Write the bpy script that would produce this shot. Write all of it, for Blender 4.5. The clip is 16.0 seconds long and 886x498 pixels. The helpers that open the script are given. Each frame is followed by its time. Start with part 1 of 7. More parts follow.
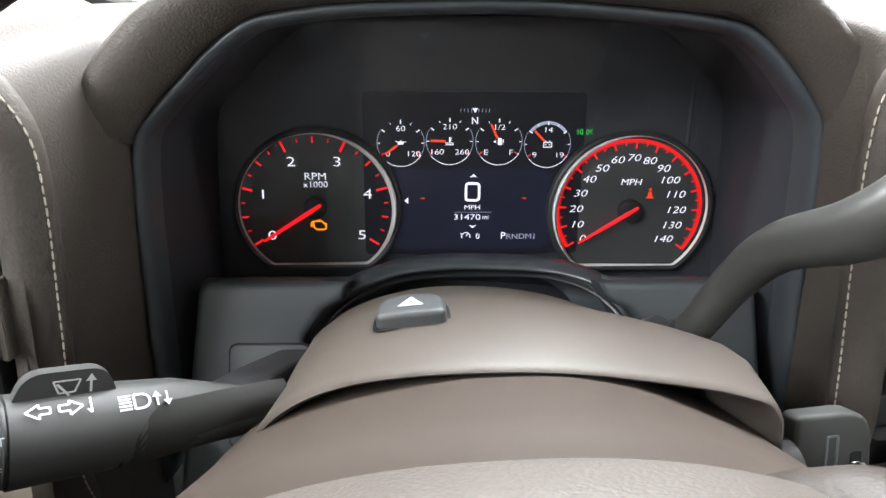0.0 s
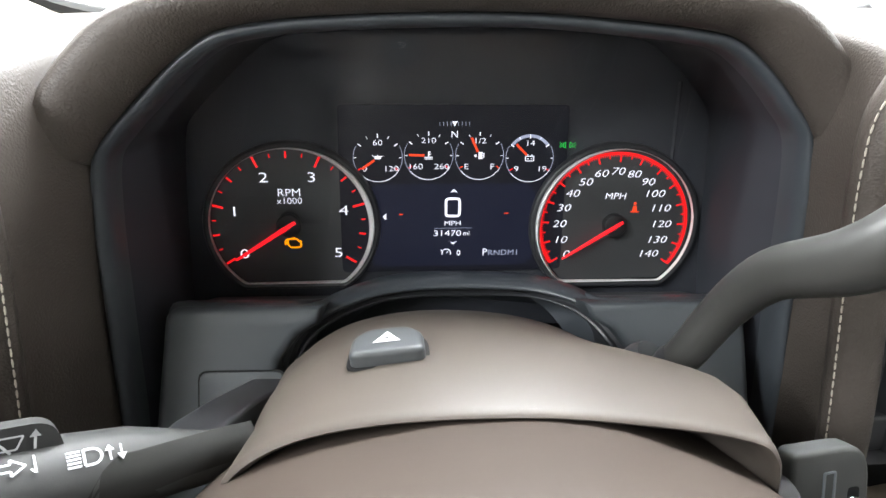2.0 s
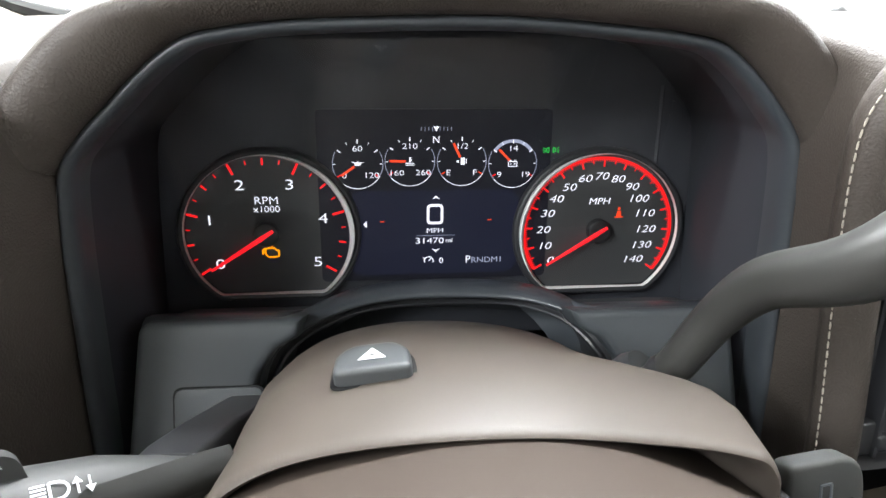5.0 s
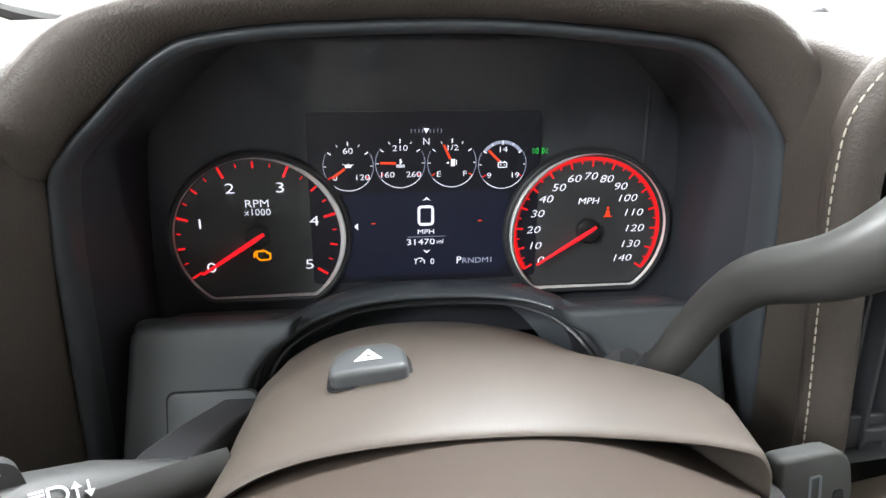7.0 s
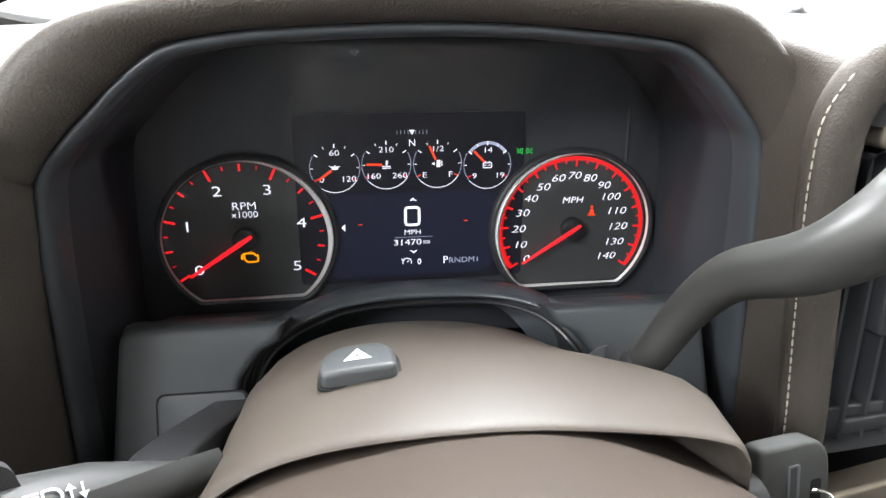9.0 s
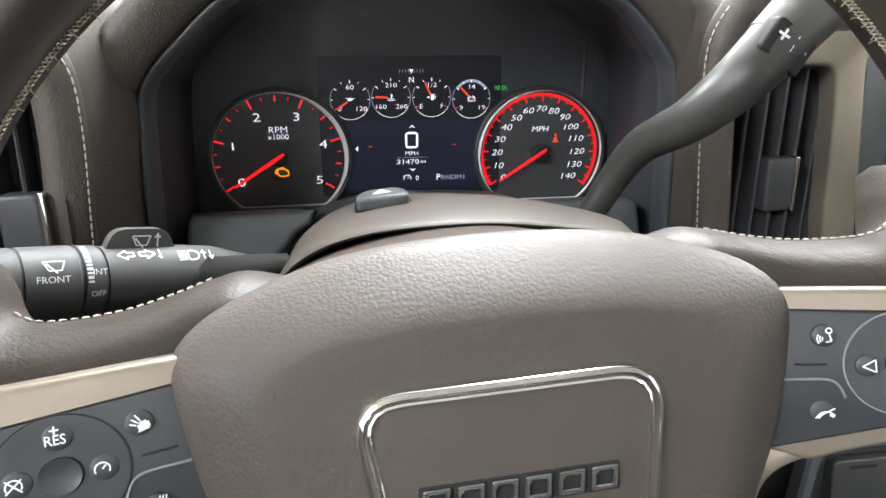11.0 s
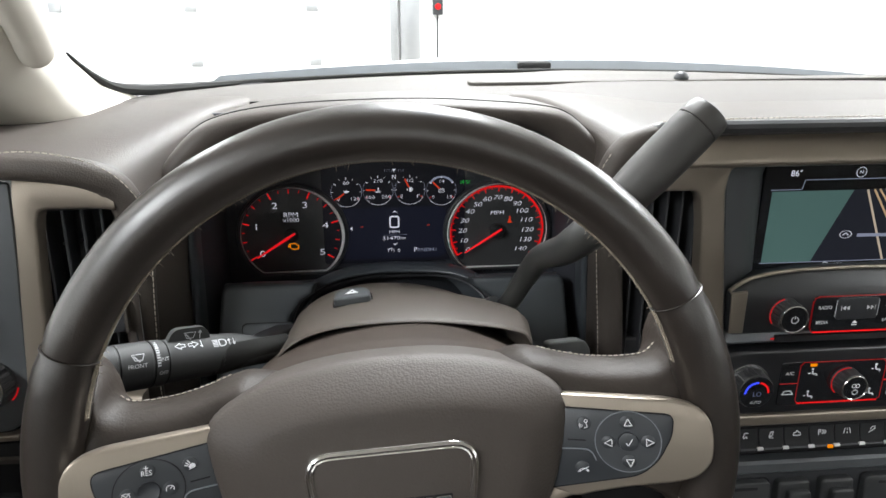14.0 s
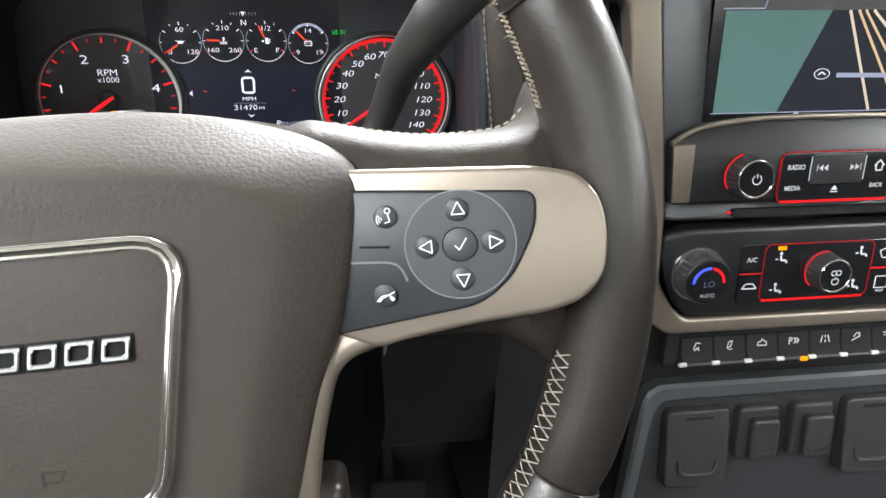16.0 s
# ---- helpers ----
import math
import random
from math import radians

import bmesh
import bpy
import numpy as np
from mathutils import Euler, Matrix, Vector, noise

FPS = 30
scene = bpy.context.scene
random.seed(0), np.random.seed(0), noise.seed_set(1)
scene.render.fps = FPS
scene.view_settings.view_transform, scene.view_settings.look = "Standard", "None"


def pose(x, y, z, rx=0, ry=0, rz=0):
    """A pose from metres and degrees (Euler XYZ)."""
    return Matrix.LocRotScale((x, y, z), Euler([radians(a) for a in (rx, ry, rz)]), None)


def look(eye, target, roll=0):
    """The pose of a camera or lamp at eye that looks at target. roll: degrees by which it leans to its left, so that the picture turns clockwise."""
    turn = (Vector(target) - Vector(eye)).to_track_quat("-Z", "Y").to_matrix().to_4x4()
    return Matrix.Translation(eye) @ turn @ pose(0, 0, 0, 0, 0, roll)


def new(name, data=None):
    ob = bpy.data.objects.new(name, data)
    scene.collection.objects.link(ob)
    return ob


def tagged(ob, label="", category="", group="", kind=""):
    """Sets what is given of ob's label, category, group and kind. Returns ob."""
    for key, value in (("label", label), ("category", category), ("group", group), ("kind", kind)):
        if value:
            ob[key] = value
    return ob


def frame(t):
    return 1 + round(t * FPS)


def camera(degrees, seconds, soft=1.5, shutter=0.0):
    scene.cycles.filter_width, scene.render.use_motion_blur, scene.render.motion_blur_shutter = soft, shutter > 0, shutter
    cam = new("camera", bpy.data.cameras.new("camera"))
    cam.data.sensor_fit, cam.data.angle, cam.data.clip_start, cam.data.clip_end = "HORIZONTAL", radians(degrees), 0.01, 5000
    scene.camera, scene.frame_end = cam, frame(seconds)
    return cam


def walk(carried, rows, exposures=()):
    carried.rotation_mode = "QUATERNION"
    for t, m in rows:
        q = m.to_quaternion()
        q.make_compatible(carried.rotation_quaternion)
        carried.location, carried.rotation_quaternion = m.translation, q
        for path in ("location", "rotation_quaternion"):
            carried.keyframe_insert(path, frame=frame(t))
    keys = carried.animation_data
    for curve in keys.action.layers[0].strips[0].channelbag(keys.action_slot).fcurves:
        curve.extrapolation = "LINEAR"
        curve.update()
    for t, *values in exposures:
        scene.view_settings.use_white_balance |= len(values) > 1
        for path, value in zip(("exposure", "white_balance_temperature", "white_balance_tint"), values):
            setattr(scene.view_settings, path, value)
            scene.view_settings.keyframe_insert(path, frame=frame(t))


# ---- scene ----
cam = camera(67.9, 16.0)
PATH = [
    (0, (-0.017, -0.006, 1.553), (-0.008, 1.862, 0.839), 0.0),
    (0.5, (-0.015, -0.004, 1.563), (0.005, 1.865, 0.851), 0.2),
    (1, (-0.006, 0.008, 1.563), (0.03, 1.877, 0.852), 0.3),
    (1.5, (-0.008, 0.014, 1.562), (0.043, 1.882, 0.851), 0.1),
    (2, (-0.015, 0.014, 1.559), (0.048, 1.881, 0.845), 0.1),
    (2.5, (-0.013, -0.005, 1.578), (0.063, 1.864, 0.871), 0.2),
    (3, (-0.017, 0.0, 1.57), (0.067, 1.868, 0.861), 0.1),
    (3.5, (-0.02, 0.017, 1.56), (0.075, 1.884, 0.85), 0.1),
    (4, (-0.02, 0.023, 1.557), (0.088, 1.889, 0.846), 0.1),
    (4.5, (-0.018, 0.025, 1.558), (0.103, 1.891, 0.849), 0.2),
    (7, (-0.021, 0.023, 1.56), (0.149, 1.887, 0.855), 0.0),
    (7.5, (-0.022, 0.022, 1.56), (0.161, 1.885, 0.856), -0.0),
    (8, (-0.021, 0.022, 1.559), (0.168, 1.885, 0.855), -0.2),
    (10.5, (-0.026, -0.034, 1.568), (0.218, 1.819, 0.856), -0.1),
    (11, (-0.043, -0.118, 1.533), (0.205, 1.738, 0.831), -0.2),
    (11.5, (-0.064, -0.166, 1.499), (0.152, 1.691, 0.786), -0.4),
    (12, (-0.094, -0.183, 1.491), (0.08, 1.673, 0.767), -0.3),
    (12.5, (-0.102, -0.188, 1.528), (0.043, 1.672, 0.808), -0.0),
    (13, (-0.094, -0.202, 1.571), (0.046, 1.661, 0.856), 0.1),
    (13.5, (-0.067, -0.226, 1.628), (0.084, 1.637, 0.916), 0.3),
    (14, (0.007, -0.252, 1.66), (0.153, 1.609, 0.942), -0.2),
    (14.5, (0.064, -0.254, 1.628), (0.232, 1.607, 0.916), -0.3),
    (15, (0.086, -0.214, 1.556), (0.272, 1.644, 0.84), -0.3),
    (15.5, (0.099, -0.174, 1.508), (0.3, 1.68, 0.785), -0.2),
    (16, (0.11, -0.145, 1.495), (0.326, 1.704, 0.764), -0.1),
]
EXPOSURES = [(0, 0.52), (1.2, 0.48), (2, 0.70), (3.2, 0.72), (4, 0.65), (8, 0.66), (10.5, 0.90), (11.0, 0.50), (11.5, 0.26), (12.0, 0.34), (12.5, 0.42), (13.2, 0.40), (13.5, 0.30), (14.0, -0.50), (14.5, -0.74), (15, -0.2), (15.5, 0.38), (16, 0.46)]
walk(cam, [(t, look(eye, target, roll)) for t, eye, target, roll in PATH], EXPOSURES)

# ---------------------------------------------------------------- light
world = bpy.data.worlds.new("world")
scene.world = world
world.use_nodes = True
world.node_tree.nodes["Background"].inputs[0].default_value = (0.9, 0.95, 1.0, 1)
world.node_tree.nodes["Background"].inputs[1].default_value = 0.2


def area_lamp(name, x, y, z, sx, sy, power, color=(0.94, 0.975, 1.0), rx=0, ry=0):
    lamp = bpy.data.lights.new(name, "AREA")
    lamp.shape, lamp.size, lamp.size_y, lamp.energy, lamp.color = "RECTANGLE", sx, sy, power, color
    ob = new(name, lamp)
    ob.matrix_world = pose(x, y, z, rx, ry, 0)
    return ob


for lx in (-2.6, 0.46, 3.5):
    for ly in (-2.5, 2.6):
        area_lamp("ceiling_lamp", lx, ly, 3.42, 0.5, 3.6, (430 if lx < 0 else 500) if ly > 0 else (370 if lx < 0 else 205))

# ---------------------------------------------------------------- materials
def material(name, color, rough=0.5, metal=0.0, grain=0.0, scale=900.0, vary=0.06, kind="voronoi", coat=0.0, spec=0.5, blotch=14.0, crease=0.0):
    m = bpy.data.materials.new(name)
    m.use_nodes = True
    nt = m.node_tree
    b = nt.nodes["Principled BSDF"]
    b.inputs["Roughness"].default_value, b.inputs["Metallic"].default_value = rough, metal
    b.inputs["Coat Weight"].default_value, b.inputs["Specular IOR Level"].default_value = coat, spec
    co = nt.nodes.new("ShaderNodeTexCoord")
    big = nt.nodes.new("ShaderNodeTexNoise")
    big.inputs["Scale"].default_value, big.inputs["Detail"].default_value = blotch, 5
    nt.links.new(co.outputs["Object"], big.inputs["Vector"])
    ramp = nt.nodes.new("ShaderNodeValToRGB")
    c = Vector(color)
    ramp.color_ramp.elements[0].position, ramp.color_ramp.elements[1].position = 0.3, 0.7
    ramp.color_ramp.elements[0].color = (*(c * (1 - vary)), 1)
    ramp.color_ramp.elements[1].color = (*(c * (1 + vary)), 1)
    nt.links.new(big.outputs["Fac"], ramp.inputs["Fac"])
    nt.links.new(ramp.outputs["Color"], b.inputs["Base Color"])
    r = nt.nodes.new("ShaderNodeMapRange")
    r.inputs["To Min"].default_value, r.inputs["To Max"].default_value = rough * 0.9, min(1, rough * 1.1)
    nt.links.new(big.outputs["Fac"], r.inputs["Value"])
    nt.links.new(r.outputs["Result"], b.inputs["Roughness"])
    if grain:
        if kind == "voronoi":
            warp = nt.nodes.new("ShaderNodeTexNoise")
            warp.inputs["Scale"].default_value = scale * 0.4
            nt.links.new(co.outputs["Object"], warp.inputs["Vector"])
            mix = nt.nodes.new("ShaderNodeMixRGB")
            mix.inputs["Fac"].default_value = 0.002
            nt.links.new(co.outputs["Object"], mix.inputs[1])
            nt.links.new(warp.outputs["Color"], mix.inputs[2])
            tex = nt.nodes.new("ShaderNodeTexVoronoi")
            tex.feature = "SMOOTH_F1"
            tex.inputs["Smoothness"].default_value = 0.25
            nt.links.new(mix.outputs["Color"], tex.inputs["Vector"])
            height = tex.outputs["Distance"]
        else:
            tex = nt.nodes.new("ShaderNodeTexNoise")
            tex.inputs["Detail"].default_value = 3
            nt.links.new(co.outputs["Object"], tex.inputs["Vector"])
            height = tex.outputs["Fac"]
        tex.inputs["Scale"].default_value = scale
        bump = nt.nodes.new("ShaderNodeBump")
        bump.invert = kind == "voronoi"
        bump.inputs["Strength"].default_value, bump.inputs["Distance"].default_value = grain, 0.4 / scale
        nt.links.new(height, bump.inputs["Height"])
        if crease:
            fold = nt.nodes.new("ShaderNodeTexNoise")
            fold.inputs["Scale"].default_value, fold.inputs["Detail"].default_value, fold.inputs["Distortion"].default_value = 170, 4, 1.2
            nt.links.new(co.outputs["Object"], fold.inputs["Vector"])
            under = nt.nodes.new("ShaderNodeBump")
            under.inputs["Strength"].default_value, under.inputs["Distance"].default_value = crease, 0.004
            nt.links.new(fold.outputs["Fac"], under.inputs["Height"])
            nt.links.new(under.outputs["Normal"], bump.inputs["Normal"])
        nt.links.new(bump.outputs["Normal"], b.inputs["Normal"])
    return m


def glowing(name, color, strength):
    m = bpy.data.materials.new(name)
    m.use_nodes = True
    b = m.node_tree.nodes["Principled BSDF"]
    b.inputs["Base Color"].default_value = (*(Vector(color) * 0.3), 1)
    b.inputs["Emission Color"].default_value, b.inputs["Emission Strength"].default_value = (*color, 1), strength
    b.inputs["Roughness"].default_value, b.inputs["Specular IOR Level"].default_value = 0.4, 0.15
    return m


def clear_pane(name, gloss=0.05):
    m = bpy.data.materials.new(name)
    m.use_nodes = True
    nt = m.node_tree
    nt.nodes.remove(nt.nodes["Principled BSDF"])
    a, g, mx = (nt.nodes.new("ShaderNodeBsdfTransparent"), nt.nodes.new("ShaderNodeBsdfGlossy"), nt.nodes.new("ShaderNodeMixShader"))
    g.inputs["Roughness"].default_value = 0.02
    fr = nt.nodes.new("ShaderNodeFresnel")
    fr.inputs["IOR"].default_value = 1.0 + gloss * 6
    nt.links.new(fr.outputs[0], mx.inputs[0])
    nt.links.new(a.outputs[0], mx.inputs[1])
    nt.links.new(g.outputs[0], mx.inputs[2])
    nt.links.new(mx.outputs[0], nt.nodes["Material Output"].inputs["Surface"])
    return m


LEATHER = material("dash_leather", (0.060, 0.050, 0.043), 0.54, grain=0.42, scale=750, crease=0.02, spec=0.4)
PAD = material("airbag_leather", (0.054, 0.0448, 0.0386), 0.58, grain=0.30, scale=640, spec=0.30)
RIM = material("rim_leather", (0.0225, 0.0175, 0.0145), 0.31, grain=0.09, scale=900, crease=0.035, vary=0.12, spec=0.8)
SPOKE = material("spoke_leather", (0.029, 0.0228, 0.0188), 0.52, grain=0.2, scale=900, crease=0.12, spec=0.2, vary=0.12)
SHROUD = material("shroud_plastic", (0.072, 0.060, 0.051), 0.50, spec=0.3, grain=0.12, scale=1600, kind="noise")
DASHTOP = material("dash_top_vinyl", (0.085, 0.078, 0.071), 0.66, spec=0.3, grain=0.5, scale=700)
TRIM = material("bronze_trim", (0.27, 0.23, 0.188), 0.36, metal=0.62, grain=0.08, scale=500, kind="noise", vary=0.03)
BLACK = material("black_plastic", (0.030, 0.031, 0.034), 0.42, grain=0.15, scale=2000, kind="noise")
KNOB = material("knob_rubber", (0.046, 0.047, 0.049), 0.42, grain=0.1, scale=2000, kind="noise")
BEZEL = material("bezel_plastic", (0.047, 0.053, 0.060), 0.32, grain=0.12, scale=2200, kind="noise")
PANEL = material("lower_panel_plastic", (0.054, 0.061, 0.067), 0.45, grain=0.15, scale=2000, kind="noise")
POD = material("switch_plastic", (0.030, 0.033, 0.037), 0.45, grain=0.1, scale=2500, kind="noise")
GLOSS = material("gloss_black", (0.010, 0.011, 0.013), 0.18, coat=0.3, vary=0.02)
# Near-black for dark parts and joints; in hollows and footwell it stands for shade.
DARK = material("dark_parts_and_shade", (0.018, 0.018, 0.019), 0.8, spec=0.2, vary=0.1)
MASK = material("cluster_mask", (0.038, 0.041, 0.049), 0.55, spec=0.4, grain=0.1, scale=2500, kind="noise")
DIAL = material("dial_face", (0.048, 0.050, 0.051), 0.55, vary=0.03)
CHROME = material("chrome", (0.86, 0.85, 0.83), 0.07, metal=1.0, vary=0.01)
STALK = material("stalk_plastic", (0.028, 0.029, 0.029), 0.6, grain=0.12, scale=1800, kind="noise")
# Near-white, barely metallic: reflected window light is put into the colour.
RIMSHINE = material("dial_chrome_shine", (0.94, 0.94, 0.92), 0.12, metal=0.1, vary=0.02)
HUB = material("needle_hub", (0.016, 0.016, 0.017), 0.5, vary=0.03)
SOFTCHROME = material("satin_chrome", (0.92, 0.92, 0.91), 0.2, metal=0.35, vary=0.02)
STEEL = material("satin_metal", (0.45, 0.46, 0.47), 0.3, metal=1.0, vary=0.03)
GREY = material("grey_button", (0.15, 0.165, 0.18), 0.42, grain=0.1, scale=2500, kind="noise")
THREAD = material("tan_thread", (0.42, 0.38, 0.32), 0.8, vary=0.15)
PALETHREAD = material("grey_thread", (0.30, 0.27, 0.235), 0.8, vary=0.2, blotch=200)
LACE = material("lacing_thread", (0.22, 0.185, 0.14), 0.85, vary=0.25, blotch=160)
DARKTHREAD = material("brown_thread", (0.17, 0.145, 0.115), 0.85, vary=0.2)
SEATBACK = material("seat_leather", (0.060, 0.050, 0.044), 0.55, grain=0.2, scale=500)
PRINT = material("white_print", (0.72, 0.73, 0.74), 0.5, vary=0.02)
PRINTDIM = material("worn_print", (0.46, 0.47, 0.48), 0.55, vary=0.12, blotch=300)
HEADLINER = material("headliner_cloth", (0.62, 0.60, 0.56), 0.9, grain=0.3, scale=900, kind="noise")
PILLAR = material("pillar_plastic", (0.52, 0.49, 0.43), 0.6, grain=0.2, scale=1200, kind="noise")
WHITEPAINT = material("white_car_paint", (0.78, 0.79, 0.80), 0.25, coat=0.6, vary=0.01)
WALL = material("painted_wall", (0.80, 0.80, 0.79), 0.7, grain=0.1, scale=60, kind="noise", vary=0.02, blotch=1.5)
DOORPAINT = material("garage_door_paint", (0.82, 0.83, 0.83), 0.5, vary=0.02, blotch=2.0)
CONCRETE = material("concrete", (0.36, 0.35, 0.33), 0.6, grain=0.2, scale=80, kind="noise", vary=0.12, blotch=2.5)
HAZARD = material("hazard_button_plastic", (0.056, 0.061, 0.065), 0.42, grain=0.1, scale=2500, kind="noise")
COLLAR = material("collar_plastic", (0.044, 0.034, 0.028), 0.7, spec=0.15, grain=0.08, scale=1600, kind="noise")
CARPET = material("carpet", (0.026, 0.025, 0.025), 0.95, grain=0.6, scale=700, kind="noise")
GRIP = material("grip_plastic", (0.044, 0.041, 0.038), 0.48, grain=0.35, scale=1500, kind="noise")
EMBLEM = material("emblem_steel", (0.42, 0.43, 0.44), 0.20, metal=1.0, vary=0.04)
COWL = material("cowl_plastic", (0.085, 0.092, 0.098), 0.85, spec=0.08, grain=0.2, scale=900, kind="noise")
ARM = material("lever_satin_plastic", (0.036, 0.036, 0.034), 0.38, spec=0.5, grain=0.1, scale=1500, kind="noise")
RUBBER = material("rubber", (0.026, 0.026, 0.025), 0.7, spec=0.2, grain=0.1, scale=1500, kind="noise")
FASCIA = material("fascia_black", (0.013, 0.0135, 0.015), 0.34, grain=0.08, scale=2200, kind="noise")
SATIN = material("satin_grey_plastic", (0.092, 0.098, 0.104), 0.32, metal=0.3, grain=0.08, scale=2000, kind="noise")
COVER = material("cover_plastic", (0.030, 0.031, 0.032), 0.5, spec=0.4, grain=0.12, scale=2000, kind="noise")
GLASS = clear_pane("window_glass", 0.006)
LENS = clear_pane("cluster_lens", 0.095)
RED = glowing("red_glow", (1.0, 0.012, 0.014), 0.72)
REDFAINT = glowing("red_faint_backlight", (1.0, 0.015, 0.02), 0.08)
REDDIM = glowing("red_backlight", (1.0, 0.015, 0.02), 0.48)
NEEDLE = glowing("needle_glow", (1.0, 0.012, 0.02), 0.85)
WHITE = glowing("numeral_glow", (0.82, 0.84, 0.95), 0.9)
LODIM = glowing("readout_glow", (0.10, 0.12, 0.22), 0.6)
DIMWHITE = glowing("dim_glow", (0.30, 0.33, 0.45), 0.8)
AMBER = glowing("amber_glow", (1.0, 0.30, 0.0), 0.9)
ORANGE = glowing("orange_glow", (1.0, 0.07, 0.02), 0.6)
GREEN = glowing("green_glow", (0.03, 0.8, 0.10), 0.6)
LCD = glowing("lcd_navy", (0.028, 0.032, 0.062), 0.20)
LCDDARK = glowing("lcd_black", (0.040, 0.042, 0.062), 0.05)
BLUE = glowing("blue_glow", (0.05, 0.08, 1.0), 1.4)
MAPGREEN = glowing("map_land", (0.115, 0.22, 0.205), 0.55)
MAPDARK = glowing("map_dark", (0.020, 0.022, 0.032), 0.7)
ROADTAN = glowing("map_road_tan", (0.62, 0.52, 0.40), 0.8)
ROADORANGE = glowing("map_road_orange", (0.62, 0.43, 0.25), 0.8)

# ---------------------------------------------------------------- mesh helpers
def tidy(bm):
    bmesh.ops.recalc_face_normals(bm, faces=bm.faces)
    for f in bm.faces:
        f.smooth = True
    return bm


def part(name, bm, mat, parent=None, label="", m=None, sharp=35):
    me = bpy.data.meshes.new(name)
    tidy(bm).to_mesh(me)
    bm.free()
    me.materials.append(mat)
    me.set_sharp_from_angle(angle=radians(sharp))
    ob = new(name, me)
    if parent:
        ob.parent = parent
    if m is not None:
        ob.matrix_basis = m
    return tagged(ob, label)


def thing(name, m, label, category, group="", kind=""):
    ob = new(name)
    ob.matrix_basis = m
    ob.empty_display_size = 0.02
    return tagged(ob, label, category, group, kind)


def axes(o, u, v):
    u, v = Vector(u).normalized(), Vector(v)
    n = u.cross(v).normalized()
    v = n.cross(u)
    m = Matrix((u, v, n)).transposed().to_4x4()
    return Matrix.Translation(o) @ m


def loft(loops, closed=False, cap0=False, cap1=False, ring=True, bm=None):
    """Skins loops of equal length. ring: each loop is closed; closed: the last loop joins the first."""
    bm = bm or bmesh.new()
    vs = [[bm.verts.new(p) for p in l] for l in loops]
    n = len(loops[0])
    for a, b in zip(vs, vs[1:] + (vs[:1] if closed else [])):
        for i in range(n if ring else n - 1):
            j = (i + 1) % n
            bm.faces.new((a[i], a[j], b[j], b[i]))
    if cap0:
        bm.faces.new(vs[0][::-1])
    if cap1:
        bm.faces.new(vs[-1])
    return bm


def rounded(pts, r, n=5):
    """A polygon with its corners rounded; r is one radius or one a corner."""
    out, k = [], len(pts)
    rs = r if isinstance(r, (list, tuple)) else [r] * k
    for i in range(k):
        p, a, b = Vector(pts[i]), Vector(pts[i - 1]), Vector(pts[(i + 1) % k])
        d = min(rs[i], (a - p).length * 0.45, (b - p).length * 0.45)
        if d < 1e-5:
            out.append(tuple(p))
            continue
        s, e = p + (a - p).normalized() * d, p + (b - p).normalized() * d
        for q in range(n + 1):
            t = q / n
            out.append(tuple(s * (1 - t) ** 2 + p * 2 * t * (1 - t) + e * t * t))
    return out


def spline(pts, n, closed=False):
    """Catmull-Rom through pts, n samples a span."""
    ps = [Vector(p) for p in pts]
    k, out = len(ps), []
    for i in range(k if closed else k - 1):
        if closed:
            a, b, c, d = ps[i - 1], ps[i], ps[(i + 1) % k], ps[(i + 2) % k]
        else:
            a, b, c, d = ps[max(i - 1, 0)], ps[i], ps[i + 1], ps[min(i + 2, k - 1)]
        for q in range(n):
            t = q / n
            out.append(0.5 * (2 * b + (c - a) * t + (2 * a - 5 * b + 4 * c - d) * t * t + (3 * b - a - 3 * c + d) * t ** 3))
    if not closed:
        out.append(ps[-1])
    return out


def inset(pts, d):
    ps = [Vector(p[:2]) for p in pts]
    area = sum(a.x * b.y - b.x * a.y for a, b in zip(ps, ps[1:] + ps[:1]))
    s, out, k = (1 if area > 0 else -1), [], len(ps)
    for i in range(k):
        e0, e1 = (ps[i] - ps[i - 1]), (ps[(i + 1) % k] - ps[i])
        if e0.length < 1e-9 or e1.length < 1e-9:
            out.append(tuple(ps[i]))
            continue
        n0, n1 = Vector((-e0.y, e0.x)).normalized(), Vector((-e1.y, e1.x)).normalized()
        m = n0 + n1
        if m.length < 1e-6:
            m = n0.copy()
        m.normalize()
        out.append(tuple(ps[i] + m * s * d / max(0.5, m.dot(n0))))
    return out


def prism(pts, w0, w1, bevel=0.0, steps=3, bm=None, fn=None):
    """A plate in the u, v plane from w0 to w1, with its upper edge rounded."""
    f = fn or (lambda u, v, w: (u, v, w))
    loops = [[f(*p[:2], w0) for p in pts]]
    if bevel:
        for k in range(steps + 1):
            a = math.pi / 2 * k / steps
            loops.append([f(u, v, w1 - bevel + bevel * math.sin(a)) for u, v in inset(pts, bevel * (1 - math.cos(a)))])
    else:
        loops.append([f(*p[:2], w1) for p in pts])
    return loft(loops, cap0=True, cap1=True, bm=bm)


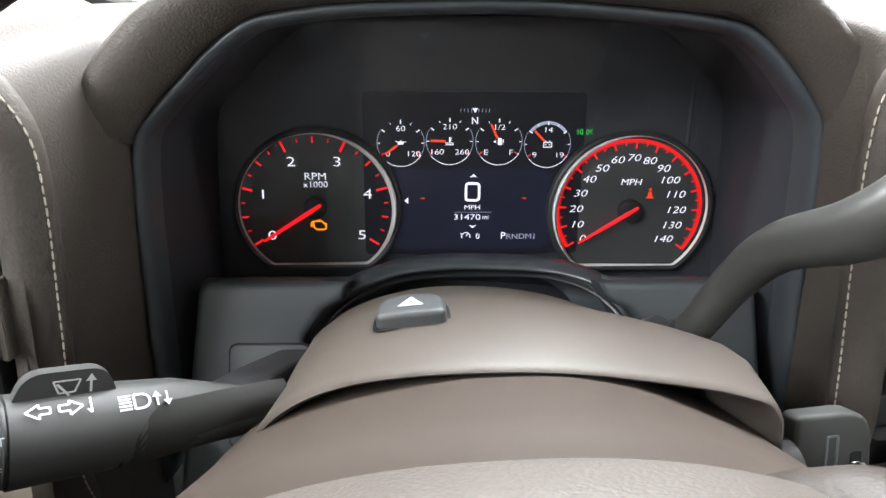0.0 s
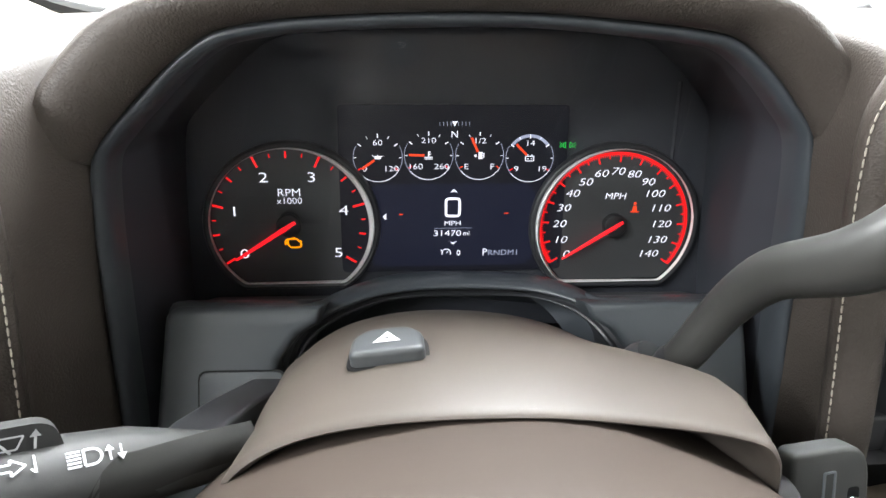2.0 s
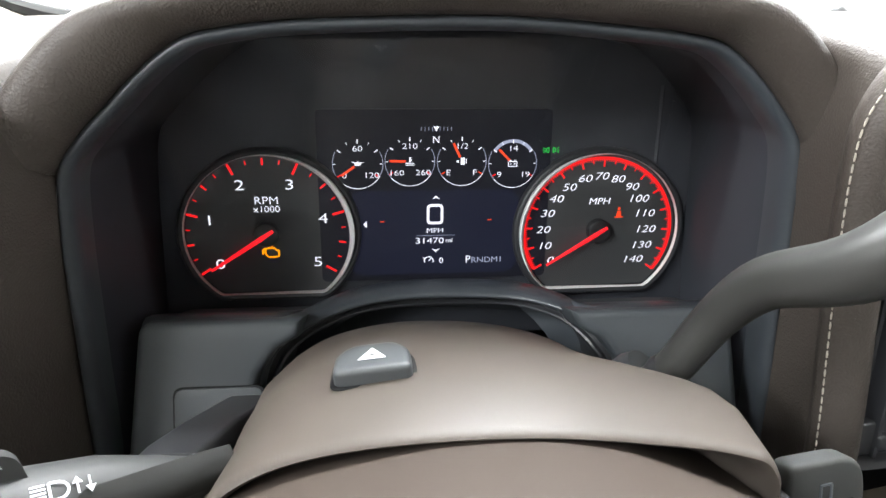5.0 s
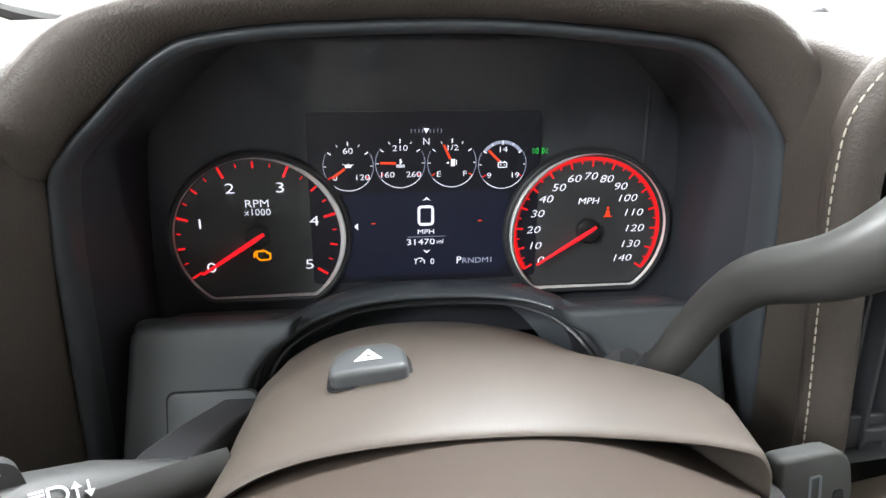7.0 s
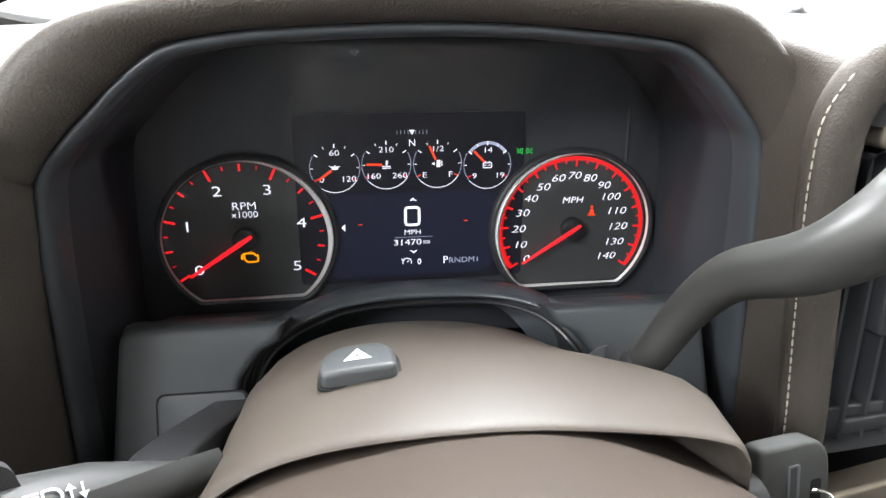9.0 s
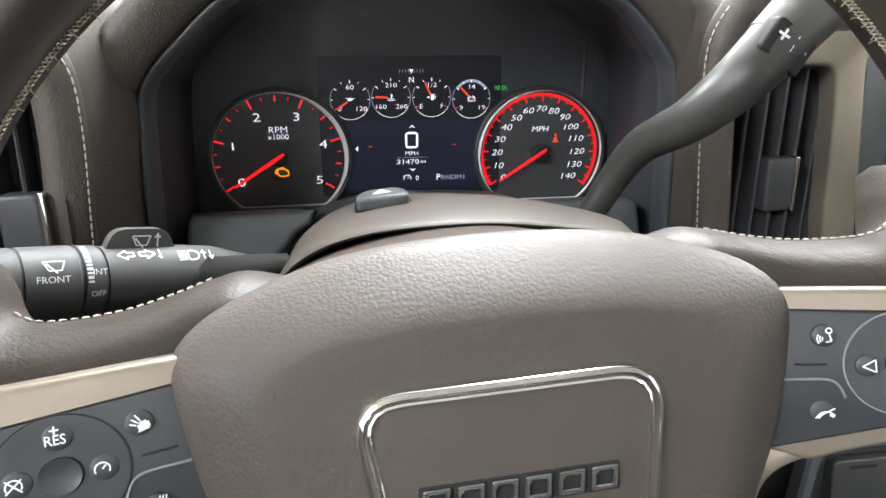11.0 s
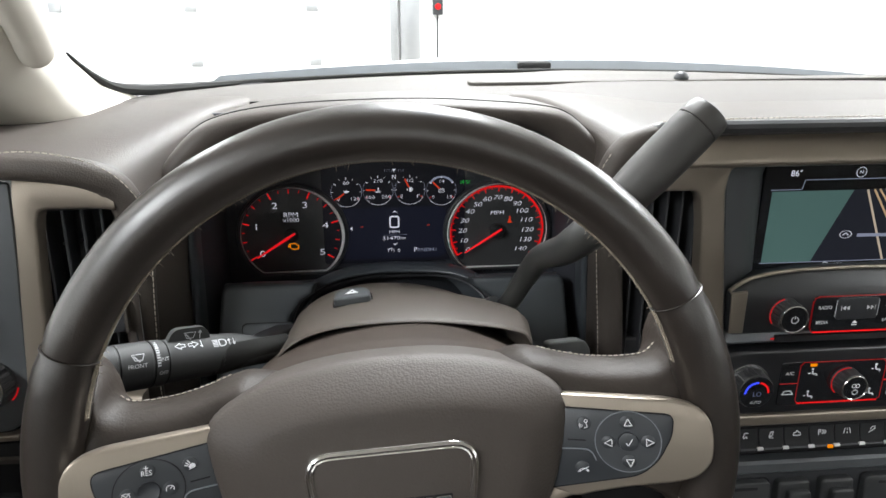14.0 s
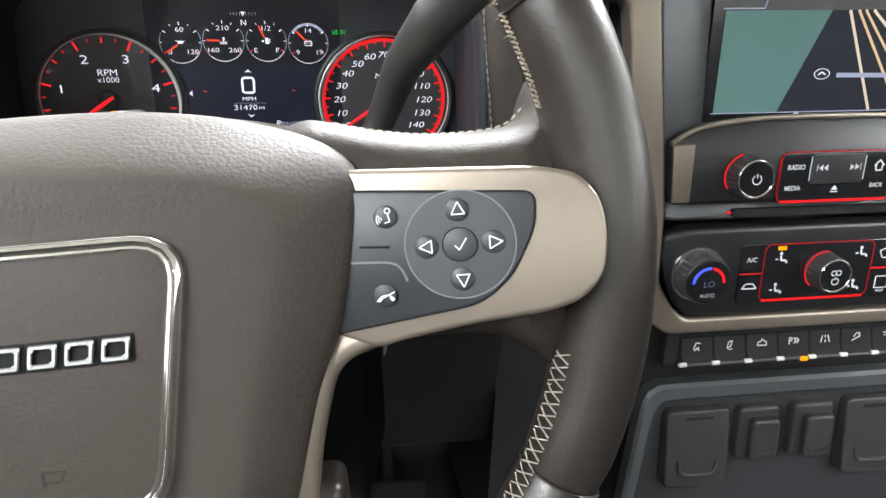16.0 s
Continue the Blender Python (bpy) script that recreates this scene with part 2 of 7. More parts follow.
def frame_ring(outer, inner, w0, w1, bevel=0.0, bm=None, fn=None):
    """A plate with an opening: two outlines of equal length."""
    f = fn or (lambda u, v, w: (u, v, w))
    L = [[f(*p[:2], w0) for p in outer]]
    L.append([f(*p[:2], w1 - bevel) for p in outer])
    if bevel:
        L.append([f(*p, w1) for p in inset(outer, bevel)])
        L.append([f(*p, w1) for p in inset(inner, -bevel)])
    else:
        L.append([f(*p[:2], w1) for p in outer])
        L.append([f(*p[:2], w1) for p in inner])
    L.append([f(*p[:2], w1 - bevel) for p in inner])
    L.append([f(*p[:2], w0) for p in inner])
    return loft(L, closed=True, bm=bm)


def resample(pts, n):
    ps = [Vector(p) for p in pts]
    ps.append(ps[0])
    d = [0.0]
    for a, b in zip(ps, ps[1:]):
        d.append(d[-1] + (b - a).length)
    out, j = [], 0
    for i in range(n):
        s = d[-1] * i / n
        while d[j + 1] < s:
            j += 1
        t = (s - d[j]) / max(1e-9, d[j + 1] - d[j])
        out.append(tuple(ps[j].lerp(ps[j + 1], t)))
    return out


def disc_pts(r, n=32, u=0.0, v=0.0, a0=0.0, a1=360.0, open_arc=False):
    k = n if not open_arc else n - 1
    return [(u + r * math.cos(radians(a0 + (a1 - a0) * i / k)), v + r * math.sin(radians(a0 + (a1 - a0) * i / k))) for i in range(n)]


def lathe(profile, n=32, bm=None):
    """profile: (radius, w) pairs turned round the w axis."""
    loops = [[(r * math.cos(2 * math.pi * i / n), r * math.sin(2 * math.pi * i / n), w) for i in range(n)] for r, w in profile]
    return loft(loops, cap0=True, cap1=True, bm=bm)


def sweep(path, radii, n=14, squash=1.0, up=(0, 0, 1), cap=True, bm=None, closed=False):
    """A tube along a path; radii: one or one a point."""
    ps = [Vector(p) for p in path]
    k = len(ps)
    rs = radii if isinstance(radii, (list, tuple)) else [radii] * k
    loops = []
    for i in range(k):
        if closed:
            d = ps[(i + 1) % k] - ps[i - 1]
        else:
            d = ps[min(i + 1, k - 1)] - ps[max(i - 1, 0)]
        d.normalize()
        s = d.cross(Vector(up))
        s = s.normalized() if s.length > 1e-4 else Vector((1, 0, 0))
        t = s.cross(d)
        loops.append([ps[i] + rs[i] * (s * math.cos(a) + t * squash * math.sin(a)) for a in (2 * math.pi * j / n for j in range(n))])
    return loft(loops, closed=closed, cap0=cap and not closed, cap1=cap and not closed, bm=bm)


def box(x0, x1, y0, y1, z0, z1, bevel=0.0, bm=None):
    bm = bm or bmesh.new()
    b2 = bmesh.new()
    bmesh.ops.create_cube(b2, size=1.0)
    for v in b2.verts:
        v.co = Vector(((x0 + x1) / 2 + v.co.x * (x1 - x0), (y0 + y1) / 2 + v.co.y * (y1 - y0), (z0 + z1) / 2 + v.co.z * (z1 - z0)))
    if bevel:
        bmesh.ops.bevel(b2, geom=b2.edges[:], offset=bevel, segments=2, affect="EDGES", profile=0.5)
    me = bpy.data.meshes.new("tmp")
    b2.to_mesh(me)
    b2.free()
    bm.from_mesh(me)
    bpy.data.meshes.remove(me)
    return bm


def letters(body, size, u, v, w=0.0, bm=None, shear=0.0, sx=1.0, turn=0.0, bold=0.0, align="CENTER"):
    """Writing in the built-in font, flat in the u, v plane and centred at (u, v)."""
    cu = bpy.data.curves.new("tmp", "FONT")
    cu.body, cu.size, cu.align_x, cu.align_y, cu.shear = body, size, align, "CENTER", shear
    cu.offset, cu.resolution_u = bold * size, 3
    ob = bpy.data.objects.new("tmp", cu)
    me = bpy.data.meshes.new_from_object(ob)
    me.transform(Matrix.Translation((u, v, w)) @ Matrix.Rotation(radians(turn), 4, "Z") @ Matrix.Diagonal((sx, 1, 1, 1)))
    bm = bm or bmesh.new()
    bm.from_mesh(me)
    bpy.data.meshes.remove(me)
    bpy.data.objects.remove(ob)
    bpy.data.curves.remove(cu)
    return bm


def bar(u0, v0, u1, v1, width, w=0.0, bm=None, w1=None):
    """A flat stroke from one point to another, w high."""
    bm = bm or bmesh.new()
    d = Vector((u1 - u0, v1 - v0))
    n = Vector((-d.y, d.x)).normalized() * width / 2
    q = [(u0 + n.x, v0 + n.y, w), (u0 - n.x, v0 - n.y, w), (u1 - n.x, v1 - n.y, w), (u1 + n.x, v1 + n.y, w)]
    bm.faces.new([bm.verts.new(p) for p in q])
    return bm


def poly(pts, w=0.0, bm=None):
    bm = bm or bmesh.new()
    bm.faces.new([bm.verts.new((*p[:2], w)) for p in pts])
    return bm


def arc_line(u, v, r, a0, a1, width, w=0.0, n=24, bm=None):
    bm = bm or bmesh.new()
    L = [[(u + q * math.cos(radians(a0 + (a1 - a0) * i / n)), v + q * math.sin(radians(a0 + (a1 - a0) * i / n)), w) for i in range(n + 1)] for q in (r - width / 2, r + width / 2)]
    return loft(L, ring=False, bm=bm)


def stitches(path, length=0.0035, gap=0.0022, r=0.00045, bm=None):
    """Short thread pieces laid along a path."""
    bm = bm or bmesh.new()
    ps = [Vector(p) for p in path]
    d = [0.0]
    for a, b in zip(ps, ps[1:]):
        d.append(d[-1] + (b - a).length)

    def at(s):
        s = min(max(s, 0), d[-1] - 1e-7)
        j = max(i for i in range(len(d) - 1) if d[i] <= s)
        return ps[j].lerp(ps[j + 1], (s - d[j]) / max(1e-9, d[j + 1] - d[j]))

    s = 0.0
    while s + length < d[-1]:
        a, b = at(s), at(s + length)
        m = (a + b) / 2
        sweep([a, m, b], [r * 0.6, r, r * 0.6], n=5, bm=bm)
        s += length + gap
    return bm


def stroke(bm, pts, width=0.0008, w=0.0):
    for a, b in zip(pts, pts[1:]):
        bar(*a, *b, width, w, bm)
    return bm


def band(edge, inner, w0, w1, bevel=0.003, bm=None):
    """An open strip between two edges of equal length, rounded along both."""
    L = []
    for p, q in zip(edge, inner):
        p, q = Vector(p[:2]), Vector(q[:2])
        e = (q - p).normalized() * min(bevel, (q - p).length * 0.3)
        row = [(p, w0), (p, w1 - bevel), (p + e * 0.3, w1 - bevel * 0.3), (p + e, w1), (q - e, w1), (q - e * 0.3, w1 - bevel * 0.3), (q, w1 - bevel), (q, w0)]
        L.append([(c.x, c.y, w) for c, w in row])
    return loft(L, cap0=True, cap1=True, bm=bm)

# ---------------------------------------------------------------- garage and truck shell
def slab(name, x0, x1, y0, y1, z0, z1, mat, label, category, kind="structure"):
    return tagged(part(name, box(x0, x1, y0, y1, z0, z1), mat, label=label), category=category, kind=kind)


GX0, GX1, GY0, GY1, GH = -4.6, 5.4, -6.5, 7.0, 3.6
slab("floor", GX0, GX1, GY0, GY1, -0.1, 0.0, CONCRETE, "grey concrete garage floor under the truck", "floor")
slab("ceiling", GX0, GX1, GY0, GY1, GH, GH + 0.1, WALL, "white garage ceiling", "ceiling")
slab("wall_west", GX0 - 0.15, GX0, GY0, GY1, 0, GH, WALL, "white painted garage side wall", "wall")
slab("wall_east", GX1, GX1 + 0.15, GY0, GY1, 0, GH, WALL, "white painted garage side wall", "wall")
slab("wall_south", GX0, GX1, GY0 - 0.15, GY0, 0, GH, WALL, "white painted wall behind the truck", "wall")
slab("wall_north", GX0, GX1, GY1, GY1 + 0.15, 0, GH, WALL, "white painted wall ahead of the truck", "wall")

# sectional garage door in the wall ahead, and the post with its signal light
door = thing("garage_door", pose(-2.05, GY1 - 0.06, 0), "white sectional overhead garage door with hinges", "garage door", kind="structure")
for i in range(6):
    part("door_panel", box(-2.1, 2.1, -0.02, 0.02, 0.53 * i + 0.0008, 0.53 * i + 0.5292, 0.0008), DOORPAINT, door)
    for hx in (-1.2, 0.1, 1.3):
        part("hinge", box(hx - 0.06, hx + 0.06, -0.035, -0.02, 0.53 * i + 0.46, 0.53 * i + 0.55, 0.004), STEEL, door, "galvanised steel hinge")
post = thing("door_track_post", pose(0.235, GY1 - 0.1, 0), "grey steel door track post beside the garage door", "post", kind="structure")
part("post", box(-0.10, 0.10, -0.05, 0.05, 0, 3.3, 0.006), STEEL, post)
part("track", box(-0.20, -0.13, -0.06, 0.04, 0, 3.3, 0.004), STEEL, post)
signal = thing("signal_light", pose(0.525, GY1 - 0.06, 1.60), "small black box signal light with red and green lamps", "signal light")
part("housing", box(-0.05, 0.05, -0.05, 0.05, -0.12, 0.16, 0.006), BLACK, signal)
for dz, mt in ((0.07, GREEN), (-0.04, RED)):
    part("lamp", lathe([(0.032, 0), (0.032, 0.008), (0.02, 0.014)], 20), mt, signal, m=pose(0, -0.05, dz, 90, 0, 0))
part("cable", sweep([(0, 0.04, -0.12), (0, 0.05, -0.6), (0.01, 0.05, -1.3)], 0.008, 8), BLACK, signal)

CX = 0.463                       # middle of the cab
DL, DR = CX - 0.92, CX + 0.92    # inner faces of the doors
ROOF, BACK = 2.02, -1.15
# truck bonnet, cowl and wiper
hood = thing("truck_hood", pose(CX, 0.98, 1.44), "white painted truck hood ahead of the windshield", "hood", kind="structure")
loops = []
for y, z, hw in ((0.0, 0.03, 0.80), (0.3, 0.035, 0.80), (0.8, 0.02, 0.79), (1.2, -0.02, 0.77), (1.4, -0.10, 0.75), (1.45, -0.3, 0.74)):
    loops.append([(hw * s, y, z + (0.035 if abs(s) < 0.62 else 0.0) - 0.05 * s * s) for s in [k / 20 - 1 for k in range(41)]])
part("panel", loft(loops, ring=False), WHITEPAINT, hood)
cowl_y = 0.93
cowl = thing("windshield_cowl", pose(CX, cowl_y, 1.531), "dark grey plastic cowl below the windshield", "cowl", kind="structure")
loops = [[(s * 0.84, y - 0.10 * s * s, z) for s in [-0.893, -0.872] + [k / 20 - 0.85 for k in range(37)]] for y, z in ((-0.05, -0.03), (-0.035, -0.008), (0.025, 0.022), (0.06, -0.02))]
cowl_drop = lambda q: 0.045 * (q + 0.32) ** 2 + (0.012 if q < -0.88 else 0)
loops = [[(x, y, z - cowl_drop(x / 0.84)) for x, y, z in l] for l in loops]
part("panel", loft(loops, ring=False), COWL, cowl)
part("washer_nozzle", prism(rounded([(-0.03, -0.018), (0.03, -0.018), (0.024, 0.018), (-0.024, 0.018)], 0.006), 0, 0.018, 0.005), RUBBER, cowl, "small washer nozzle", m=pose(-0.205, -0.006, 0.0045 - cowl_drop(-0.244)))
part("washer_nozzle", prism(rounded([(-0.03, -0.018), (0.03, -0.018), (0.024, 0.018), (-0.024, 0.018)], 0.006), 0, 0.018, 0.005), RUBBER, cowl, "small washer nozzle", m=pose(0.43, -0.032, 0.0045 - cowl_drop(0.512)))
part("wiper_arm", sweep([(s * 0.84, -0.012 - 0.10 * s * s, 0.006 - cowl_drop(s)) for s in [k / 12 - 0.85 for k in range(20)]], 0.004, 8), BLACK, cowl, "thin black wiper blade")

# cab shell
slab("cab_floor", DL, DR, BACK, 1.0, 0.62, 0.66, CARPET, "dark carpeted cab floor", "floor")
slab("cab_roof", DL, DR, BACK, 0.20, ROOF, ROOF + 0.05, HEADLINER, "light grey cloth headliner", "ceiling")
slab("cab_back_wall", DL, DR, BACK - 0.05, BACK, 0.62, 1.50, SEATBACK, "plain dark rear cab wall below the back window", "wall")
slab("firewall", DL, DR, 0.98, 1.03, 0.62, 1.46, DARK, "dark firewall behind the pedals", "wall")
for side, x0, x1 in (("left", DL - 0.06, DL), ("right", DR, DR + 0.06)):
    slab("door_" + ("1" if side == "left" else "2"), x0, x1, BACK, 1.0, 0.62, 1.47, LEATHER, "brown trimmed cab door", "door")
# windshield pane between the cowl and the roof
ws = part("windshield", loft([[(CX + s * 0.88, cowl_y - 0.03 - 0.12 * s * s, 1.54), (CX + s * 0.80, 0.20 - 0.05 * s * s, ROOF)] for s in [k / 12 - 1 for k in range(25)]], ring=False), GLASS)
tagged(ws, "clear curved windshield glass", "windshield", kind="structure")
ws.visible_shadow = False


PILLAR_RINGS = [
    (1.535, [(-0.324, 0.665), (-0.312, 0.56), (-0.303, 0.47), (-0.33, 0.43), (-0.46, 0.42), (-0.46, 0.66)]),
    (1.545, [(-0.325, 0.640), (-0.314, 0.54), (-0.307, 0.46), (-0.335, 0.42), (-0.46, 0.41), (-0.46, 0.64)]),
    (1.563, [(-0.332, 0.575), (-0.320, 0.51), (-0.313, 0.44), (-0.34, 0.41), (-0.46, 0.40), (-0.46, 0.60)]),
    (1.60, [(-0.338, 0.515), (-0.327, 0.47), (-0.325, 0.42), (-0.35, 0.39), (-0.46, 0.38), (-0.46, 0.56)]),
    (1.70, [(-0.345, 0.455), (-0.338, 0.41), (-0.34, 0.34), (-0.36, 0.31), (-0.46, 0.30), (-0.46, 0.48)]),
    (2.03, [(-0.375, 0.195), (-0.372, 0.15), (-0.38, 0.08), (-0.40, 0.05), (-0.46, 0.04), (-0.46, 0.22)])]


def pillar(name, sx, label):
    """Windshield pillar whose foot flares over the dash; the right one mirrors the left."""
    loops = []
    for z, ring in PILLAR_RINGS:
        pts = rounded(ring, [0.004, 0.03, 0.03, 0.03, 0.01, 0.01], 4)
        loops.append([(x if sx < 0 else 2 * CX - x, y, z) for x, y in pts])
    ob = part(name, loft(loops, cap0=True, cap1=True), PILLAR, label=label, sharp=60)
    return tagged(ob, category="pillar", kind="structure")


pillar("a_pillar_left", -1, "beige plastic windshield pillar with a grab handle")
pillar("a_pillar_right", 1, "beige plastic windshield pillar")
SEAL = [(-0.337, 0.512, 1.604), (-0.335, 0.535, 1.588), (-0.332, 0.560, 1.573), (-0.328, 0.600, 1.557), (-0.319, 0.665, 1.5455), (-0.295, 0.735, 1.5385)]
for x in (-0.24, -0.17, -0.08, 0.02, 0.15, 0.30, 0.46, 0.62, 0.78, 0.94, 1.08):
    SEAL.append((x, 0.907 - 0.10 * ((x - CX) / 0.92) ** 2, 1.5395 - (0.045 if x > 0.15 else 0.06) * (x - 0.15) ** 2))
frit = part("windshield_seal", sweep(spline(SEAL, 6), [0.0012 + 0.0060 * min(1, k / 22) * min(1, max(0.42, (60 - k) / 32)) for k in range(6 * len(SEAL) - 5)], 8), RUBBER, label="black rubber seal along the windshield's lower edge")
tagged(frit, category="seal", kind="structure")
# Dark panel added in place of the shade on the pillar's outer side.
shade_panel = part("corner_shade_panel", prism(rounded([(-0.458, 1.50), (-0.352, 1.50), (-0.355, 1.545), (-0.368, 1.572), (-0.382, 1.600), (-0.400, 1.660), (-0.458, 1.80)], 0.008), 0, 0.03, 0.006), CARPET, label="dark door corner panel, added for the shade on the pillar's side", m=Matrix.Translation((0, 0.385, 0)) @ Matrix.Rotation(math.pi / 2, 4, "X"))
tagged(shade_panel, category="door panel", kind="structure")
handle = thing("grab_handle", pose(0, 0, 0), "beige moulded grab handle on the windshield pillar", "grab handle")
part("grip", sweep(spline([(x - 0.014, y, z) for x, y, z in ((-0.3085, 0.4205, 1.6110), (-0.3065, 0.412, 1.6210), (-0.304, 0.395, 1.645), (-0.305, 0.355, 1.695), (-0.315, 0.30, 1.76), (-0.335, 0.24, 1.82), (-0.360, 0.22, 1.84))], 5), [0.0125, 0.0155] + [0.0165] * 28 + [0.012], 14, 1.3), PILLAR, handle)

# ---------------------------------------------------------------- dashboard
dash = thing("dashboard", pose(0, 0, 0), "brown leather-wrapped truck dashboard with pale stitching", "dashboard", kind="structure")
# top pad
prof = [(0.93, 1.46), (0.925, 1.530), (0.90, 1.537), (0.80, 1.540), (0.60, 1.541), (0.45, 1.538), (0.36, 1.528)]


def dash_rise(x):
    """The passenger side of the top pad lies a little higher than the driver's."""
    t = min(max((x - 0.20) / 0.12, 0), 1)
    return 0.012 * t * t * (3 - 2 * t)


xs = sorted([DL + (DR - DL) * k / 60 for k in range(61)] + [0.006 + s * q for s in (-1, 1) for q in (0.191, 0.1935, 0.196, 0.1985, 0.201, 0.21, 0.22, 0.23, 0.24, 0.25, 0.26)])
SLOPE = [(0.93, 1.46), (0.925, 1.530), (0.90, 1.537), (0.80, 1.540), (0.60, 1.540), (0.52, 1.530), (0.46, 1.512), (0.41, 1.498)]
rows = []
for (y, z), (sy, sz) in zip(prof, SLOPE):
    row = []
    for x in xs:
        off = abs(x - 0.006)
        t = min(max((off - 0.222) / 0.05, 0), 1)          # 0 beside the gauge hood, 1 further out
        t = t * t * (3 - 2 * t)
        yy, zz = sy + (y - sy) * t, sz + (z - sz) * t
        k = min(max((0.200 - off) / 0.008, 0), 1)         # the pad stops behind the gauge hood
        yy, zz = yy + k * (max(yy, 0.58) - yy), zz + k * ((1.540 if yy < 0.58 else zz) - zz)
        if y < 0.4:
            yy += 0.032 * dash_rise(x) / 0.012 * t        # room for the brow over the centre stack
        bow = 0.10 * ((x - CX) / 0.92) ** 2 if y > 0.7 else 0
        fall = (0.045 if x > 0.15 else 0.06) * (x - 0.15) ** 2 * (1 if y > 0.85 else 0.5 if y > 0.7 else 0)
        row.append((x, yy - bow, zz + dash_rise(x) * (t if y < 0.6 else 0.3) - fall))
    rows.append(row)
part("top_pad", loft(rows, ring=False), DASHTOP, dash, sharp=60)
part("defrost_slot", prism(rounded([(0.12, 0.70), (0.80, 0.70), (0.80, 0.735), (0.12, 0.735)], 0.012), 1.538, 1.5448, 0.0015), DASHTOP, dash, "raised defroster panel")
part("side_panel_seam", sweep(spline([(-0.42, 0.435, 1.5415), (-0.298, 0.453, 1.5410), (-0.235, 0.495, 1.540), (-0.215, 0.515, 1.5400)], 8), 0.0010, 6), DARK, dash, "dark seam line")
sensor = thing("light_sensor", pose(0.435, 0.711, 1.545), "small dark domed sensor on the dash top", "sensor")
part("dome", lathe([(0.011, 0), (0.011, 0.003), (0.008, 0.008), (0.003, 0.011)], 20), BLACK, sensor)

# padded brow that runs over the left panel and down beside the gauges (one each side)
def wing(sx, x_in, x_bot, x_far, z_top, y0, name, x_hood, y_hood, thin=0.0085, back=0.0, drop=0.001):
    """A padded leather roll: along the top of the outer panel, round the corner and down beside the gauges."""
    path = spline([(x_far, y0, z_top - 0.004), (x_in + sx * 0.20, y0, z_top - 0.004), (x_in + sx * 0.12, y0, z_top - 0.005), (x_in + sx * 0.075, y0, z_top - 0.006), (x_in + sx * 0.028, y0 + 0.004, z_top - 0.016), (x_in + sx * 0.010, y0 + 0.010, z_top - 0.040),
                   (x_in + sx * 0.008, y0 + 0.012, z_top - 0.075), (x_in + sx * 0.014, y0 + 0.012, z_top - 0.14), (x_bot + sx * 0.012, y0 + 0.010, 1.325), (x_bot + sx * 0.014, y0 + 0.02, 1.285)], 8)
    ease = [min(max((i - 20) / 16, 0), 1) for i in range(len(path))]
    path = [Vector((p.x, p.y + back * (1 - e), p.z + drop * (1 - e))) for p, e in zip(path, ease)]
    part(name, sweep(path, [thin + (0.013 - thin) * e for e in ease], 14, up=(0, 1, 0)), LEATHER, dash, "padded brown leather roll")
    # the leather that runs from the roll over the shoulder and in behind the gauge hood
    top = z_top - 0.0025 if sx < 0 else 1.5525
    yb = 0.60 if sx < 0 else 0.44
    foot = spline([(x_far, yb, top), (x_in + sx * 0.20, yb, top), (x_in + sx * 0.11, yb, top), (x_in + sx * 0.05, 0.60, 1.5418), (x_in - sx * 0.035, 0.60, 1.5412), (x_hood - sx * 0.006, 0.46, 1.5150),
                   (x_hood, y_hood, 1.475), (x_hood + sx * 0.006, y_hood, 1.41), (x_hood + sx * 0.011, y_hood, 1.30), (x_hood + sx * 0.015, y_hood, 1.22)], 8)
    swell = spline([(0, 0, 0.001), (0, 0, 0.001), (0, 0, 0.002), (0, 0, 0.006), (0, -0.004, 0.012), (0, -0.010, 0.010), (0, -0.010, 0.003), (0, -0.010, 0), (0, -0.010, 0), (0, -0.010, 0)], 8)
    start = [Vector((-sx * 0.006 * e, 0.003 * (1 - e) - 0.006 * e, (thin - 0.002) * (1 - e))) for e in ease]
    rows = []
    for p, f, w, o in zip(path, foot, swell, start):
        q = p + o
        rows.append([q.lerp(f, t) + w * 4 * t * (1 - t) for t in (0, 0.06, 0.12, 0.2, 0.3, 0.42, 0.55, 0.7, 0.85, 1)])
    part("shoulder_pad", loft(rows, ring=False), LEATHER, dash, "brown leather shoulder beside the gauge hood", sharp=70)
    seam = [p + Vector((0, 0.34, 0.94)).lerp(Vector((-sx * 0.93, -0.37, 0)), e).normalized() * (thin + (0.013 - thin) * e + 0.0008 + 0.0080 * e * (1 - e)) for p, e in zip(path, ease)]
    part("stitching", stitches(seam, 0.0040, 0.0014, 0.0006), THREAD, dash, "pale thread stitching")


wing(-1, -0.203, -0.211, DL, 1.5425, 0.278, "left_roll", -0.1842, 0.3560, 0.0095, -0.012)
wing(1, 0.195, 0.205, DR, 1.556, 0.300, "right_roll", 0.1982, 0.3665, 0.0075, 0.017, -0.0035)


part("panel_header", loft([[(x, y, z) for x in (DL, -0.34, -0.272)] for y, z in ((0.281, 1.5365), (0.288, 1.530), (0.286, 1.512), (0.284, 1.500))], ring=False), LEATHER, dash, "shaded leather under the left roll")


# gauge hood: a leather arch
IN = [(-0.184, 1.480), (-0.171, 1.4975), (-0.155, 1.513), (-0.140, 1.527), (-0.1255, 1.538), (-0.112, 1.5445), (-0.087, 1.5487), (-0.061, 1.5508), (-0.009, 1.5525), (0.045, 1.552), (0.102, 1.5473), (0.132, 1.5435), (0.148, 1.539), (0.1655, 1.5265), (0.1845, 1.507), (0.1995, 1.485)]
